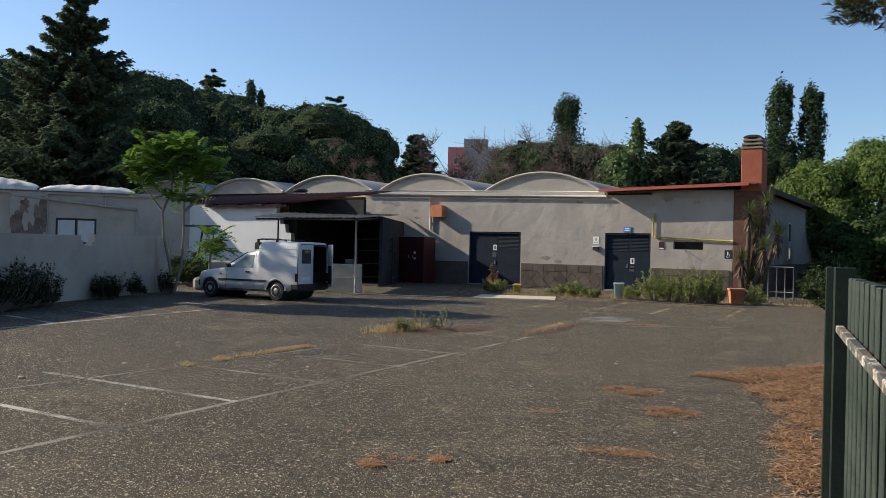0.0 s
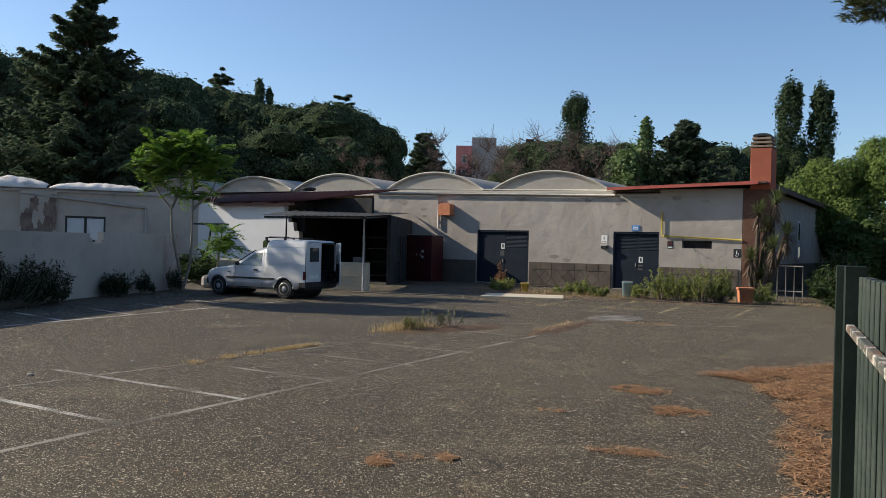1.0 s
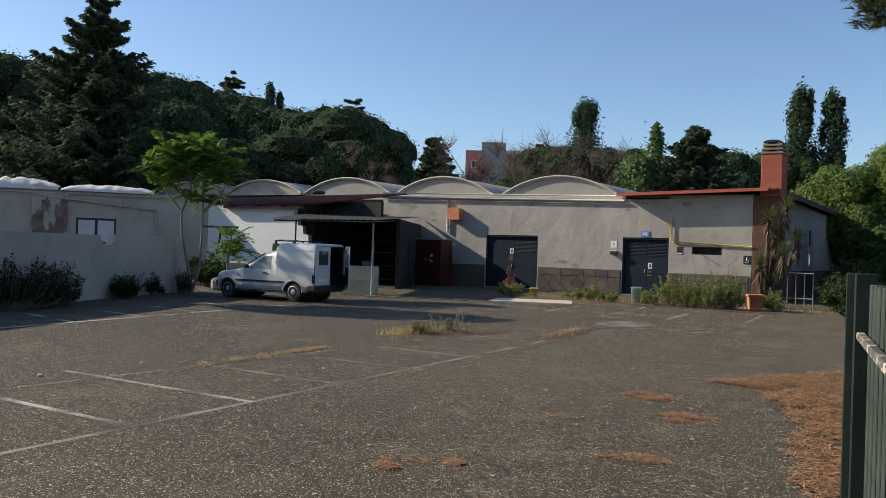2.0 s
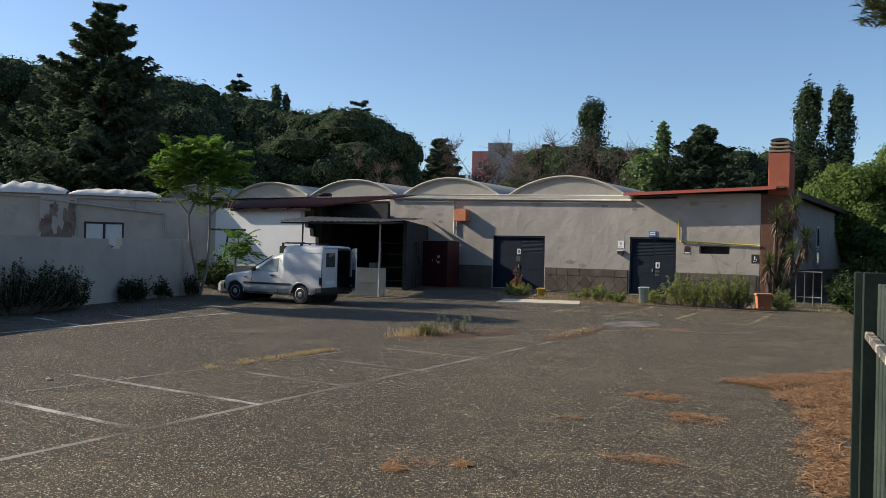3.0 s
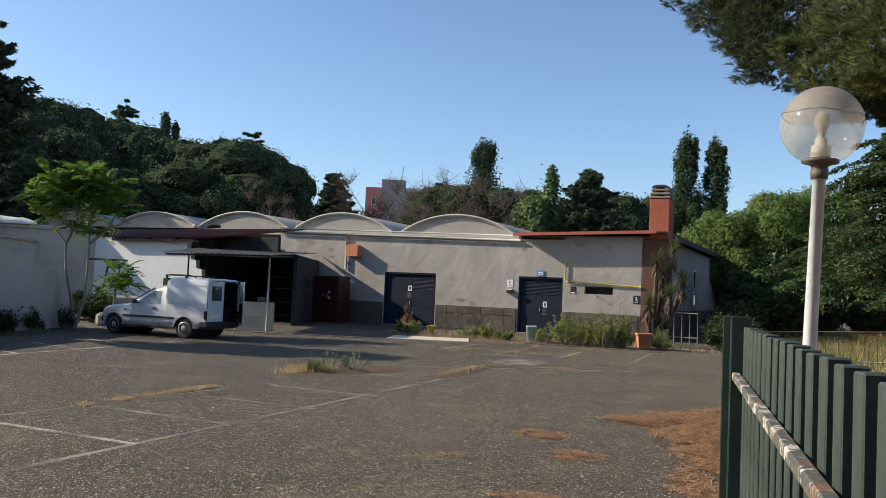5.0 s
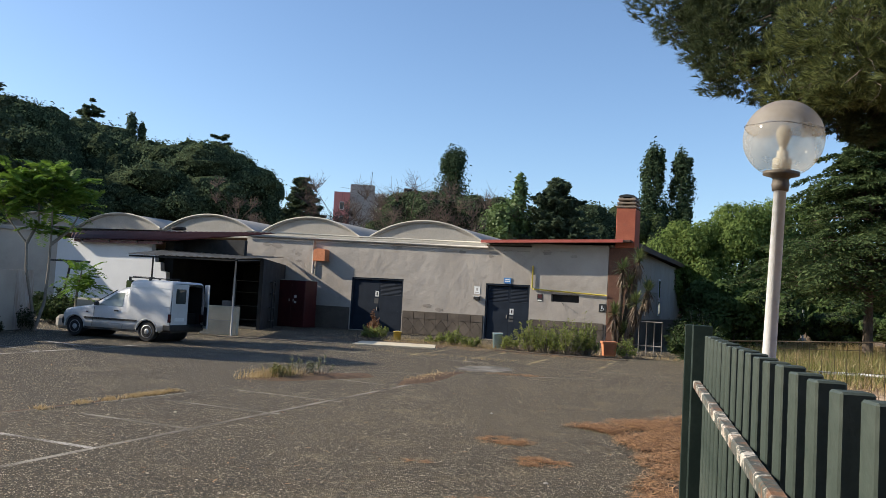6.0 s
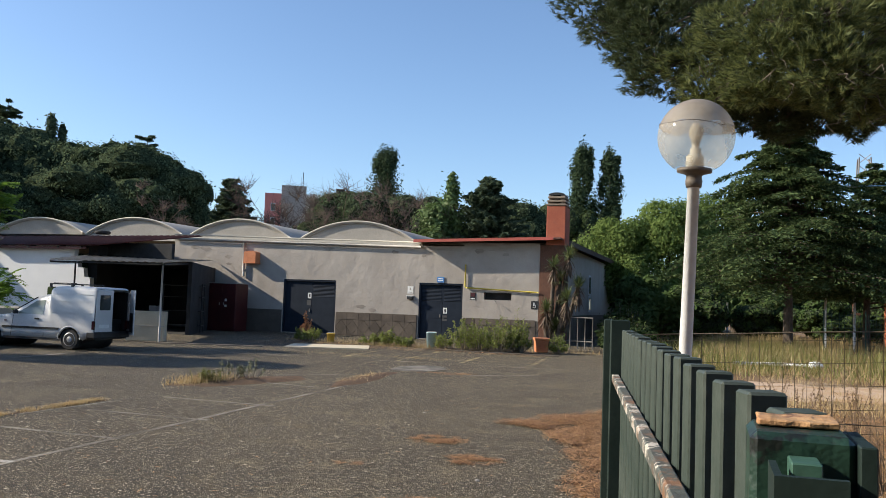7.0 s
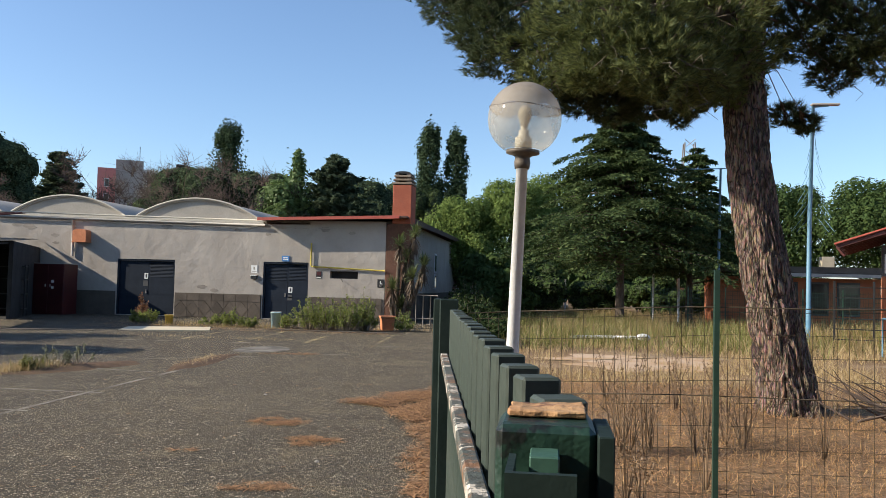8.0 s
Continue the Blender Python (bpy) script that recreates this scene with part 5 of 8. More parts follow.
# dead pale twigs under the crown
bm = bmesh.new()
for j in range(40):
    x, y, z, r = CL[(7, 8, 9, 10, 11, 13, 14, 16, 17, 18, 20, 21, 22)[j % 13]]
    d = Vector((prng.normal() * 0.7, -0.6 - prng.random(), prng.normal() * 0.5 - 0.35)).normalized()
    q = Vector((x, y, z)) + d * r * 0.6
    e = q + d * prng.uniform(0.25, 0.55)
    m = q.lerp(e, 0.5) + Vector((prng.normal(), prng.normal(), prng.normal())) * 0.06
    tube(bm, [q, m, e, e + Vector((prng.normal() * 0.1, -0.05, -0.12))], [0.008, 0.006, 0.004, 0.002], 4, False)
part("dead_twig", bm, mat("bleached_twig", (0.10, 0.08, 0.065), (0.20, 0.165, 0.13), 5.0, 0.9, 0.2, 40, 0.15), pine, "bleached dead twigs")["kind"] = "stuff"
tufts_c, tufts_a = [], []
for j, (x, y, z, r) in enumerate(CL):
    n = int((900 if j < 37 else 170) * r * r * (1.0 if r > 0.45 else 1.5)) + 30
    d = unit(prng, n)
    rad = r * (0.45 + 0.55 * prng.random((n, 1)) ** 0.4) * (1 + 0.25 * np.sin(d[:, :1] * 5 + j) * np.cos(d[:, 2:3] * 4 + 2 * j))
    tufts_c.append(d * rad * np.array([1, 1, 0.72]) + np.array([x, y, z]))
    ax = d * np.array([1, 1, 0.5]) + np.array([0, 0, 0.45]) + prng.normal(size=(n, 3)) * 0.35
    tufts_a.append(ax / np.linalg.norm(ax, axis=1, keepdims=True))
tc_, ta_ = np.concatenate(tufts_c), np.concatenate(tufts_a)
K = 18
c = np.repeat(tc_, K, axis=0)
a = np.repeat(ta_, K, axis=0)
d = a * 1.0 + unit(prng, len(c)) * 0.62
d /= np.linalg.norm(d, axis=1, keepdims=True)
ln = prng.uniform(0.09, 0.16, (len(c), 1))
w = np.cross(d, unit(prng, len(c)))
w /= np.linalg.norm(w, axis=1, keepdims=True) + 1e-9
st = c - a * prng.uniform(0, 0.08, (len(c), 1))
# most needles of the sunlit front clumps take the paler, painted-light colour
sunlit = np.repeat(np.concatenate([np.full(len(q), 6 <= j < 18 or j in (20, 22, 23)) for j, q in enumerate(tufts_c)]), K) & (prng.random(len(c)) < 0.7)
blade = np.stack([st - w * 0.0055, st + w * 0.0055, st + d * ln], axis=1)
quads("needles", blade[~sunlit], M_NEEDLE, pine)
quads("fresh_needles", blade[sunlit], M_NEEDLELIT, pine)




# ---- van ----
M_VANWHITE = mat("dusty_white_paint", (0.54, 0.54, 0.53), (0.62, 0.61, 0.59), 1.5, 0.35, 0.05, 30, 0.04, spec=0.5, stain=(0.42, 0.40, 0.37), stain_scale=1.5, stain_at=(0.6, 0.9))
M_TYRE = mat("tyre_rubber", (0.020, 0.020, 0.020), (0.032, 0.031, 0.030), 8, 0.85, 0.3, 60, 0.15)
M_HUB = mat("hub_steel", (0.42, 0.42, 0.42), (0.52, 0.52, 0.51), 8, 0.45, 0.1, 40, 0.1, metal=0.4)
M_GLASSDARK = mat("tinted_window", (0.035, 0.040, 0.038), (0.05, 0.055, 0.05), 3, 0.08, 0.0, 20, 0.02, spec=0.6)
M_GLASSGREEN = mat("window_pale_green", (0.20, 0.23, 0.20), (0.26, 0.29, 0.25), 3, 0.08, 0.0, 20, 0.02, spec=0.6)
M_TAIL = mat("tail_light_red", (0.05, 0.006, 0.008), (0.07, 0.008, 0.010), 6, 0.2, 0.0, 30, 0.05, spec=0.6)

# local frame: +x forward along the van from its rear end, y across (+y on the camera's side), z up
van = thing("van", pose(-15.8, 20.15, 0, 0, 0, 180 + 3), "dusty white small panel van, one rear door open", "van")
HW = 0.79


def van_top(u):
    pts = [(0.0, 1.70), (0.06, 1.745), (0.8, 1.765), (1.5, 1.755), (1.62, 1.70), (1.72, 1.545), (1.95, 1.51), (2.18, 1.44), (2.98, 0.945), (3.2, 0.915), (3.75, 0.835), (4.0, 0.765), (4.11, 0.66), (4.15, 0.55)]
    for (a, za), (b, zb) in zip(pts, pts[1:]):
        if u <= b:
            return za + (zb - za) * (u - a) / (b - a)
    return pts[-1][1]


st = [0.0, 0.03, 0.06, 0.2, 0.5, 0.62, 0.68, 0.78, 0.94, 1.10, 1.20, 1.26, 1.45, 1.56, 1.62, 1.67, 1.72, 1.85, 2.0, 2.18, 2.4, 2.6, 2.8, 2.98, 3.1, 3.18, 3.24, 3.34, 3.5, 3.66, 3.76, 3.85, 3.95, 4.04, 4.1, 4.15]


def arch(u):
    """Lower edge of the body: sill, raised over the wheels."""
    z = 0.27 if u > 0.25 else 0.40
    for c in (0.94, 3.5):
        d = abs(u - c)
        if d < 0.34:
            z = max(z, 0.28 + math.sqrt(0.34 ** 2 - d * d) * 0.97)
    return z


bm = bmesh.new()
rings = []
for u in st:
    zt = van_top(u)
    nose = 1 - 0.10 * max(0.0, (u - 3.55) / 0.6) ** 2
    cargo = u <= 1.64
    zl = arch(u)
    tuck = 0.045 if cargo else 0.17
    zb = min(0.86, zt - 0.06)
    sec = [(HW * nose - 0.02, zl), (HW * nose, max(zl + 0.02, 0.50)), (HW * nose + 0.005, max(zl + 0.03, 0.62)), (HW * nose - 0.005, max(zb, zl + 0.05))]
    if zt > 1.0:
        f = min(1.0, (zt - 0.95) / 0.5)
        sec += [(HW - tuck * 0.45 * f, zb + (zt - zb) * 0.5), (HW - tuck * f, zt - 0.09 * f - 0.02), (HW - tuck * f - 0.05, zt - 0.025), (HW - tuck * f - 0.15, zt)]
    else:
        sec += [(HW * nose - 0.015, zt - 0.045), (HW * nose - 0.03, zt - 0.03), (HW * nose - 0.06, zt - 0.012), (HW * nose - 0.15, zt)]
    full = [(y, z) for y, z in sec] + [(-y, z) for y, z in sec[::-1]]
    rings.append([bm.verts.new((u, y, z)) for y, z in full])
for a, b in zip(rings, rings[1:]):
    for k in range(len(a) - 1):
        bm.faces.new((a[k], b[k], b[k + 1], a[k + 1])).smooth = True
bm.faces.new(rings[-1])
bmesh.ops.recalc_face_normals(bm, faces=bm.faces[:])
bmesh.ops.solidify(bm, geom=bm.faces[:], thickness=0.012)
body = part("body", bm, M_VANWHITE, van)
bm = bmesh.new()
box(bm, 0.02, 4.0, -0.7, 0.7, 0.30, 0.36)
box(bm, 2.95, 3.05, -0.7, 0.7, 0.36, 0.85)
box(bm, 1.64, 1.68, -0.68, 0.68, 0.36, 1.5)
part("floor_pan", bm, M_BLACK, van)
for k, yy in enumerate((-0.70, 0.68)):
    part("lining", bbox(0.03, 1.62, yy, yy + 0.02, 0.38, 1.62), M_BLACK, van)
part("lining", bbox(0.03, 1.62, -0.62, 0.62, 1.66, 1.68), M_BLACK, van)


def side_panel(name, pts, material, y, lab="", depth=0.008, tilt=0.0):
    """A plate on the van's flank from its outline (u, z), just proud of it; on both flanks unless mirrored by hand."""
    bm = bmesh.new()
    lo = [bm.verts.new((u, y - tilt * max(0, z - 0.86), z)) for u, z in pts]
    hi = [bm.verts.new((u, y + depth - tilt * max(0, z - 0.86), z)) for u, z in pts]
    bm.faces.new(lo[::-1])
    bm.faces.new(hi)
    for i in range(len(pts)):
        bm.faces.new((lo[i], lo[(i + 1) % len(pts)], hi[(i + 1) % len(pts)], hi[i]))
    bmesh.ops.recalc_face_normals(bm, faces=bm.faces[:])
    return part(name, bm, material, van, lab)




def flank(u, z):
    """Half-width of the body at a place on its flank."""
    zt = van_top(u)
    cargo = u <= 1.64
    tuck = 0.045 if cargo else 0.17
    zb = min(0.86, zt - 0.06)
    f = min(1.0, max(0.0, (zt - 0.95) / 0.5))
    sec = [(HW, 0.5), (HW + 0.005, 0.62), (HW - 0.005, zb), (HW - tuck * 0.45 * f, zb + (zt - zb) * 0.5), (HW - tuck * f, zt - 0.09 * f - 0.02), (HW - tuck * f - 0.05, zt - 0.025)]
    for (ya, za), (yb, zb2) in zip(sec, sec[1:]):
        if z <= zb2:
            return ya + (yb - ya) * (z - za) / max(1e-6, zb2 - za)
    return sec[-1][0]


for sgn in (1, -1):
    bm = bmesh.new()
    rows = []
    for i in range(9):
        fu = i / 8
        lo_u, hi_u = 1.84 + fu * 0.84, 1.86 + fu * 0.32
        row = []
        for j in range(7):
            fz = j / 6
            u = lo_u + (hi_u - lo_u) * fz
            z = 0.95 + fz * (0.40 - 0.03 * fu)
            row.append(bm.verts.new((u, sgn * (flank(u, z) + 0.010), z)))
        rows.append(row)
    for p, q in zip(rows, rows[1:]):
        for j in range(6):
            bm.faces.new((p[j], q[j], q[j + 1], p[j + 1]))
    bmesh.ops.recalc_face_normals(bm, faces=bm.faces[:])
    bmesh.ops.solidify(bm, geom=bm.faces[:], thickness=0.004)
    part("side_window", bm, M_GLASSGREEN, van, "pale green door window")
for sgn, y in ((1, HW + 0.006), (-1, -HW - 0.02)):
    side_panel("rub_strip", [(1.28, 0.545), (3.16, 0.545), (3.16, 0.60), (1.28, 0.60)], M_BLACK, y, "black plastic rub strip", 0.014)
    side_panel("sill_trim", [(1.28, 0.25), (3.16, 0.25), (3.16, 0.31), (1.28, 0.31)], M_BLACK, y - 0.02 * sgn, "", 0.014)
side_panel("door_seam", [(1.775, 0.33), (1.785, 0.33), (1.785, 1.40), (1.775, 1.40)], M_BLACK, HW + 0.003, "", 0.006, 0.23)
side_panel("door_seam", [(2.86, 0.33), (2.87, 0.33), (2.80, 0.92), (2.79, 0.92)], M_BLACK, HW + 0.004, "", 0.004)
side_panel("door_handle", [(1.93, 0.80), (2.08, 0.80), (2.08, 0.845), (1.93, 0.845)], M_BLACK, HW + 0.006, "black door handle", 0.02)
side_panel("indicator", [(3.02, 0.73), (3.10, 0.73), (3.10, 0.76), (3.02, 0.76)], M_TAIL, HW + 0.006, "small side indicator", 0.01)
for z, w in ((1.02, 0.02), (1.33, 0.02), (1.53, 0.018)):
    side_panel("pressed_rib", [(0.12, z), (1.58, z), (1.58, z + w), (0.12, z + w)], M_VANWHITE, HW + 0.004 if z < 1.1 else HW - 0.004, "", 0.012, 0.055)
# wheels
for u in (0.94, 3.5):
    for sgn in (1, -1):
        w = part("wheel", tube(bmesh.new(), [(0, -0.085, 0), (0, -0.07, 0), (0, 0.07, 0), (0, 0.085, 0)], [0.27, 0.29, 0.29, 0.27], 32), M_TYRE, van, "black rubber tyre")
        w.matrix_basis = pose(u, sgn * 0.685, 0.29)
        bm = bmesh.new()
        lathe(bm, [(0.19, 0.062), (0.185, 0.090), (0.15, 0.078), (0.07, 0.086), (0.06, 0.094), (0.0, 0.096)], 24)
        r = part("rim", bm, M_HUB, w, "dull grey pressed steel rim")
        r.matrix_basis = pose(0, 0, 0, -90 if sgn > 0 else 90, 0, 0)
        for k in range(8):
            h = part("rim_slot", bbox(-0.018, 0.018, -0.014, 0.014, 0.0785, 0.086), M_BLACK, w)
            h.matrix_basis = r.matrix_basis @ pose(0.118 * math.cos(k * math.tau / 8), 0.118 * math.sin(k * math.tau / 8), 0.0, 0, 0, math.degrees(k * math.tau / 8))
    part("axle", tube(bmesh.new(), [(u, -0.65, 0.29), (u, 0.65, 0.29)], 0.04, 8), M_BLACK, van)
for u0 in (0.94, 3.5):
    bm = bmesh.new()
    arcp = [(u0 + 0.365 * math.cos(a), 0.28 + 0.365 * math.sin(a)) for a in np.linspace(0.05, math.pi - 0.05, 15)]
    tube(bm, [(u, HW + 0.004, z) for u, z in arcp], 0.014, 6)
    part("wheel_arch_lip", bm, M_VANWHITE, van)
    bm = bmesh.new()
    tube(bm, [(u0, -0.66, 0.34), (u0, 0.60, 0.34)], 0.33, 20)
    part("wheel_well", bm, M_BLACK, van)
# bumpers, lights, screen
bm = bmesh.new()
box(bm, 4.0, 4.2, -0.74, 0.74, 0.34, 0.55, 0.03)
part("front_bumper", bm, M_BLACK, van, "black plastic bumper")
bm = bmesh.new()
box(bm, -0.06, 0.32, -0.80, 0.80, 0.34, 0.52, 0.025)
part("rear_bumper", bm, M_BLACK, van, "black plastic bumper")
for sgn in (1, -1):
    part("headlight", bbox(4.02, 4.16, sgn * 0.58 - 0.12, sgn * 0.58 + 0.12, 0.58, 0.68, 0.01), M_GLASSGREEN, van)
    part("tail_light", bbox(-0.022, 0.10, sgn * 0.735 - 0.062, sgn * 0.735 + 0.062, 0.58, 0.82, 0.008), M_TAIL, van, "dark red tail light")
bm = bmesh.new()
vs = [bm.verts.new(p) for p in ((2.95, 0.70, 0.985), (2.24, 0.56, 1.425), (2.24, -0.56, 1.425), (2.95, -0.70, 0.985))]
f = bm.faces.new(vs)
bmesh.ops.solidify(bm, geom=[f], thickness=-0.012)
part("windscreen", bm, M_GLASSDARK, van)
part("door_mirror", bbox(2.62, 2.72, 0.80, 0.95, 0.94, 1.05, 0.02), M_BLACK, van)
# rear doors: the near one shut, the far one swung out
dl = part("rear_door", bbox(-0.03, 0.0, 0.01, 0.755, 0.5, 1.68, 0.012), M_VANWHITE, van, "closed white rear door with a window")
part("rear_window", bbox(-0.04, -0.031, 0.14, 0.60, 1.12, 1.54, 0.004), M_GLASSDARK, dl, "dark rear window")
part("number_plate", bbox(-0.037, -0.031, 0.16, 0.60, 0.62, 0.72), M_PAPER, dl, "plain pale plate")
dr = part("rear_door", bbox(-0.03, 0.0, 0.0, 0.755, 0.42, 1.70, 0.012), M_VANWHITE, van, "open white rear door")
dr.matrix_basis = pose(-0.01, -0.765, 0, 0, 0, 44)
part("rear_window", bbox(-0.04, -0.031, 0.16, 0.62, 1.12, 1.54, 0.004), M_GLASSDARK, dr)
part("inner_panel", bbox(0.001, 0.012, 0.1, 0.68, 0.5, 1.05), M_BLACK, dr)
# roof bars
for u in (1.72, 1.02):
    bar = part("roof_bar", bbox(u - 0.025, u + 0.025, -0.70, 0.70, 1.80, 1.83, 0.006), M_BLACK, van, "black steel roof bar")
    for sgn in (1, -1):
        part("foot", bbox(u - 0.03, u + 0.03, sgn * 0.66 - 0.025, sgn * 0.66 + 0.025, 1.70, 1.80), M_BLACK, bar)
bm = bmesh.new()
box(bm, 1.0, 1.74, 0.50, 0.54, 1.83, 1.85)
part("roof_plank", bm, M_BLACK, van)
# short overhangs front and rear
for ob in [c for c in van.children if c is not dr and c.name.split(".")[0] not in ("wheel", "wheel_well", "axle")]:
    for v in ob.data.vertices:
        u = v.co.x
        if u < 0.55:
            v.co.x = 0.55 - (0.55 - u) * 0.70
        elif u > 3.87:
            v.co.x = 3.87 + (u - 3.87) * 0.45
for ob in dl.children:
    for v in ob.data.vertices:
        v.co.x = 0.55 - (0.55 - v.co.x) * 0.70
dr.matrix_basis = pose(0.155, -0.765, 0, 0, 0, 44)
# cargo inside
tagged(part("cargo_box", bbox(-16.15 - 0.5, -16.15, 20.25, 20.75, 0.362, 0.85, 0.01), M_BLACK, None), "dark crate in the back of the van", "box")


# ---- garage corner ----
def sheet(name, a, b, c, d, n, amp, material, parent, thick=0.012):
    """Corrugated sheet over a quad; the waves run from edge ab to edge dc."""
    a, b, c, d = (Vector(p) for p in (a, b, c, d))
    bm = bmesh.new()
    rows = []
    for i in range(n * 4 + 1):
        f = i / (n * 4)
        z = amp * math.sin(f * n * math.tau)
        p, q = a.lerp(b, f), d.lerp(c, f)
        rows.append((bm.verts.new(p + Vector((0, 0, z))), bm.verts.new(q + Vector((0, 0, z)))))
    for u, v in zip(rows, rows[1:]):
        bm.faces.new((u[0], v[0], v[1], u[1]))
    bmesh.ops.solidify(bm, geom=bm.faces[:], thickness=thick)
    return part(name, bm, material, parent)


leanto = thing("lean_to_roof", pose(0, 0, 0), "dark red corrugated lean-to roof over the yard wall", "roof")
sheet("sheet", (-30.5, 29.55, 3.56), (-24.6, 29.55, 3.60), (-21.7, 33.0, 4.30), (-34.0, 33.0, 4.18), 38, 0.035, M_CORR, leanto)
part("purlin", bbox(-30.4, -25.3, 29.65, 29.75, 3.41, 3.52), M_CORR, leanto)
for x in (-29.9, -28.3, -26.7, -25.5):
    bm = bmesh.new()
    tube(bm, [(x, 29.6, 3.48), (x + 0.4, 32.6, 4.08)], 0.05, 6)
    part("rafter", bm, M_BLACK, leanto)
tagged(part("tyre", tube(bmesh.new(), [(-26.9 + 0.28 * math.cos(a), 32.6 + 0.28 * math.sin(a), 4.37) for a in np.linspace(0, math.tau * 0.97, 20)], 0.08, 8), M_TYRE, None), "old black tyre lying on the lean-to roof", "tyre")

canopy = thing("canopy", pose(0, 0, 0), "thin corrugated canopy on a steel post before the garage", "canopy")
sheet("sheet", (-21.3, 23.2, 2.66), (-17.5, 24.55, 2.70), (-23.05, 36.0, 3.34), (-25.6, 30.1, 3.18), 16, 0.02, mat("grey_sheet", (0.24, 0.22, 0.19), (0.32, 0.30, 0.26), 1.5, 0.7, 0.2, 30, 0.12), canopy)
part("post", tube(bmesh.new(), [(-17.66, 24.63, 0), (-17.66, 24.63, 2.68)], 0.035, 10), M_GREYPIPE, canopy, "thin pale steel post")
bm = bmesh.new()
tube(bm, [(-21.2, 23.3, 2.6), (-17.6, 24.6, 2.63)], 0.035, 6)
part("edge_beam", bm, M_BLACK, canopy)
bm = bmesh.new()
tube(bm, [(-17.6, 24.6, 2.63), (-20.0, 29.4, 2.86)], 0.035, 6)
part("edge_beam", bm, M_BLACK, canopy)
bm = bmesh.new()
tube(bm, [(-20.4, 23.6, 0.0), (-20.4, 23.6, 2.58)], 0.03, 8)
part("post", bm, M_BLACK, canopy)

counter = thing("counter", pose(-18.3, 24.85, 0, 0, 0, 17), "low beige masonry counter under the canopy", "counter")
part("block", bbox(-0.72, 0.62, -0.14, 0.16, 0, 1.02, 0.015), M_BEIGE, counter)
part("ledge", bbox(-0.72, 0.62, -0.16, -0.141, 0.50, 0.53), M_CONC, counter)
tagged(part("crate", bbox(-18.3, -17.98, 24.85, 25.1, 1.021, 1.21, 0.01), M_GREYPANEL, None), "small grey plastic crate on the counter", "crate")
tagged(part("kerb", poly(bmesh.new(), [(-17.6, 23.75), (-13.9, 25.0), (-13.95, 25.14), (-17.65, 23.9)], 0.0, 0.03), M_CAPSLAB, None), "worn pale concrete kerb edge in the asphalt", "kerb", kind="structure")

# things in the dark of the garage
shelf = thing("shelf_rack", pose(-21.6, 31.5, 0, 0, 0, 20), "dark metal shelf rack inside the garage", "shelf")
for z in (0.3, 0.9, 1.5, 2.0):
    part("shelf", bbox(-0.9, 0.9, -0.25, 0.25, z, z + 0.03), M_BLACK, shelf)
for x in (-0.88, 0.88):
    for y in (-0.23, 0.23):
        part("upright", bbox(x - 0.02, x + 0.02, y - 0.02, y + 0.02, 0, 2.1), M_BLACK, shelf)

cab = thing("metal_cabinet", pose(-21.4, 34.9, 0), "dark red painted steel double cabinet by the wall", "cabinet")
part("body", bbox(-0.85, 0.62, -0.45, 0.6, 0.0, 2.2, 0.01), M_CABINET, cab)
for x0, x1 in ((-0.84, -0.12), (-0.10, 0.61)):
    d = part("door", bbox(x0, x1, -0.475, -0.452, 0.06, 2.15, 0.005), M_CABINET, cab)
    part("handle", bbox(x1 - 0.12 if x0 < -0.5 else x0 + 0.08, x1 - 0.08 if x0 < -0.5 else x0 + 0.12, -0.50, -0.476, 1.2, 1.32), M_GREYPIPE, d)
part("sticker", bbox(0.05, 0.17, -0.482, -0.476, 1.38, 1.50), M_PAPER, cab, "small white sticker")
part("sticker", bbox(0.05, 0.17, -0.482, -0.476, 1.12, 1.22), M_PAPER, cab, "small white sticker")
part("roof_tray", bbox(-0.87, 0.64, -0.49, 0.6, 2.2, 2.235), M_GREYPIPE, cab)

# terracotta ventilator hood with its pipe
hood = thing("vent_hood", pose(-20.86, YF, 3.54), "terracotta-coloured vent hood on the wall", "vent")
bm = bmesh.new()
arc = [(0.32 * math.cos(a), 0.10 * math.sin(a) + 0.18) for a in np.linspace(0, math.pi, 9)]
profile_y(bm, [(0.32, -0.28), *arc, (-0.32, -0.28)], -0.46, -0.01)
part("hood_body", bm, M_TERRA, hood)
part("hood_lip", bbox(-0.34, 0.34, -0.48, -0.0, -0.315, -0.282), M_TERRA, hood)
vp = thing("wall_pipe", pose(-21.38, YF - 0.09, 0), "pale grey vertical pipe on the wall", "pipe")
part("tube", tube(bmesh.new(), [(0, 0, 2.6), (0, 0, 4.25)], 0.06, 12), M_GREYPIPE, vp)
for z in (2.9, 3.9):
    part("bracket", bbox(-0.08, 0.08, -0.02, 0.085, z, z + 0.05), M_GREYPIPE, vp)

# yellow gas pipe
gp = thing("gas_pipe", pose(0, YF - 0.07, 0), "yellow painted gas pipe along the wall", "pipe")
part("riser", tube(bmesh.new(), [(-10.2, 0, 3.39), (-10.2, 0, 2.42), (-10.16, 0, 2.37), (-10.1, 0, 2.36)], 0.032, 8), M_YELLOW, gp)
part("run", tube(bmesh.new(), [(-10.1, 0, 2.36), (-6.98, 0, 2.24), (-6.9, 0, 2.24)], 0.032, 8), M_YELLOW, gp)
for x in (-9.4, -8.4, -7.4):
    part("clip", bbox(x - 0.03, x + 0.03, -0.01, 0.065, 2.22 - (x + 10.1) * 0.038 + 0.1, 2.38 - (x + 10.1) * 0.038), M_GREYPIPE, gp)


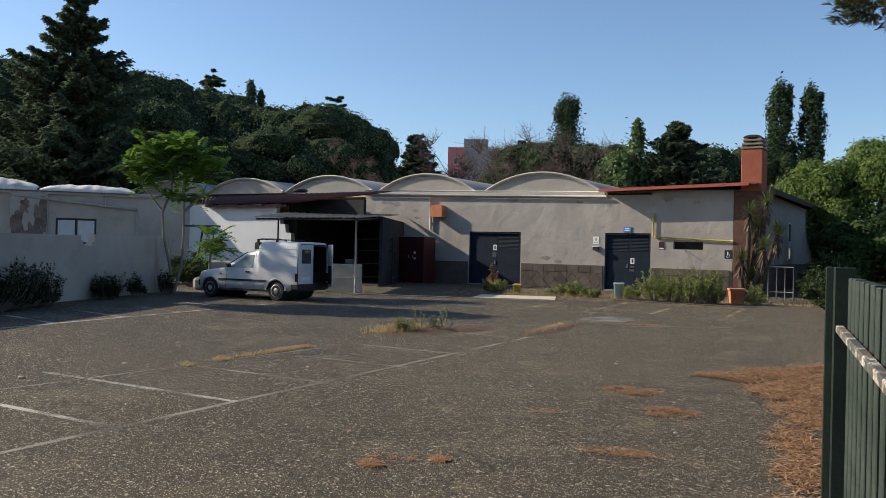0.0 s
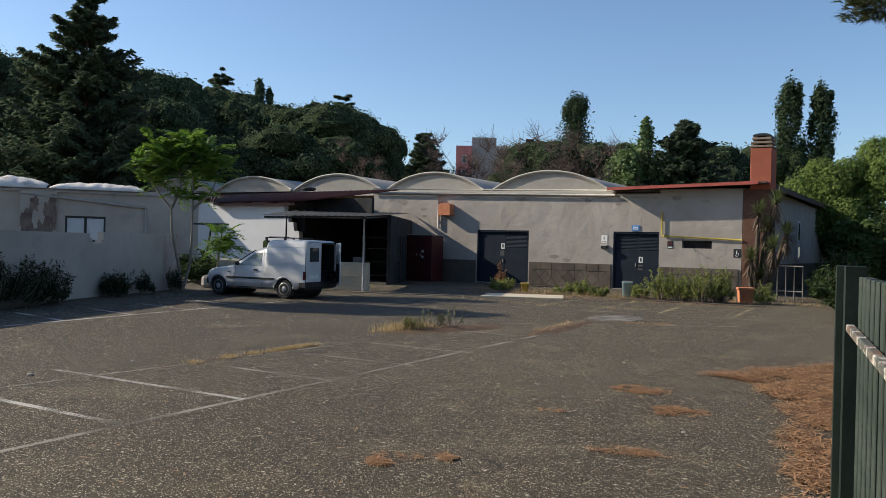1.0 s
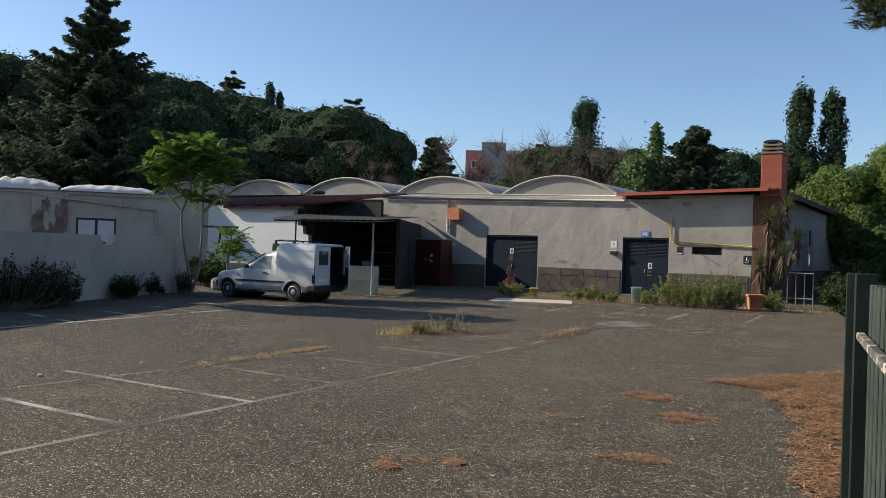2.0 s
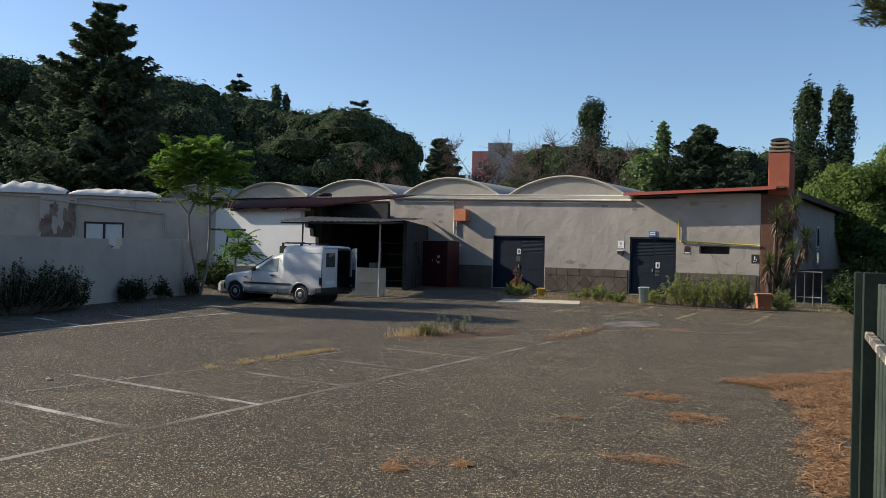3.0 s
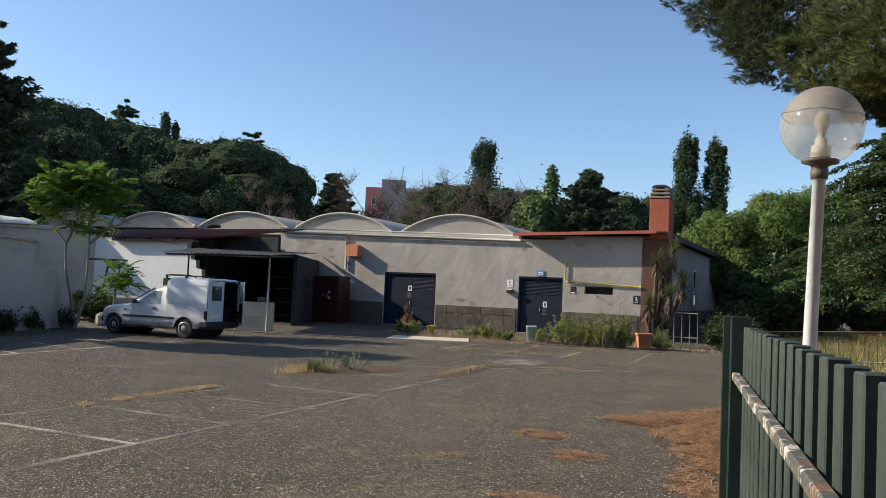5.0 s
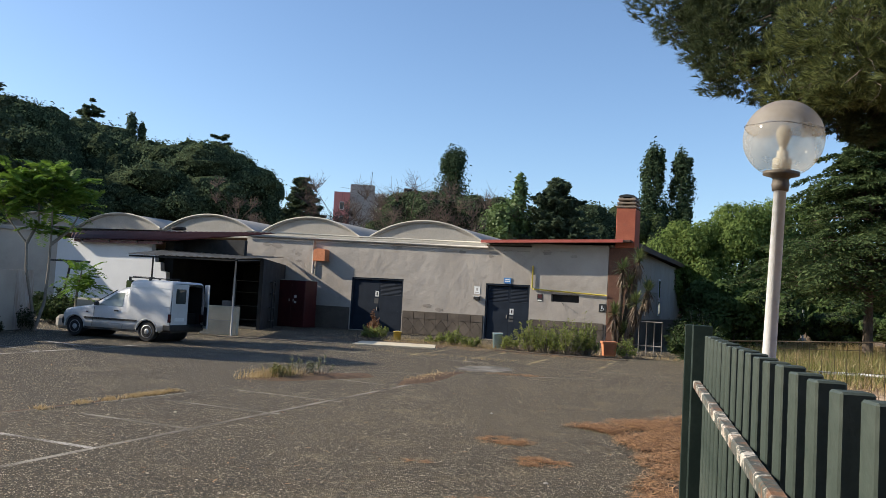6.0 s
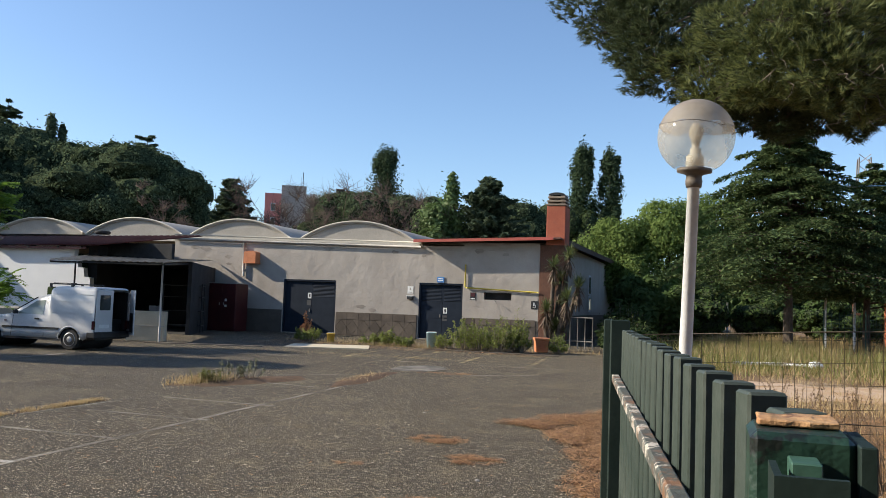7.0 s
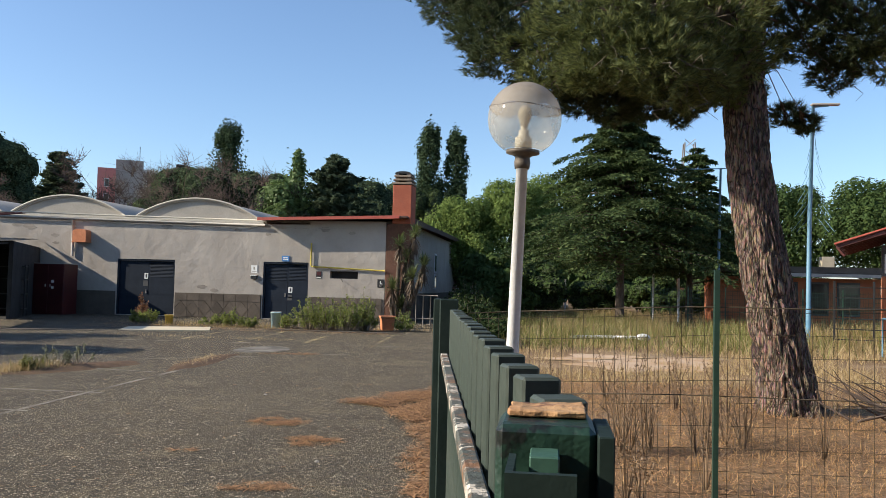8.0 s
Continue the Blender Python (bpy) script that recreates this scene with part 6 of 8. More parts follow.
# ---- doors ----
def steel_door(name, x0, x1, louvres, lab, notice_side):
    w = x1 - x0
    d = thing(name, pose(x0, YF + 0.12, 0), lab, "door", kind="structure")
    fr = bmesh.new()
    box(fr, 0.0, 0.07, -0.10, 0.06, 0, 2.53)
    box(fr, w - 0.07, w, -0.10, 0.06, 0, 2.53)
    box(fr, 0.07, w - 0.07, -0.10, 0.06, 2.45, 2.53)
    part("frame", fr, M_DOOR, d)
    for i, (a, b) in enumerate(((0.075, w * 0.53), (w * 0.53 + 0.008, w - 0.075))):
        lv = louvres[i]
        top = 1.72 if lv else 2.445
        leaf = part("leaf", bbox(a, b, -0.01, 0.035, 0.03, top, 0.004), M_DOOR, d)
        if lv:
            part("stile", bbox(a, a + 0.06, -0.01, 0.035, 1.722, 2.445), M_DOOR, leaf)
            part("stile", bbox(b - 0.06, b, -0.01, 0.035, 1.722, 2.445), M_DOOR, leaf)
            for k in range(11):
                z = 1.76 + k * 0.062
                part("louvre", bbox(a + 0.06, b - 0.06, -0.012, 0.004, -0.026, 0.026, 0, pose(0, 0, z, -28, 0, 0)), M_DOOR, leaf)
            part("backing", bbox(a + 0.06, b - 0.06, 0.03, 0.04, 1.722, 2.445), M_DARK, leaf)
        part("panel_rib", bbox(a + 0.05, b - 0.05, -0.016, -0.0105, 0.95, 1.0), M_DOOR, leaf)
        if i == 0:
            part("handle", bbox(b - 0.1, b - 0.07, -0.05, -0.011, 1.0, 1.16), M_GREYPIPE, leaf)
    nx = w * 0.53 - 0.22 if notice_side == 0 else w * 0.53 + 0.03
    nz = 1.62 if notice_side == 0 else 1.15
    nt = part("notice", bbox(nx + 0.02, nx + 0.20, -0.016, -0.0105, nz + 0.03, nz + 0.29), M_PAPER, d, "white paper notice with a dark symbol")
    part("symbol", bbox(nx + 0.08, nx + 0.15, -0.019, -0.0162, nz + 0.08, nz + 0.24), M_BLACK, nt)
    part("notice", bbox(nx - 0.02, nx + 0.2, -0.016, -0.0105, nz - 0.3, nz - 0.05), M_GREYPANEL, d)
    part("threshold", bbox(0, w, -0.12, 0.1, 0.0, 0.03), M_CONC, d)
    return d


steel_door("door_1", *D1, (False, True), "navy steel double door with a louvred leaf, shut", 0)
steel_door("door_2", *D2, (True, True), "navy steel double door with louvres, shut", 1)

# signs and small boxes on the wall
sg = thing("wall_sign", pose(-11.36, YF - 0.03, 2.56), "small blue and white sign over the door", "sign")
part("plate", bbox(-0.17, 0.17, -0.01, 0.02, 0, 0.25, 0.004), M_SIGNBLUE, sg)
for z, w in ((0.15, 0.10), (0.07, 0.12)):
    part("text_bar", bbox(-w, w, -0.014, -0.011, z, z + 0.04), M_PAPER, sg)
lb = thing("letter_box", pose(-12.76, YF, 1.76), "small dark letter box with a pale lid", "letter box")
part("case", bbox(-0.13, 0.13, -0.16, -0.002, 0, 0.14, 0.008), M_BLACK, lb)
part("lid", bbox(-0.15, 0.15, -0.18, -0.002, 0.141, 0.17), M_PAPER, lb)
cd = thing("wall_notice", pose(-12.78, YF - 0.004, 2.03), "white notice card on the wall", "notice")
part("card", bbox(-0.14, 0.14, -0.012, 0, 0, 0.33), M_PAPER, cd)
part("symbol", bbox(-0.04, 0.03, -0.016, -0.0125, 0.14, 0.26), M_GREYPIPE, cd)
part("text_bar", bbox(-0.1, 0.1, -0.016, -0.0125, 0.04, 0.07), M_GREYPIPE, cd)
wc = thing("access_sign", pose(-7.07, YF - 0.004, 1.52), "dark square sign with a pale symbol", "sign")
part("plate", bbox(-0.15, 0.15, -0.012, 0, 0, 0.35), M_BLACK, wc)
part("symbol", tube(bmesh.new(), [(0.07 * math.cos(a) - 0.01, -0.016, 0.12 + 0.07 * math.sin(a)) for a in np.linspace(-2.8, 1.2, 12)], 0.012, 5), M_PAPER, wc)
part("symbol", bbox(-0.04, 0.0, -0.02, -0.0125, 0.13, 0.28), M_PAPER, wc)
fs = thing("fire_sign", pose(-9.84, YF - 0.004, 1.84), "small red and black notice on the wall", "sign")
part("plate", bbox(-0.12, 0.12, -0.012, 0, 0, 0.32), M_BLACK, fs)
part("field", bbox(-0.10, 0.10, -0.016, -0.0125, 0.14, 0.30), M_CABINET, fs)
part("field", bbox(-0.10, 0.10, -0.016, -0.0125, 0.02, 0.07), M_PAPER, fs)
sl = thing("window_1", pose(0, YF + 0.16, 0), "narrow dark slit window in the wall", "window", kind="structure")
part("pane", bbox(SLIT[0], SLIT[1], 0.10, 0.12, SLIT[2], SLIT[3]), M_DARK, sl)
part("window_frame", bbox(SLIT[0], SLIT[1], -0.02, -0.001, SLIT[3] - 0.03, SLIT[3]), M_BLACK, sl)
bm = bmesh.new()
tube(bm, [(-8.85, YF - 0.01, 1.84), (-8.7, YF - 0.22, 1.72)], 0.012, 5)
tagged(part("wall_hook", bm, M_BLACK, None), "thin bent rod sticking out of the wall", "hook")
# side wall windows
for y, z0, z1, w in ((47.2, 2.45, 3.35, 0.55), (47.2, 1.55, 2.2, 0.55)):
    sw = thing("side_window", pose(-6.25, y, 0), "narrow white-framed window in the side wall", "window", kind="structure")
    part("window_frame", bbox(-0.01, 0.03, -w / 2 - 0.1, w / 2 + 0.1, z0 - 0.1, z1 + 0.1), M_PAPER, sw)
    part("pane", bbox(0.031, 0.036, -w / 2, w / 2, z0, z1), M_GLASSDARK, sw)
sd = thing("side_door", pose(-6.25, 58.6, 0), "dark narrow door in the side wall", "door", kind="structure")
part("leaf", bbox(0.005, 0.04, -0.6, 0.6, 0.6, 3.2), M_DOOR, sd)
part("frame", bbox(-0.005, 0.03, -0.72, 0.72, 0.5, 3.32), M_PAPER, sd)
pe = bmesh.new()
box(pe, -6.25, -6.22, 37.3, 62.6, 0, 1.25)
part("backing", pe, M_PLINTH, pl)

# wing: window, stains, pipes and lumpy white roofing
ww = thing("window_2", wing_m(0), "two-pane dark-framed window with pale curtains", "window", kind="structure")
bm = bmesh.new()
for s0, s1, z0, z1 in ((WS0, WS1, WZ1 - 0.1, WZ1), (WS0, WS1, WZ0, WZ0 + 0.08), (WS0, WS0 + 0.09, WZ0, WZ1), (WS1 - 0.09, WS1, WZ0, WZ1), ((WS0 + WS1) / 2 - 0.06, (WS0 + WS1) / 2 + 0.06, WZ0, WZ1)):
    box(bm, -s1, -s0, 0.02, 0.08, z0, z1)
part("window_frame", bm, M_BLACK, ww)
for s0, s1 in ((WS0 + 0.09, (WS0 + WS1) / 2 - 0.06), ((WS0 + WS1) / 2 + 0.06, WS1 - 0.09)):
    part("pane", bbox(-s1, -s0, 0.05, 0.06, WZ0 + 0.08, WZ1 - 0.1), mat("window_pale", (0.55, 0.57, 0.58), (0.62, 0.63, 0.63), 2, 0.15, 0, 30, 0.03, spec=0.6), ww)
st_ = thing("wall_pier", wing_m(7.3), "shallow plastered pier with damp stains and fallen plaster", "pier", kind="structure")
part("pier", bbox(-0.75, 0.85, -0.12, -0.003, 0, 3.9, 0.01), M_WHITEWALL, st_)
for cx, cz, rx, rz in ((0.55, 2.75, 0.34, 0.95), (0.30, 1.9, 0.45, 0.60), (-0.15, 3.25, 0.28, 0.40), (-0.45, 2.35, 0.30, 0.85), (-0.05, 1.7, 0.30, 0.45), (0.70, 3.45, 0.20, 0.30)):
    out = []
    for a in np.linspace(0, math.tau, 44)[:-1]:
        q = Vector((math.cos(a) * 1.6 + cx * 3, math.sin(a) * 1.6, cz))
        k = 0.85 + 0.45 * noise.noise(q) + 0.28 * noise.noise(q * 2.7)
        out.append((min(0.84, max(-0.74, cx + rx * k * math.cos(a))), max(0.02, cz + rz * k * math.sin(a))))
    bm = bmesh.new()
    profile_y(bm, out, -0.124 - 0.002 * (cx > 0) - 0.001 * (cz > 2), -0.118)
    part("damp_patch", bm, M_STAINED, st_, "dark brown damp patch with a ragged edge")
gt = thing("sloping_gutter", wing_m(0, 0.06), "grey sloping gutter pipe on the wing wall", "pipe")
part("tube", tube(bmesh.new(), [(-8.0, -0.05, 3.72), (-6.0, -0.05, 3.55), (-2.5, -0.05, 3.22)], 0.06, 8), M_GREYPIPE, gt)
part("downpipe", tube(bmesh.new(), [(-2.5, -0.05, 3.22), (-2.46, -0.05, 3.1), (-2.46, -0.05, 0.05)], 0.05, 8), M_GREYPIPE, gt)
part("fascia", bbox(-18.3, 0, -0.07, 0.02, 3.82, 3.92), M_GREYPIPE, gt)
part("downpipe", tube(bmesh.new(), [(-3.9, -0.05, 3.85), (-3.9, -0.05, 3.4)], 0.05, 8), M_GREYPIPE, gt)


def lumpy(s0, s1, zc, r, seed):
    """Lumpy white roof covering along the wing's eave."""
    bm = bmesh.new()
    n, k = 60, 14
    rows = []
    for i in range(n + 1):
        s = s0 + (s1 - s0) * i / n
        end = min(1.0, 5 * min(i / n, 1 - i / n) + 0.15)
        row = []
        for j in range(k + 1):
            a = math.pi * j / k
            q = Vector((s * 2.2, math.cos(a) * 1.5, seed))
            rr = r * math.sqrt(end) * (1 + 0.28 * noise.noise(q) + 0.1 * abs(math.sin(s * 4.2)))
            row.append(bm.verts.new((-s, 0.75 - 1.0 * math.cos(a), zc + rr * math.sin(a))))
        rows.append(row)
    for a, b in zip(rows, rows[1:]):
        for j in range(k):
            bm.faces.new((a[j], a[j + 1], b[j + 1], b[j])).smooth = True
    bmesh.ops.recalc_face_normals(bm, faces=bm.faces[:])
    t = thing("roof_covering", wing_m(0), "lumpy white sheeting over the wing's roof edge", "roof covering", "lumpy white roof coverings")
    part("sheeting", bm, mat("white_sheeting", (0.64, 0.59, 0.54), (0.74, 0.69, 0.63), 1.5, 0.8, 0.3, 20, 0.08, stain=(0.42, 0.37, 0.31), stain_scale=2.0), t)


lumpy(6.9, 12.5, 3.98, 0.48, 1.0)
lumpy(2.6, 6.8, 3.98, 0.33, 4.0)


# ---- small yard things by the tree and the van ----
tp = thing("clothes_post", pose(-26.6, 25.8, 0, 0, 0, 25), "dark steel T-shaped clothes-line post", "post")
part("upright", tube(bmesh.new(), [(-0.25, 0, 0), (0.1, 0, 2.35)], 0.045, 8), M_BLACK, tp)
part("crossbar", bbox(-0.75, 0.85, -0.04, 0.04, 2.35, 2.43), M_BLACK, tp)
cb = thing("concrete_block", pose(-23.6, 24.2, 0, 0, 0, 20), "rough pale masonry block beside the van", "block")
part("block", bbox(-0.55, 0.55, -0.3, 0.3, 0.0, 1.0, 0.06), M_CONC, cb)
cb = thing("stone", pose(-22.2, 22.0, 0, 0, 0, 35), "pale rough stone on the ground", "stone")
part("block", bbox(-0.5, 0.5, -0.3, 0.3, 0.0, 0.45, 0.1), M_CONC, cb)
hy = thing("standpipe", pose(-22.6, 25.0, 0), "green standpipe on a pale post", "standpipe")
part("upright", bbox(-0.05, 0.05, -0.05, 0.05, 0, 1.3), M_CONC, hy)
part("head", bbox(-0.16, 0.16, -0.1, 0.1, 1.25, 1.75, 0.05), M_SHRUB, hy)


# ---- things before the front wall ----
def bucket(x, y, h, r, material, lab):
    b = thing("bucket", pose(x, y, 0.0), lab, "bucket")
    bm = bmesh.new()
    lathe(bm, [(0.0, 0.0), (r * 0.8, 0.0), (r, h), (r * 1.06, h), (r * 1.06, h - 0.02), (r * 0.96, h - 0.01), (r * 0.78, 0.02), (0.0, 0.02)], 20)
    part("pail", bm, material, b)
    bm = bmesh.new()
    tube(bm, [(r * math.cos(a), 0.05, h + 0.5 * r * math.sin(a) * 0.3) for a in np.linspace(0, math.pi, 10)], 0.008, 5)
    part("handle", bm, M_GREYPIPE, b)


bucket(-9.6, 29.7, 0.56, 0.19, mat("pale_blue_plastic", (0.42, 0.60, 0.64), (0.52, 0.68, 0.70), 4, 0.5, 0.1, 30, 0.06), "pale blue plastic bucket before the door")
bucket(-13.75, 29.9, 0.34, 0.16, mat("yellow_plastic", (0.68, 0.46, 0.08), (0.75, 0.55, 0.12), 4, 0.5, 0.1, 30, 0.06), "yellow plastic bucket before the wall")
tagged(part("white_panel", poly(bmesh.new(), [(-13.35, 25.5), (-10.75, 26.5), (-11.5, 28.4), (-14.0, 27.4)], 0.0, 0.03), mat("white_board", (0.58, 0.49, 0.34), (0.66, 0.57, 0.42), 2, 0.7, 0.1, 30, 0.06), None), "flat off-white panel lying on the asphalt", "panel")
bm = bmesh.new()
pts = [(-6.73 + (0.62 + 0.12 * noise.noise(Vector((math.cos(a) * 2, math.sin(a) * 2, 0)))) * math.cos(a), 20.2 + (1.05 + 0.2 * noise.noise(Vector((math.cos(a) * 2, math.sin(a) * 2, 5)))) * math.sin(a)) for a in np.linspace(0, math.tau, 40)[:-1]]
poly(bm, pts, 0.0, 0.006)
tagged(part("concrete_patch", bm, mat("dusty_concrete", (0.17, 0.15, 0.125), (0.27, 0.245, 0.20), 2.5, 0.95, 0.5, 30, 0.2, stain=(0.09, 0.078, 0.064), stain_scale=2.2, stain_at=(0.48, 0.58)), None), "pale concrete patch round a manhole in the asphalt", "patch", kind="structure")
po = thing("flower_pot", pose(-5.62, 30.3, 0, 0, 0, 20), "square terracotta planter before the corner", "planter")
bm = bmesh.new()
box(bm, -0.25, 0.25, -0.23, 0.23, 0, 0.50, 0.02)
for v in bm.verts:
    k = 0.84 + 0.16 * v.co.z / 0.50
    v.co.x *= k
    v.co.y *= k
part("body", bm, M_TERRA, po)
part("rim", bbox(-0.275, 0.275, -0.255, 0.255, 0.44, 0.52, 0.01), M_TERRA, po)
tagged(part("kerb", bbox(-9.3, -4.6, 28.15, 28.27, 0.0, 0.04, 0.01), M_PLINTH, None), "low dark kerb of the planting strip", "kerb", kind="structure")

M_GREYMID = mat("dull_metal", (0.09, 0.085, 0.08), (0.14, 0.13, 0.125), 3.0, 0.6, 0.1, 40, 0.08)
# white metal trestle gate beside the planter
tr = thing("metal_rack", pose(-5.0, 34.2, 0), "pale metal rack leaning by the side passage", "rack")
for x in (-0.5, -0.2, 0.1, 0.4, 0.7):
    part("bar", tube(bmesh.new(), [(x, 0, 0.0), (x, 0, 1.25)], 0.025, 6), M_GREYMID, tr)
part("rail", tube(bmesh.new(), [(-0.5, 0, 1.25), (0.7, 0, 1.25)], 0.025, 6), M_GREYMID, tr)
part("rail", tube(bmesh.new(), [(-0.5, 0, 0.3), (0.7, 0, 0.3)], 0.025, 6), M_GREYMID, tr)


# ---- young tree of heaven by the low wall ----
M_AIL = leafmat("fresh_leaf_green", (0.085, 0.165, 0.022), (0.17, 0.27, 0.045), 0.45)


def pinnate(rng, base, d, length, pairs, lw):
    """Leaflets of one feathery leaf that arches from base along d."""
    out = []
    d = Vector(d).normalized()
    side = d.cross(Vector((0, 0, 1)))
    side = side.normalized() if side.length > 1e-3 else Vector((1, 0, 0))
    for i in range(pairs):
        f = (i + 1) / (pairs + 0.5)
        p = base + d * length * f + Vector((0, 0, -0.30 * length * f * f))
        sz = lw * (0.55 + 0.9 * math.sin(math.pi * min(1, f * 0.85 + 0.12)))
        for sg in (-1, 1):
            q = p + side * sg * sz * 1.05 + Vector((0, 0, -0.32 * sz + rng.normal() * 0.02)) + d * 0.22 * sz
            w = d * sz * 0.24 + Vector((0, 0, rng.normal() * 0.012))
            m = p.lerp(q, 0.45)
            out.append([tuple(p), tuple(m + w), tuple(q), tuple(m - w)])
    return out


def feather_tree(x, y, stems, heads, n_leaf, seed, label, leaf_len=0.75, pairs=8, lw=0.20):
    rng = np.random.default_rng(seed)
    t = thing("feather_leaf_tree", pose(x, y, 0), label, "tree")
    for s in stems:
        part("stem", tube(bmesh.new(), s, [0.055 - 0.035 * k / (len(s) - 1) for k in range(len(s))], 8), M_TWIGPALE, t)
    out = []
    rach = bmesh.new()
    for hx, hy, hz in heads:
        for _ in range(n_leaf):
            a = rng.random() * math.tau
            el = rng.uniform(-0.35, 1.05)
            d = (math.cos(a) * math.cos(el), math.sin(a) * math.cos(el), math.sin(el))
            b = Vector((hx + rng.normal() * 0.16, hy + rng.normal() * 0.16, hz + rng.normal() * 0.14))
            L = leaf_len * rng.uniform(0.7, 1.2)
            out += pinnate(rng, b, d, L, pairs, lw * rng.uniform(0.8, 1.15))
            e = b + Vector(d) * L
            tube(rach, [b, b + Vector(d) * L * 0.5 + Vector((0, 0, -0.075 * L)), e + Vector((0, 0, -0.30 * L))], [0.008, 0.006, 0.003], 3, False)
    part("leaf_stalk", rach, M_AIL, t)["kind"] = "stuff"
    quads("crown", out, M_AIL, t)


M_TWIGPALE = mat("grey_young_bark", (0.20, 0.17, 0.13), (0.28, 0.24, 0.19), 4.0, 0.9, 0.3, 30, 0.15)
feather_tree(-21.57, 19.78, [[(0.05, 0, 0), (0.0, -0.1, 0.8), (-0.25, -0.2, 1.9), (-0.32, -0.2, 2.7), (-0.9, -0.5, 3.5), (-1.0, -0.7, 4.2)], [(0.08, 0, 0), (0.3, 0.1, 0.9), (0.25, 0.2, 2.0), (0.25, 0.2, 3.2), (0.15, 0.2, 4.5)], [(0.25, 0.2, 2.7), (0.7, 0.5, 3.2), (0.9, 0.8, 4.0)], [(-0.32, -0.2, 2.7), (-0.1, 0.0, 3.4), (-0.3, 0.1, 4.3)]],
             [(-1.05, -0.85, 4.1), (-0.65, -0.5, 4.75), (-0.3, 0.1, 5.0), (0.15, 0.2, 5.0), (0.55, 0.5, 4.6), (0.9, 0.85, 4.05), (0.0, 0.0, 4.3), (-0.6, -0.3, 4.2), (0.4, 0.4, 3.9), (0.1, 0.0, 3.2), (-0.1, -0.1, 4.6), (-0.9, -0.5, 3.75), (0.3, 0.6, 4.3), (-0.3, -0.7, 4.3)], 15, 91, "young feather-leaved tree with two thin stems", 0.85, 10, 0.17)
feather_tree(-22.6, 22.4, [[(0, 0, 0), (0.05, 0, 1.2), (0.2, 0, 2.0)]], [(0.2, 0, 1.8), (0.1, 0, 1.3), (0.3, 0.1, 2.0), (-0.3, 0.1, 1.5), (0.5, 0.2, 1.5)], 12, 92, "small feather-leaved sapling behind the low wall", 0.7, 10, 0.12)


# ---- shrubs, weeds and planting ----
def bush(name, x, y, h, w, material, label, seed, leaf=0.06, n=1500, cat="shrub", ragged=0.0, group=""):
    """A leafy bush: thin stems with leaves set along them."""
    rng = np.random.default_rng(seed)
    t = thing(name, pose(x, y, 0), label, cat, group)
    bm = bmesh.new()
    pts = []
    ns = max(6, int(n / 40))
    for i in range(ns):
        a, r = rng.random() * math.tau, math.sqrt(rng.random()) * w / 2
        top = Vector((r * math.cos(a), r * math.sin(a), h * rng.uniform(0.55 - 0.25 * ragged, 1.0 + 0.12 * ragged) * (1 - 0.35 * (2 * r / w) ** 2)))
        if ragged:
            top += Vector((rng.normal(), rng.normal(), 0)) * 0.14 * w * ragged
        b = Vector((top.x * 0.35, top.y * 0.35, 0))
        mid = b.lerp(top, 0.5) + Vector((top.x * 0.12, top.y * 0.12, 0))
        tube(bm, [b, mid, top], [0.012, 0.009, 0.004], 4, False)
        for _ in range(40):
            f = rng.uniform(0.42, 1.0)
            p = b.lerp(mid, f * 2) if f < 0.5 else mid.lerp(top, f * 2 - 1)
            pts.append((p.x + rng.normal() * leaf * 0.9, p.y + rng.normal() * leaf * 0.9, max(0.02, p.z + rng.normal() * leaf * 0.6)))
    part("stem", bm, M_TWIGPALE, t)["kind"] = "stuff"
    quads("leaves", leaf_quads(rng, pts, leaf, up=0.3, long=2.0), material, t)["kind"] = "stuff"
    return t


M_SHRUBDARK = leafmat("dusky_shrub_green", (0.016, 0.024, 0.012), (0.042, 0.056, 0.026), 0.2, 0.9, 0.02)
M_GREYWEED = leafmat("grey_green_weed", (0.13, 0.14, 0.08), (0.24, 0.24, 0.14), 0.3)
M_EUPH = leafmat("yellow_green_leaf", (0.14, 0.18, 0.045), (0.29, 0.31, 0.10), 0.45, 0.7, 0.1)
M_REDWEED = leafmat("reddish_weed", (0.20, 0.09, 0.05), (0.28, 0.15, 0.07), 0.3)
for i, (x, y, h, w) in enumerate(((-8.2, 29.2, 1.1, 1.1), (-7.5, 29.0, 1.15, 1.1), (-6.75, 28.9, 1.25, 1.1), (-6.2, 29.3, 1.5, 0.8))):
    bush("garden_shrub", x, y, h, w, M_EUPH, "yellow-green leafy shrub in the planting strip", 200 + i, 0.042, 2300, ragged=0.9, group="shrubs before the wall")
for i, (x, y, h, w, m) in enumerate(((-14.6, 29.8, 0.6, 0.7, M_EUPH), (-15.35, 30.4, 0.5, 0.4, M_EUPH), (-14.95, 30.2, 1.05, 0.45, M_REDWEED), (-12.0, 29.8, 0.45, 0.8, M_EUPH), (-11.2, 29.5, 0.6, 0.6, M_EUPH), (-10.5, 29.4, 0.4, 0.7, M_EUPH), (-9.0, 29.4, 0.55, 0.6, M_EUPH), (-4.9, 29.8, 0.75, 0.8, M_EUPH))):
    bush("weed_clump", x, y, h, w, m, "weeds growing along the wall" if m is M_EUPH else "tall reddish weed before the door", 220 + i, 0.045, 800, "weeds", 1.0)
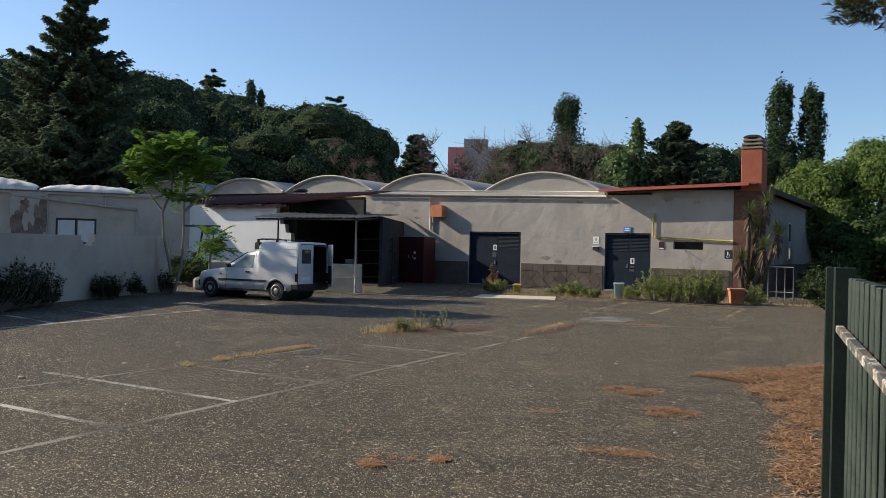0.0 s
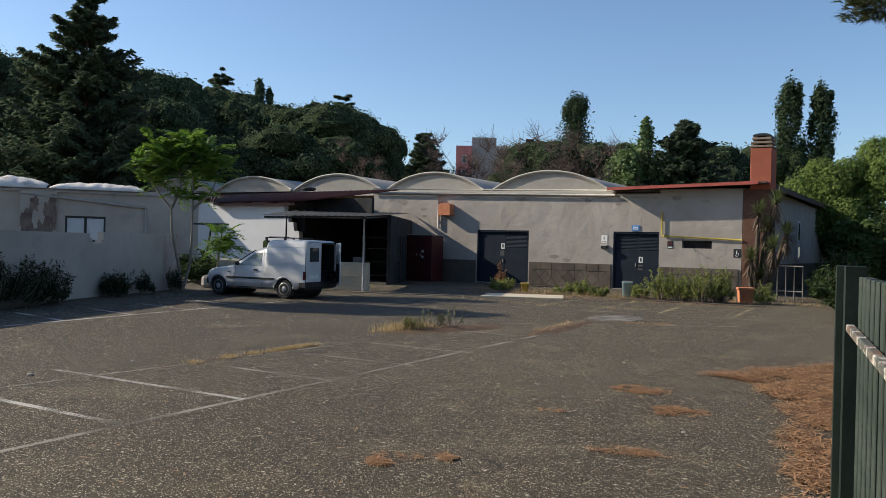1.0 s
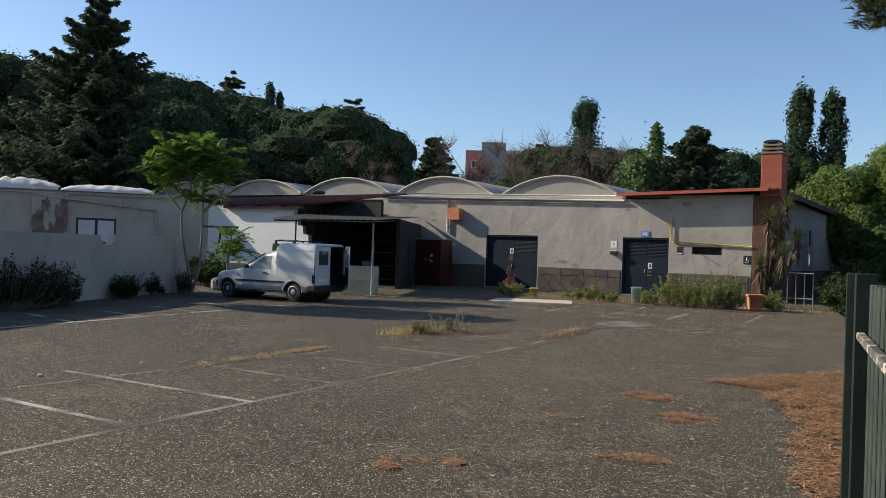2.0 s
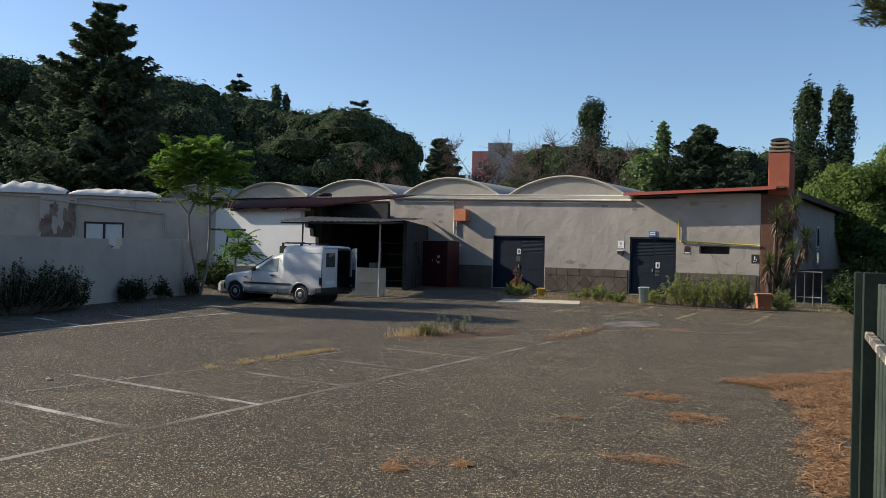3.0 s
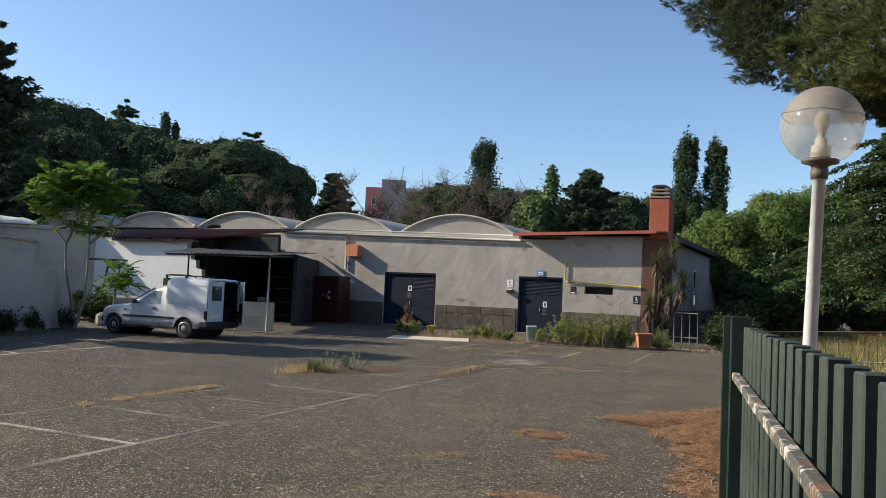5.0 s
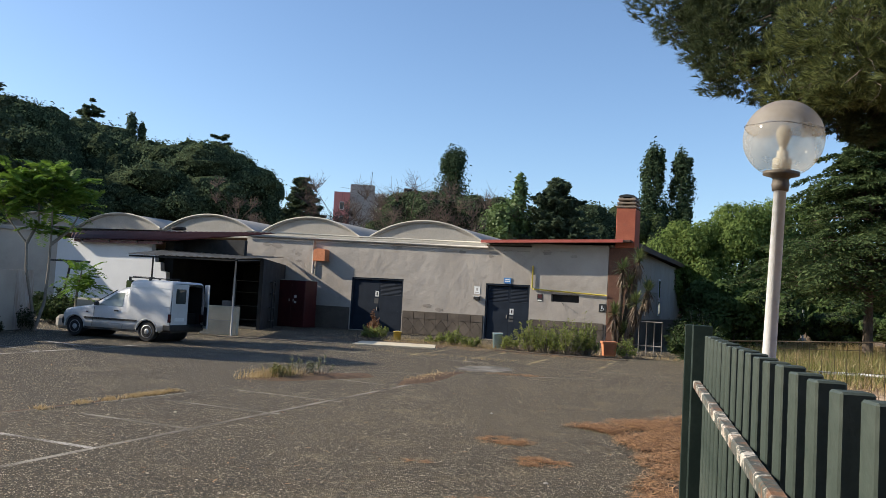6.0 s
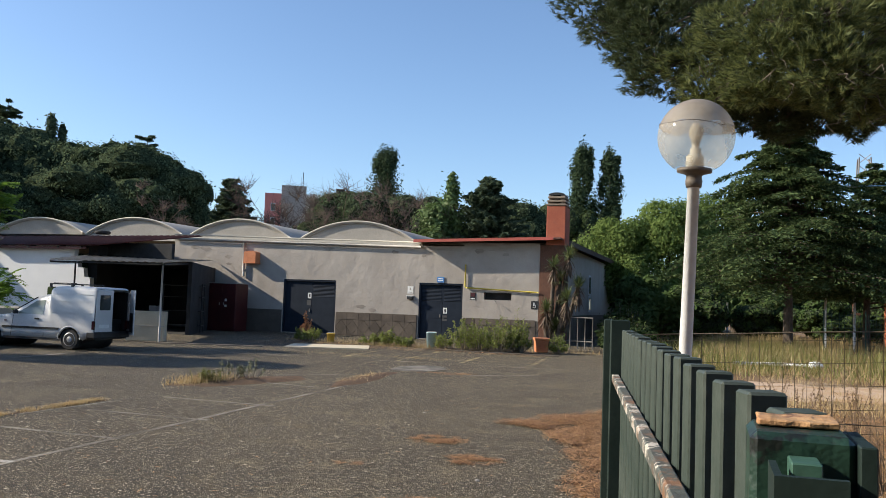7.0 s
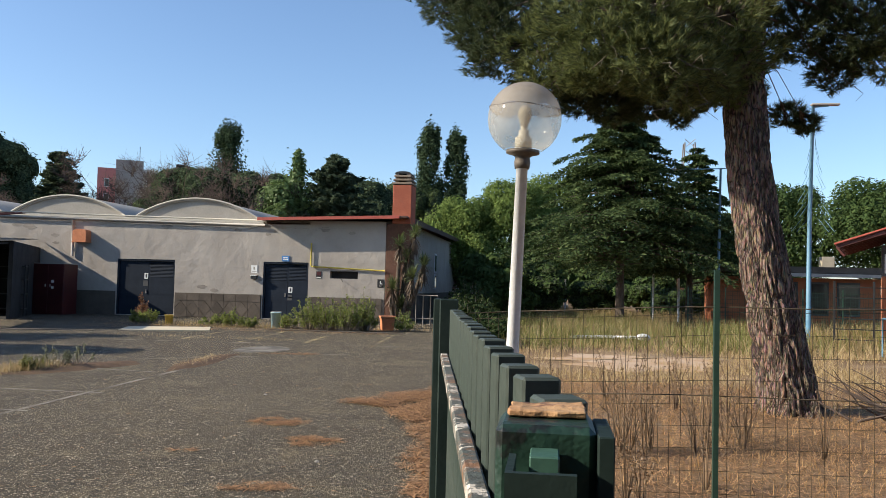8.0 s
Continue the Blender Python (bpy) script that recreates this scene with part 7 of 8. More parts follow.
for i, (s, h, w) in enumerate(((5.7, 1.2, 1.3), (6.7, 1.2, 1.3), (7.6, 1.05, 1.0), (10.7, 0.72, 0.75), (12.4, 0.72, 0.5), (14.3, 0.75, 0.45))):
    p = LA + ld * s + ln_ * 0.42
    bush("wall_shrub", p.x, p.y, h, w, M_SHRUBDARK, "dark shrub at the foot of the low wall", 240 + i, 0.034, 4200 if w > 0.6 else 1500, ragged=1.0, group="shrubs by the low wall")
for i, (x, y, h, w) in enumerate(((-25.4, 24.2, 1.4, 1.8), (-24.2, 23.2, 1.0, 1.4), (-26.8, 24.0, 1.5, 1.8))):
    bush("shrub", x, y, h, w, M_SHRUB, "dark overgrown shrub in the yard corner", 260 + i, 0.08, 2200)
for i, (x, y, h, w) in enumerate(((-2.6, 30.5, 1.3, 2.2), (-1.9, 27.5, 0.9, 1.8), (-3.0, 34.0, 1.6, 2.2), (-1.4, 24.0, 0.7, 1.4), (-3.4, 38.0, 2.0, 2.4))):
    bush("shrub", x, y, h, w, M_SHRUB, "dark straggling shrub at the edge of the lot", 270 + i, 0.08, 2600)

M_YUCCA = leafmat("yucca_leaf", (0.075, 0.105, 0.035), (0.17, 0.19, 0.075), 0.25)
M_YDRY = leafmat("dry_yucca_leaf", (0.09, 0.062, 0.042), (0.17, 0.12, 0.08), 0.15)


def yucca(x, y, heads, seed, label):
    """Stems with rosettes of sword leaves over skirts of dead ones."""
    rng = np.random.default_rng(seed)
    t = thing("yucca_plant", pose(x, y, 0), label, "plant")
    for hx, hy, hz in heads:
        part("stem", tube(bmesh.new(), [(hx * 0.25, hy * 0.25, 0), (hx * 0.7, hy * 0.7, hz * 0.5), (hx, hy, hz)], [0.11, 0.09, 0.07], 8), M_BARK, t)
        for nm, n, lo, hi, mt, L in (("rosette", 95, -0.35, 1.4, M_YUCCA, 0.58), ("dry_skirt", 75, -1.5, -0.75, M_YDRY, 0.62)):
            out = []
            for _ in range(n):
                a, el = rng.random() * math.tau, rng.uniform(lo, hi)
                d = Vector((math.cos(a) * math.cos(el), math.sin(a) * math.cos(el), math.sin(el)))
                s = d.cross(Vector((0, 0, 1))).normalized() * 0.024
                b = Vector((hx, hy, hz + rng.normal() * 0.05 - (0.40 * rng.random() if nm == "dry_skirt" else 0)))
                ll = L * rng.uniform(0.7, 1.1)
                m = b + d * ll * 0.5
                e = b + d * ll + Vector((0, 0, -0.08 * ll))
                out.append([tuple(b - s * 0.6), tuple(m - s), tuple(m + s), tuple(b + s * 0.6)])
                out.append([tuple(m - s), tuple(e), tuple(e), tuple(m + s)])
            q = quads(nm, out, mt, t)
            if nm == "dry_skirt":
                q["label"] = "hanging dry brown leaves"


yucca(-5.75, 32.2, [(0.18, 0, 3.2), (0.72, 0.2, 3.62), (1.12, 0.1, 2.45), (0.02, -0.5, 1.55), (0.78, -0.5, 1.95), (0.42, 0.2, 2.7), (0.36, -0.2, 0.85)], 300, "tall yucca with several leaf heads and dry skirts")

# grass and litter
M_STRAW = leafmat("straw", (0.36, 0.25, 0.11), (0.58, 0.45, 0.25), 0.3)
M_BROWNSTRAW = leafmat("brown_straw", (0.30, 0.16, 0.06), (0.58, 0.37, 0.17), 0.2)
M_DRYGREEN = leafmat("drying_grass", (0.20, 0.15, 0.065), (0.47, 0.36, 0.185), 0.35)
M_GREENGRASS = leafmat("green_grass", (0.12, 0.135, 0.035), (0.24, 0.23, 0.075), 0.35)
M_LITTER = leafmat("pine_litter", (0.085, 0.037, 0.016), (0.60, 0.345, 0.17), 0.1, 0.8)
M_DEADWEED = leafmat("dead_weed", (0.15, 0.098, 0.06), (0.32, 0.22, 0.135), 0.25)
grng = np.random.default_rng(500)


def blades(name, xy, h0, h1, wdt, material, label, category, lean=0.35, z0=0.0):
    """Grass blades as slim triangles standing at the given places."""
    xy = np.asarray(xy)
    n = len(xy)
    h = grng.uniform(h0, h1, n)
    a = grng.random(n) * math.tau
    b = np.stack([xy[:, 0], xy[:, 1], np.full(n, z0)], 1)
    s = np.stack([np.cos(a), np.sin(a), np.zeros(n)], 1) * (wdt * grng.uniform(0.6, 1.4, (n, 1)))
    la = grng.random(n) * math.tau
    le = h * np.abs(grng.normal(size=n)) * lean
    tip = b + np.stack([np.cos(la) * le, np.sin(la) * le, h], 1)
    return tagged(quads(name, np.stack([b - s, b + s, tip], 1), material), label, category, kind="stuff")


def scatter(n, x0, x1, y0, y1, thr=-1.0, sc=0.5, seed=0.0, right_of_lot=True):
    """Random places kept where a noise field is above thr."""
    out = []
    while len(out) < n:
        x, y = grng.uniform(x0, x1), grng.uniform(y0, y1)
        if right_of_lot and x < 0.15 - 0.075 * y + 0.25:
            if n and grng.random() < 0.02:
                n -= 1
            continue
        if noise.noise(Vector((x * sc, y * sc, seed))) > thr + grng.normal() * 0.15:
            out.append((x, y))
    return out


def bare(x, y):
    return ((x - 2.3) / 2.0) ** 2 + ((y - 20.4) / 2.0) ** 2 < 0.8 + 0.5 * noise.noise(Vector((x, y, 0)))


near = [(x, y) for x, y in scatter(30000, -0.6, 11, 3.2, 16, -0.2, 0.9) if not bare(x, y)]
blades("straw", near, 0.02, 0.12, 0.0028, M_BROWNSTRAW, "short dry straw on the bare earth", "grass", 0.9)
mid = [(x, y) for x, y in scatter(24000, -1.5, 18, 13, 30, 0.08, 0.45) if not bare(x, y) or grng.random() < 0.12]
blades("dry_grass", mid, 0.05, 0.30, 0.006, M_STRAW, "dry yellow grass across the field", "grass", 0.85)
far = [(x, y) for x, y in scatter(34000, -2.5, 34, 23, 62, 0.16, 0.4) if not bare(x, y)]
blades("tall_grass", far, 0.2, 0.7, 0.014, M_DRYGREEN, "tall drying grass across the field", "grass", 0.65)
g2 = [(x, y) for x, y in scatter(14000, -2, 24, 23, 44, 0.0, 0.22, 7.0)]
blades("green_grass", g2, 0.3, 0.7, 0.013, M_GREENGRASS, "patches of greener tall grass in the field", "grass", 0.6)


def lying(name, xy, length, wdt, material, label, z=0.006, zr=0.012):
    """Fallen needles and straws lying flat."""
    xy = np.asarray(xy)
    n = len(xy)
    a = grng.random(n) * math.tau
    L = length * grng.uniform(0.5, 1.3, (n, 1)) / 2
    c = np.stack([xy[:, 0], xy[:, 1], z + zr * grng.random(n)], 1)
    d = np.stack([np.cos(a), np.sin(a), grng.normal(size=n) * 0.12], 1)
    s = np.stack([-np.sin(a), np.cos(a), np.zeros(n)], 1) * wdt
    v = np.stack([c - d * L - s, c - d * L + s, c + d * L + s, c + d * L - s], 1)
    v[:, :, 2] = np.maximum(v[:, :, 2], 0.003)
    return tagged(quads(name, v, material), label, "litter", kind="stuff")


drift = []
while len(drift) < 28000:
    x, y = grng.uniform(-3.1, 0.4), grng.uniform(2.0, 14.3)
    edge_r = 0.22 - 0.078 * y
    edge_l = np.interp(y, (2, 6.4, 7.56, 8.9, 9.4, 10.7, 11.5, 11.8, 12.1, 12.5, 13.0, 14.3), (-0.62, -0.80, -0.98, -1.16, -1.2, -1.66, -2.02, -2.75, -2.6, -2.3, -2.1, -1.3))
    edge_l += 0.16 * noise.noise(Vector((y * 1.9, 2.2, 0))) + 0.16 * noise.noise(Vector((y * 5.1, 7, 0)))
    if x > edge_r or x < edge_l:
        continue
    dens = min(1.0, 0.02 + (x - edge_l) / 0.5) * (0.5 + 1.1 * noise.noise(Vector((x * 2.1, y * 2.1, 3))))
    if grng.random() < 0.05 + dens:
        drift.append((x, y))
lying("needle_drift", drift, 0.14, 0.0038, M_LITTER, "drift of fallen orange-brown pine needles", 0.004, 0.045)


def patch(name, cx, cy, ax, ay, rot, n, label, material=None):
    pts = []
    while len(pts) < n:
        u, v = grng.normal() * 0.6, grng.normal() * 0.6
        k = 1 + 0.6 * noise.noise(Vector((u * 2.5, v * 2.5, cx)))
        if u * u + v * v < 1.0 * k and noise.noise(Vector((cx + u * ax * 4.5, cy + v * ay * 4.5, 4))) > -0.05 + 0.1 * grng.normal():
            c, s = math.cos(rot), math.sin(rot)
            pts.append((cx + c * u * ax - s * v * ay, cy + s * u * ax + c * v * ay))
    return lying(name, pts, 0.12, 0.0028, material or M_LITTER, label)


patch("needle_patch", -2.94, 10.05, 0.36, 0.34, 0.1, 850, "small patch of brown needles on the asphalt")
patch("needle_patch", -2.24, 8.96, 0.32, 0.28, 0.1, 650, "small patch of brown needles on the asphalt")
patch("needle_patch", -3.55, 5.58, 0.12, 0.22, 0.2, 300, "thin patch of brown needles on the asphalt")
patch("needle_patch", -3.27, 5.86, 0.16, 0.12, 0.2, 260, "thin patch of brown needles on the asphalt")
patch("needle_patch", -2.1, 6.95, 0.38, 0.16, 0.2, 260, "thin patch of brown needles on the asphalt")
patch("needle_patch", -5.6, 19.2, 0.7, 0.35, 0.3, 500, "thin patch of brown needles on the asphalt")
patch("needle_patch", -3.3, 8.2, 0.15, 0.1, 0.3, 60, "thin patch of brown needles on the asphalt")
soil = mat("crumbly_soil", (0.13, 0.075, 0.04), (0.22, 0.13, 0.07), 4.0, 0.95, 0.8, 40, 0.3, dist=0.03)


def mound(name, cx, cy, ax, ay, rot, h, label):
    """A low uneven heap of earth that breaks through the asphalt."""
    bm = bmesh.new()
    n, k = 28, 7
    c, s = math.cos(rot), math.sin(rot)
    mid_v = bm.verts.new((cx, cy, h))
    prev = None
    for j in range(1, k + 1):
        f = j / k
        ring = []
        for i in range(n):
            a = i * math.tau / n
            r = f * (1 + 0.30 * noise.noise(Vector((math.cos(a) * 1.6, math.sin(a) * 1.6, cx))))
            u, v = r * math.cos(a) * ax, r * math.sin(a) * ay
            z = h * (1 - f * f) * (0.7 + 0.5 * noise.noise(Vector((u * 4, v * 4, cy)))) if j < k else -0.004
            ring.append(bm.verts.new((cx + c * u - s * v, cy + s * u + c * v, z)))
        for i in range(n):
            if prev:
                bm.faces.new((prev[i], ring[i], ring[(i + 1) % n], prev[(i + 1) % n])).smooth = True
            else:
                bm.faces.new((mid_v, ring[i], ring[(i + 1) % n])).smooth = True
        prev = ring
    return tagged(part(name, bm, soil, None), label, "mound", kind="structure")


def tuft(cx, cy, ax, ay, rot, n, h0, h1, material, label, name="grass_tuft"):
    c, s = math.cos(rot), math.sin(rot)
    u, v = grng.normal(size=n) * 0.4 * ax, grng.normal(size=n) * 0.4 * ay
    return blades(name, np.stack([cx + c * u - s * v, cy + s * u + c * v], 1), h0, h1, 0.005, material, label, "grass", 0.7)


mound("soil_mound", -8.55, 14.8, 1.75, 0.62, 1.2, 0.08, "low heap of earth breaking through the asphalt")
tuft(-8.85, 14.1, 0.85, 0.38, 1.2, 1500, 0.04, 0.22, M_STRAW, "dry grass growing from a crack in the asphalt")
tuft(-8.75, 14.1, 0.3, 0.25, 0.9, 160, 0.10, 0.38, M_GREENGRASS, "green weeds growing from a crack in the asphalt")
bush("weed_clump", -8.70, 14.65, 0.48, 0.7, M_GREYWEED, "grey-green weed standing in the broken asphalt", 330, 0.022, 420, "weeds")
bush("weed_clump", -8.8, 14.0, 0.30, 0.3, M_GREENGRASS, "small green weed standing in the broken asphalt", 331, 0.03, 400, "weeds")
bush("weed_clump", -8.5, 15.1, 0.46, 0.6, M_GREYWEED, "grey-green weed standing in the broken asphalt", 332, 0.022, 320, "weeds")
patch("needle_patch", -8.6, 15.0, 1.0, 0.5, 1.2, 900, "brown litter round the weeds in the asphalt")
mound("soil_mound", -6.78, 16.8, 1.9, 0.34, 1.65, 0.06, "low ridge of earth in a crack")
tuft(-6.85, 16.9, 0.30, 1.5, 0.1, 520, 0.02, 0.10, M_STRAW, "dry grass along a crack in the asphalt")
for x, y, n, ax in ((-8.55, 8.3, 160, 0.10), (-8.6, 9.0, 260, 0.14), (-8.6, 9.5, 220, 0.12), (-8.62, 10.3, 1100, 0.45), (-8.65, 10.8, 200, 0.25)):
    tuft(x, y, 0.13, ax * 1.6, 0.03, n, 0.015, 0.07, M_STRAW, "dry grass along a crack in the asphalt")
for y in np.arange(8.0, 11.2, 0.55):
    mound("crack_soil", -8.6, float(y), 0.07, 0.42, 0.0, 0.012, "crumbled earth along a crack in the asphalt")
for i, (x0, x1, y, n) in enumerate(((-16.0, -3.2, 30.6, 1500), (-14.0, -9.4, 29.2, 900), (-12.8, -7.0, 23.6, 260))):
    xy = np.stack([grng.uniform(x0, x1, n), y + grng.normal(size=n) * 0.25], 1)
    blades("edge_weeds", xy, 0.03, 0.2 if i < 2 else 0.07, 0.006, M_STRAW if i != 1 else M_DRYGREEN, "dry weeds along the building's edge", "grass")
lying("wall_litter", np.stack([grng.uniform(-16, -5, 2600), 27.0 + grng.random(2600) * 3.4], 1), 0.16, 0.008, M_LITTER, "brown litter before the wall")
# brown dust strips on the asphalt in front of the building
lying("asphalt_litter", [(grng.uniform(-14, -0.8), grng.uniform(4, 24)) for _ in range(1300)], 0.05, 0.006, M_LITTER, "scattered bits of straw on the asphalt")
for i, (x, y, r) in enumerate(((-9.2, 6.35, 0.05), (-1.9, 8.0, 0.028), (-2.1, 7.1, 0.025), (-7.2, 9.2, 0.025), (-3.9, 12.3, 0.03), (-9.3, 7.9, 0.03), (-5.0, 6.2, 0.015), (-4.1, 8.4, 0.015))):
    bm = bmesh.new()
    bmesh.ops.create_icosphere(bm, subdivisions=1, radius=r)
    for v in bm.verts:
        v.co.z = max(-0.2 * r, v.co.z * 0.5) + 0.2 * r
        v.co += 0.25 * r * Vector((noise.noise(v.co * 40), noise.noise(v.co * 40 + Vector((3, 3, 3))), 0))
    ob = part("pebble", bm, M_CONC if i % 3 else M_BEIGE, None)
    ob.location = (x, y, 0)
    tagged(ob, "small loose stone on the asphalt", "stone", "loose stones")

# dead weeds by the wire fence and the pine
for i, (x, y, h) in enumerate(((0.98, 9.2, 1.05), (1.08, 9.35, 1.0), (1.2, 9.1, 0.9), (0.88, 9.0, 0.8), (1.3, 9.4, 0.95), (1.75, 9.3, 0.95), (1.88, 9.5, 0.8), (2.15, 9.9, 1.0), (2.3, 9.7, 0.9), (2.45, 10.2, 0.85), (2.05, 10.3, 0.8), (0.85, 7.2, 0.5), (0.95, 7.0, 0.4), (3.0, 9.3, 0.75), (1.55, 7.7, 0.6), (0.35, 8.6, 0.6), (4.2, 10.4, 0.9), (4.9, 10.0, 0.7), (2.0, 12.5, 0.8), (0.3, 11.5, 0.7), (5.6, 12.6, 1.0), (1.1, 13.4, 0.7))):
    rng = np.random.default_rng(600 + i)
    t = thing("dead_weed", pose(x, y, 0), "tall dead brown weed stalks in the dry earth", "weed", "dead weeds")
    bm = bmesh.new()
    pts = []
    for k in range(11):
        a = rng.random() * math.tau
        L = h * rng.uniform(0.4, 1.15)
        sp = rng.uniform(0.04, 0.45) * h
        p = [Vector((0.02 * math.cos(a), 0.02 * math.sin(a), 0)), Vector((sp * 0.4 * math.cos(a), sp * 0.4 * math.sin(a), L * 0.55)), Vector((sp * math.cos(a), sp * math.sin(a), L))]
        tube(bm, p, [0.005, 0.004, 0.002], 4, False)
        for _ in range(22):
            f = rng.uniform(0.7, 1.0)
            q = p[1].lerp(p[2], (f - 0.5) * 2)
            pts.append((q.x + rng.normal() * 0.012, q.y + rng.normal() * 0.012, q.z + rng.normal() * 0.01))
    part("stalk", bm, M_DEADWEED, t)["kind"] = "stuff"
    quads("seed_head", leaf_quads(rng, pts, 0.011, up=0.2, long=2.4), M_DEADWEED, t)["kind"] = "stuff"
lying("field_needles", scatter(45000, -0.6, 10, 3.0, 15.5), 0.14, 0.0032, M_LITTER, "brown fallen needles under the pine")
bm = bmesh.new()
rng = np.random.default_rng(640)
for i in range(90):
    a = rng.uniform(-0.7, 0.7) + (math.pi if i % 2 else 0)
    p = Vector((5.6 + rng.normal() * 0.6, 11.4 + rng.normal() * 0.7, 0.06))
    L = rng.uniform(0.7, 1.7)
    tube(bm, [p, p + Vector((math.cos(a) * L * 0.5, math.sin(a) * L * 0.5, 0.1 + 0.2 * rng.random())), p + Vector((math.cos(a) * L, math.sin(a) * L, 0.1 + 0.6 * rng.random()))], [0.018, 0.012, 0.004], 4, False)
tagged(part("brush_pile", bm, M_TWIG, None), "heap of cut dead branches beside the pine", "branches", kind="stuff")
# bare sandy place and a pale pipe in the field
bm = bmesh.new()
pts = [(2.3 + (1.9 + 1.3 * noise.noise(Vector((math.cos(a) * 2, math.sin(a) * 2, 1)))) * math.cos(a), 20.4 + (2.0 + 1.2 * noise.noise(Vector((math.cos(a) * 2, math.sin(a) * 2, 8)))) * math.sin(a)) for a in np.linspace(0, math.tau, 48)[:-1]]
poly(bm, pts, -0.02, -0.007)
tagged(part("sand_patch", bm, mat("pale_sand", (0.50, 0.35, 0.235), (0.62, 0.46, 0.32), 0.9, 0.95, 0.5, 14, 0.15, dist=0.03, stain=(0.40, 0.245, 0.115), stain_scale=0.8, stain_at=(0.46, 0.6)), None), "bare pale sandy patch in the field", "ground", kind="structure")
fpipe = thing("fallen_pole", pose(2.3, 27.0, 0.05), "white pole with a globe lamp head lying in the grass", "pole")
part("tube", tube(bmesh.new(), [(-1.5, 0, 0.12), (0.6, 0.05, 0.16)], 0.045, 8), M_POLEWHITE, fpipe)
bm = bmesh.new()
bmesh.ops.create_uvsphere(bm, u_segments=20, v_segments=12, radius=0.15)
for v in bm.verts:
    v.co = Vector((v.co.x * 1.5, v.co.y, v.co.z * 0.7 + 0.05 * noise.noise(v.co * 9)))
bmesh.ops.translate(bm, vec=(0.82, 0.05, 0.16), verts=bm.verts[:])
part("head", bm, M_POLEWHITE, fpipe)


# ---- beyond the field ----
M_BLUEPOLE = mat("pale_blue_paint", (0.10, 0.22, 0.31), (0.14, 0.27, 0.36), 2.0, 0.5, 0.1, 30, 0.08)
bp_ = thing("lamp_pole", pose(8.6, 29.1, 0), "pale blue steel lamp pole with a flat lamp", "lamp pole")
part("pole", tube(bmesh.new(), [(0, 0, 0), (0.02, 0, 4), (0.12, 0, 7.9)], [0.085, 0.07, 0.05], 10), M_BLUEPOLE, bp_)
part("lamp_head", bbox(0.05, 0.95, -0.1, 0.1, 7.9, 7.97, 0.02), M_GREYPIPE, bp_)
part("arm", tube(bmesh.new(), [(0.12, 0, 7.85), (0.6, 0, 7.9)], 0.03, 6), M_BLUEPOLE, bp_)
# wire outline of a fir with strings of lights, fixed to the pole
for sgn in (-1, 1):
    pts = []
    for k in range(7):
        z = 7.0 - k * 0.48
        pts += [(0.10 + sgn * (0.03 + 0.055 * k), -0.1, z), (0.10 + sgn * (0.08 + 0.10 * k), -0.1, z - 0.40)]
    part("light_string", tube(bmesh.new(), pts, 0.008, 4), M_BLUEPOLE, bp_)
    part("light_string", tube(bmesh.new(), [(p[0] - sgn * 0.2 * (i / 14), p[1], p[2]) for i, p in enumerate(pts)], 0.007, 4), M_BLUEPOLE, bp_)
b2_ = thing("lamp_pole", pose(8.1, 41.6, 0), "pale blue steel lamp pole with a long arm", "lamp pole")
part("pole", tube(bmesh.new(), [(0, 0, 0), (0.1, 0, 7.6)], [0.085, 0.05], 8), M_BLUEPOLE, b2_)
part("arm", tube(bmesh.new(), [(0.1, 0, 7.58), (-0.9, 0, 7.55), (-2.2, 0, 7.55)], 0.03, 6), M_BLUEPOLE, b2_)
part("lamp_head", bbox(-2.6, -1.7, -0.1, 0.1, 7.5, 7.56, 0.01), M_GREYPIPE, b2_)
part("arm", tube(bmesh.new(), [(0.1, 0, 7.58), (0.9, 0, 7.62)], 0.03, 6), M_BLUEPOLE, b2_)
py = thing("lattice_mast", pose(25.1, 158.4, 0), "distant grey lattice mast", "mast")
for sx in (-1, 1):
    for sy in (-1, 1):
        part("leg", tube(bmesh.new(), [(sx * 2.4, sy * 2.4, 0), (sx * 0.9, sy * 0.9, 29)], 0.12, 4), M_GREYPIPE, py)
for k in range(14):
    z, w = 2 + k * 2, 2.4 - 1.5 * (2 + k * 2) / 29
    part("brace", tube(bmesh.new(), [(-w, -w, z), (w, -w, z + 1.6)], 0.06, 4), M_GREYPIPE, py)
    part("brace", tube(bmesh.new(), [(w, -w, z), (-w, -w, z + 1.6)], 0.06, 4), M_GREYPIPE, py)

M_ORANGE = mat("orange_wall_paint", (0.36, 0.115, 0.05), (0.44, 0.15, 0.065), 1.0, 0.85, 0.2, 30, 0.08)
hut = thing("kiosk", pose(12.95, 30.4, -0.12, 0, 0, -20), "orange and grey kiosk with a wide red-edged roof", "building")
part("lower_wall", bbox(-1.5, 4.0, -1.0, 3.5, 0, 2.45, 0.01), M_ORANGE, hut)
part("upper_wall", bbox(-1.5, 4.0, -1.0, 3.5, 2.452, 3.5), M_GREYPANEL, hut)
for x in (-1.42, -0.75, -0.08, 0.6, 1.3):
    w = part("window", bbox(x, x + 0.6, -1.04, -1.0, 2.55, 3.2), M_PAPER, hut)
    part("pane", bbox(x + 0.05, x + 0.55, -1.05, -1.041, 2.6, 3.15), M_GLASSDARK, w)
bm = bmesh.new()
profile_y(bm, [(-2.9, 3.45), (1.0, 4.75), (5.0, 3.45), (5.0, 3.5), (1.0, 4.8), (-2.9, 3.5)], -2.3, 4.5)
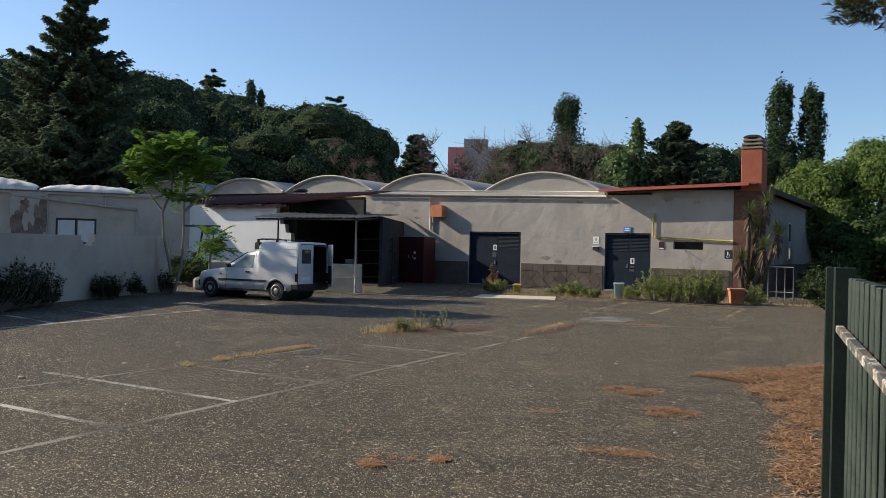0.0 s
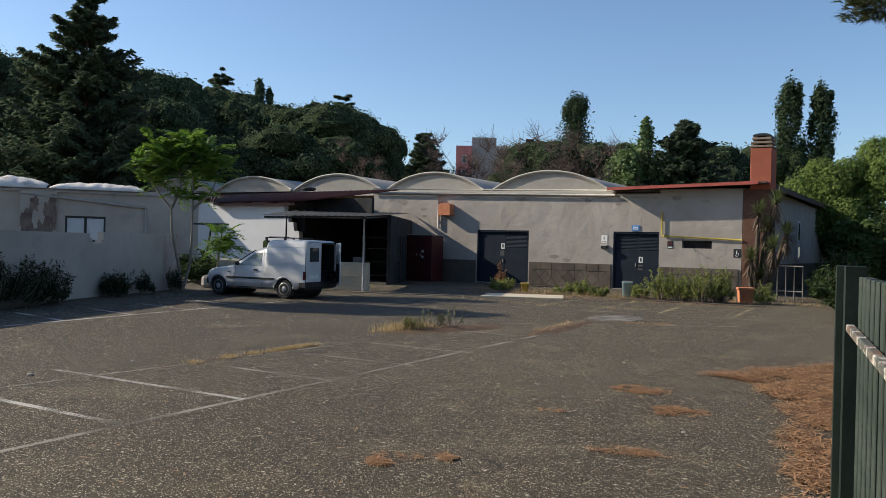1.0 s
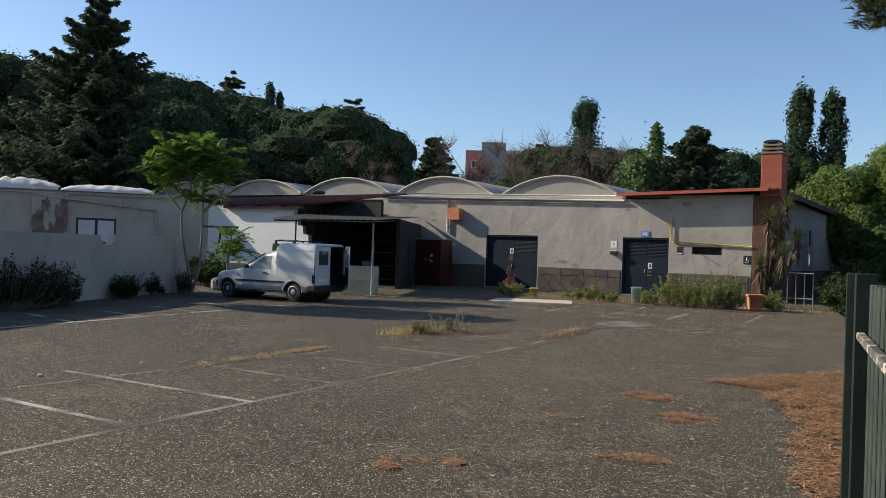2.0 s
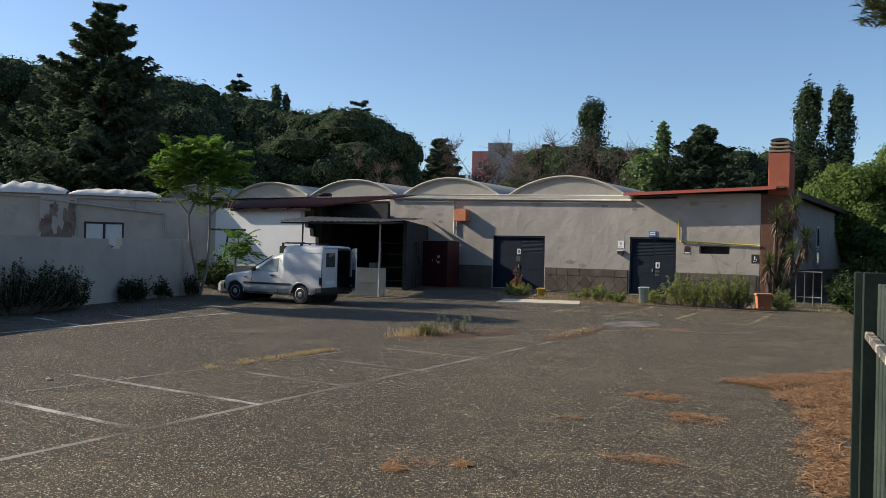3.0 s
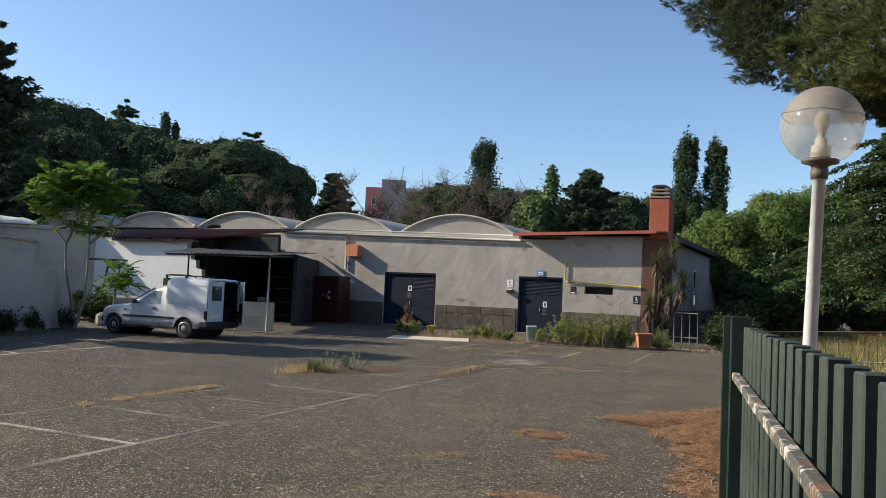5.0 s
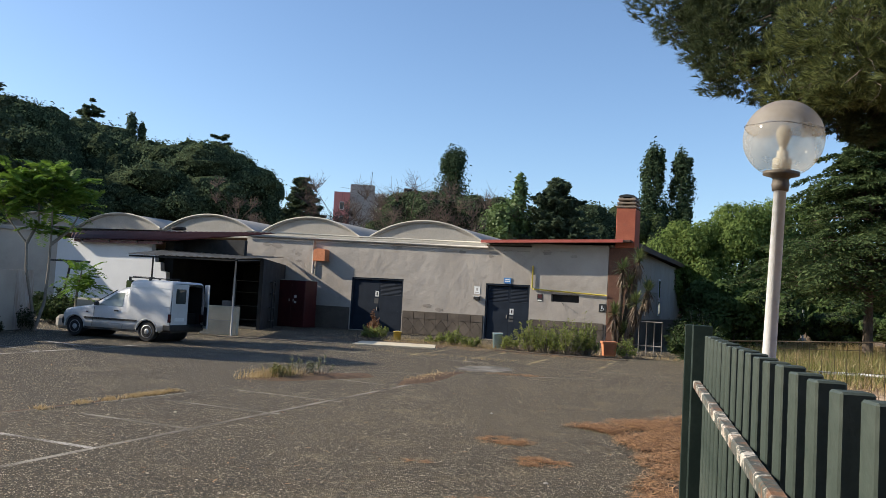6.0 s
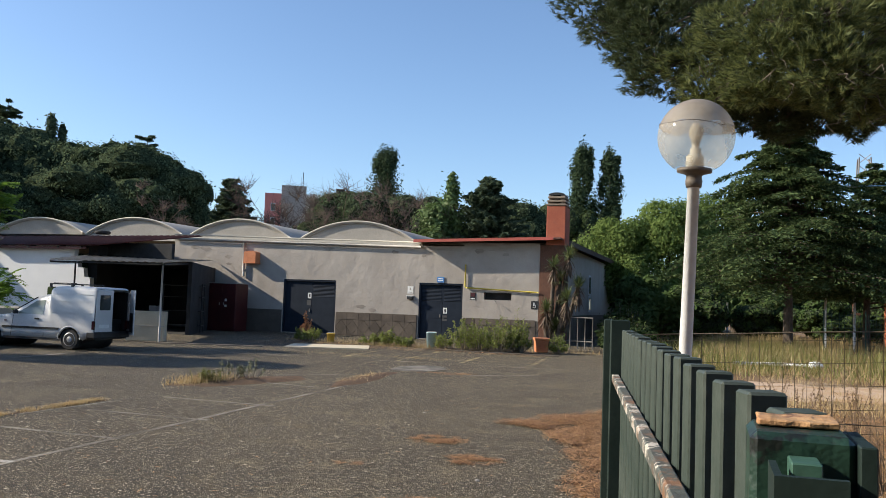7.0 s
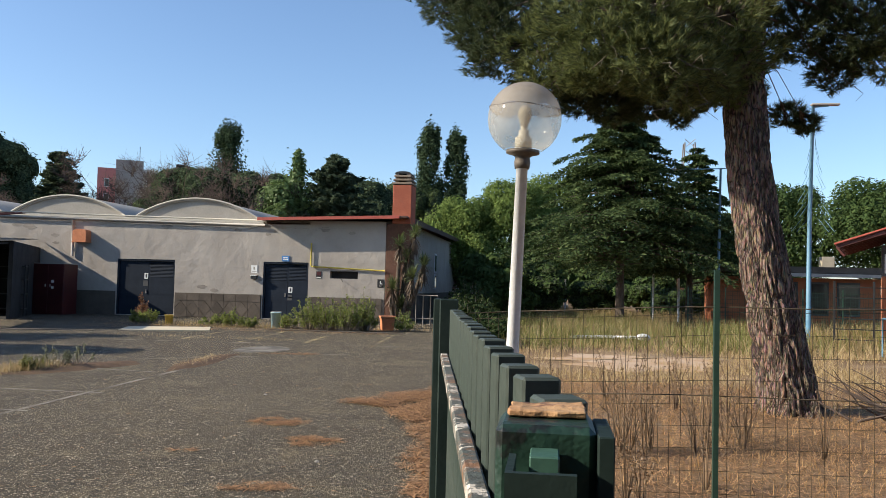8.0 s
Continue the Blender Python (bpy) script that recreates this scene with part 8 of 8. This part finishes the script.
part("roof", bm, M_REDSTEEL, hut)
for k in range(8):
    y = -2.2 + k * 0.9
    part("rafter", profile_y(bmesh.new(), [(-2.85, 3.32), (0.9, 4.57), (0.9, 4.7), (-2.85, 3.45)], y, y + 0.08), M_CORR, hut)
low = thing("low_building", pose(12.2, 45.0, 0), "long low orange and white building beyond the field", "building")
part("wall", bbox(-3.4, 4.5, 0, 4, 0, 2.5), M_ORANGE, low)
part("roof", bbox(-4.0, 5.0, -0.8, 4.5, 2.75, 3.05), M_PLINTH, low)
part("fascia", bbox(-1.4, 5.0, -0.95, -0.8, 2.55, 2.72), M_GREYPIPE, low)
for x in (-0.6, 0.9, 2.4):
    w = part("window", bbox(x, x + 1.1, -0.04, 0.0, 0.6, 2.3), M_GREYPANEL, low)
    part("pane", bbox(x + 0.08, x + 1.02, -0.06, -0.041, 0.7, 2.2), M_GLASSDARK, w)
part("chimney", bbox(2.0, 2.6, 1.0, 1.6, 3.05, 3.65), M_BEIGE, low)
shed = thing("timber_frame", pose(9.6, 56.0, 0), "small unfinished timber frame beyond the trees", "shed")
for x in (-1.2, 0.0, 1.2):
    part("post", bbox(x - 0.08, x + 0.08, -0.08, 0.08, 0, 2.6 + 0.5 * (x == 0)), M_CHBASE, shed)
part("beam", bbox(-1.4, 1.4, -0.08, 0.08, 1.7, 1.9), M_CHBASE, shed)
part("beam", bbox(-1.4, 1.4, -0.1, 0.06, 0.8, 0.95), M_CHBASE, shed)

# far fences
wf = thing("picket_fence", pose(-4.5, 58.0, 0), "pale picket fence beyond the field", "fence")
bm = bmesh.new()
box(bm, 0, 0.12, 0, 0.03, 0, 2.0)
pk = part("picket", bm, M_GREYPIPE, wf)
for i in range(1, 22):
    share("picket", pk.data, wf, pose(i * 0.24, 0, 0))
part("rail", bbox(0, 5.2, 0.03, 0.06, 0.5, 0.6), M_GREYPIPE, wf)
part("rail", bbox(0, 5.2, 0.03, 0.06, 1.5, 1.6), M_GREYPIPE, wf)
for x, y, h in ((0.3, 55.0, 2.6), (1.2, 56.0, 2.3), (5.4, 44.0, 2.6), (6.8, 45.0, 2.7)):
    t = thing("pale_post", pose(x, y, 0), "thin pale post in the field", "post", "thin posts beyond the field")
    part("shaft", tube(bmesh.new(), [(0, 0, 0), (0, 0, h)], 0.06, 6), M_POLEWHITE, t)
gf = thing("green_fence", pose(4.8, 39.5, 0, 0, 0, -8), "green wire mesh fence across the field", "fence")
bm = bmesh.new()
box(bm, -0.03, 0.03, -0.03, 0.03, 0, 1.9)
gp0 = part("fence_post", bm, M_GREENPOST, gf)
for i in range(1, 12):
    share("fence_post", gp0.data, gf, pose(i * 1.6, 0, 0))
wv = []
for i in range(0, 176):
    x = i * 0.1
    wv.append([(x - 0.006, 0, 0), (x + 0.006, 0, 0), (x + 0.006, 0, 1.8), (x - 0.006, 0, 1.8)])
for k in range(10):
    z = 0.1 + k * 0.18
    wv.append([(0, 0, z - 0.006), (17.6, 0, z - 0.006), (17.6, 0, z + 0.006), (0, 0, z + 0.006)])
quads("wire_mesh", wv, M_GREENPOST, gf)["kind"] = "stuff"
rl = thing("blue_railing", pose(9.3, 24.8, 0, 0, 0, -55), "pale blue steel railing by the kiosk", "railing")
for i in range(9):
    part("baluster", tube(bmesh.new(), [(i * 0.22, 0, 0), (i * 0.22, 0, 1.05)], 0.022, 6), M_BLUEPOLE, rl)
part("rail", tube(bmesh.new(), [(0, 0, 1.05), (1.76, 0, 1.05)], 0.028, 6), M_BLUEPOLE, rl)
cf = thing("dark_fence", pose(8.9, 27.5, 0, 0, 0, -12), "dark steel panel fence before the low building", "fence")
for i in range(8):
    part("post", bbox(i * 1.1 - 0.03, i * 1.1 + 0.03, -0.03, 0.03, 0, 2.1), M_BLACK, cf)
    if i < 7:
        for k in range(6):
            part("bar", bbox(i * 1.1 + 0.03, i * 1.1 + 1.07, -0.01, 0.01, 0.3 + k * 0.32, 0.33 + k * 0.32), M_BLACK, cf)

# distant flats
M_PINK = mat("pink_render", (0.60, 0.22, 0.19), (0.66, 0.26, 0.23), 0.3, 0.9, 0.1, 6, 0.05)
fb = thing("apartment_block", pose(-84.0, 148.5, 0, 0, 0, 29), "distant pink and grey apartment block", "building")
part("tower", bbox(-1.0, 2.2, 0, 6, 0, 22.4), M_PINK, fb)
part("block", bbox(2.2, 7.2, 2, 8, 0, 24.4), M_GREYPIPE, fb)
part("wing", bbox(7.2, 19, 4, 9, 0, 22.3), M_ROOFEDGE, fb)
part("roof_box", bbox(13.5, 15.2, 5, 7, 22.3, 24.7), M_DARK, fb)
part("parapet", bbox(7.2, 19, 3.9, 4.1, 22.3, 23.0), M_PAPER, fb)
for i in range(6):
    for k in range(3):
        w = part("window", bbox(7.8 + i * 1.8, 8.7 + i * 1.8, 3.92, 4.0, 13.5 + k * 2.9, 15.0 + k * 2.9), M_PAPER, fb)
        part("pane", bbox(7.95 + i * 1.8, 8.55 + i * 1.8, 3.9, 3.919, 13.6 + k * 2.9, 14.9 + k * 2.9), M_GLASSDARK, w)
for k in range(3):
    w = part("window", bbox(0.2, 1.1, -0.08, 0.0, 13.0 + k * 2.9, 14.6 + k * 2.9), M_PAPER, fb)
    part("pane", bbox(0.3, 1.0, -0.1, -0.081, 13.1 + k * 2.9, 14.5 + k * 2.9), M_GLASSDARK, w)
part("aerial", tube(bmesh.new(), [(6.5, 4, 24.4), (6.5, 4, 27.5)], 0.06, 4), M_BLACK, fb)
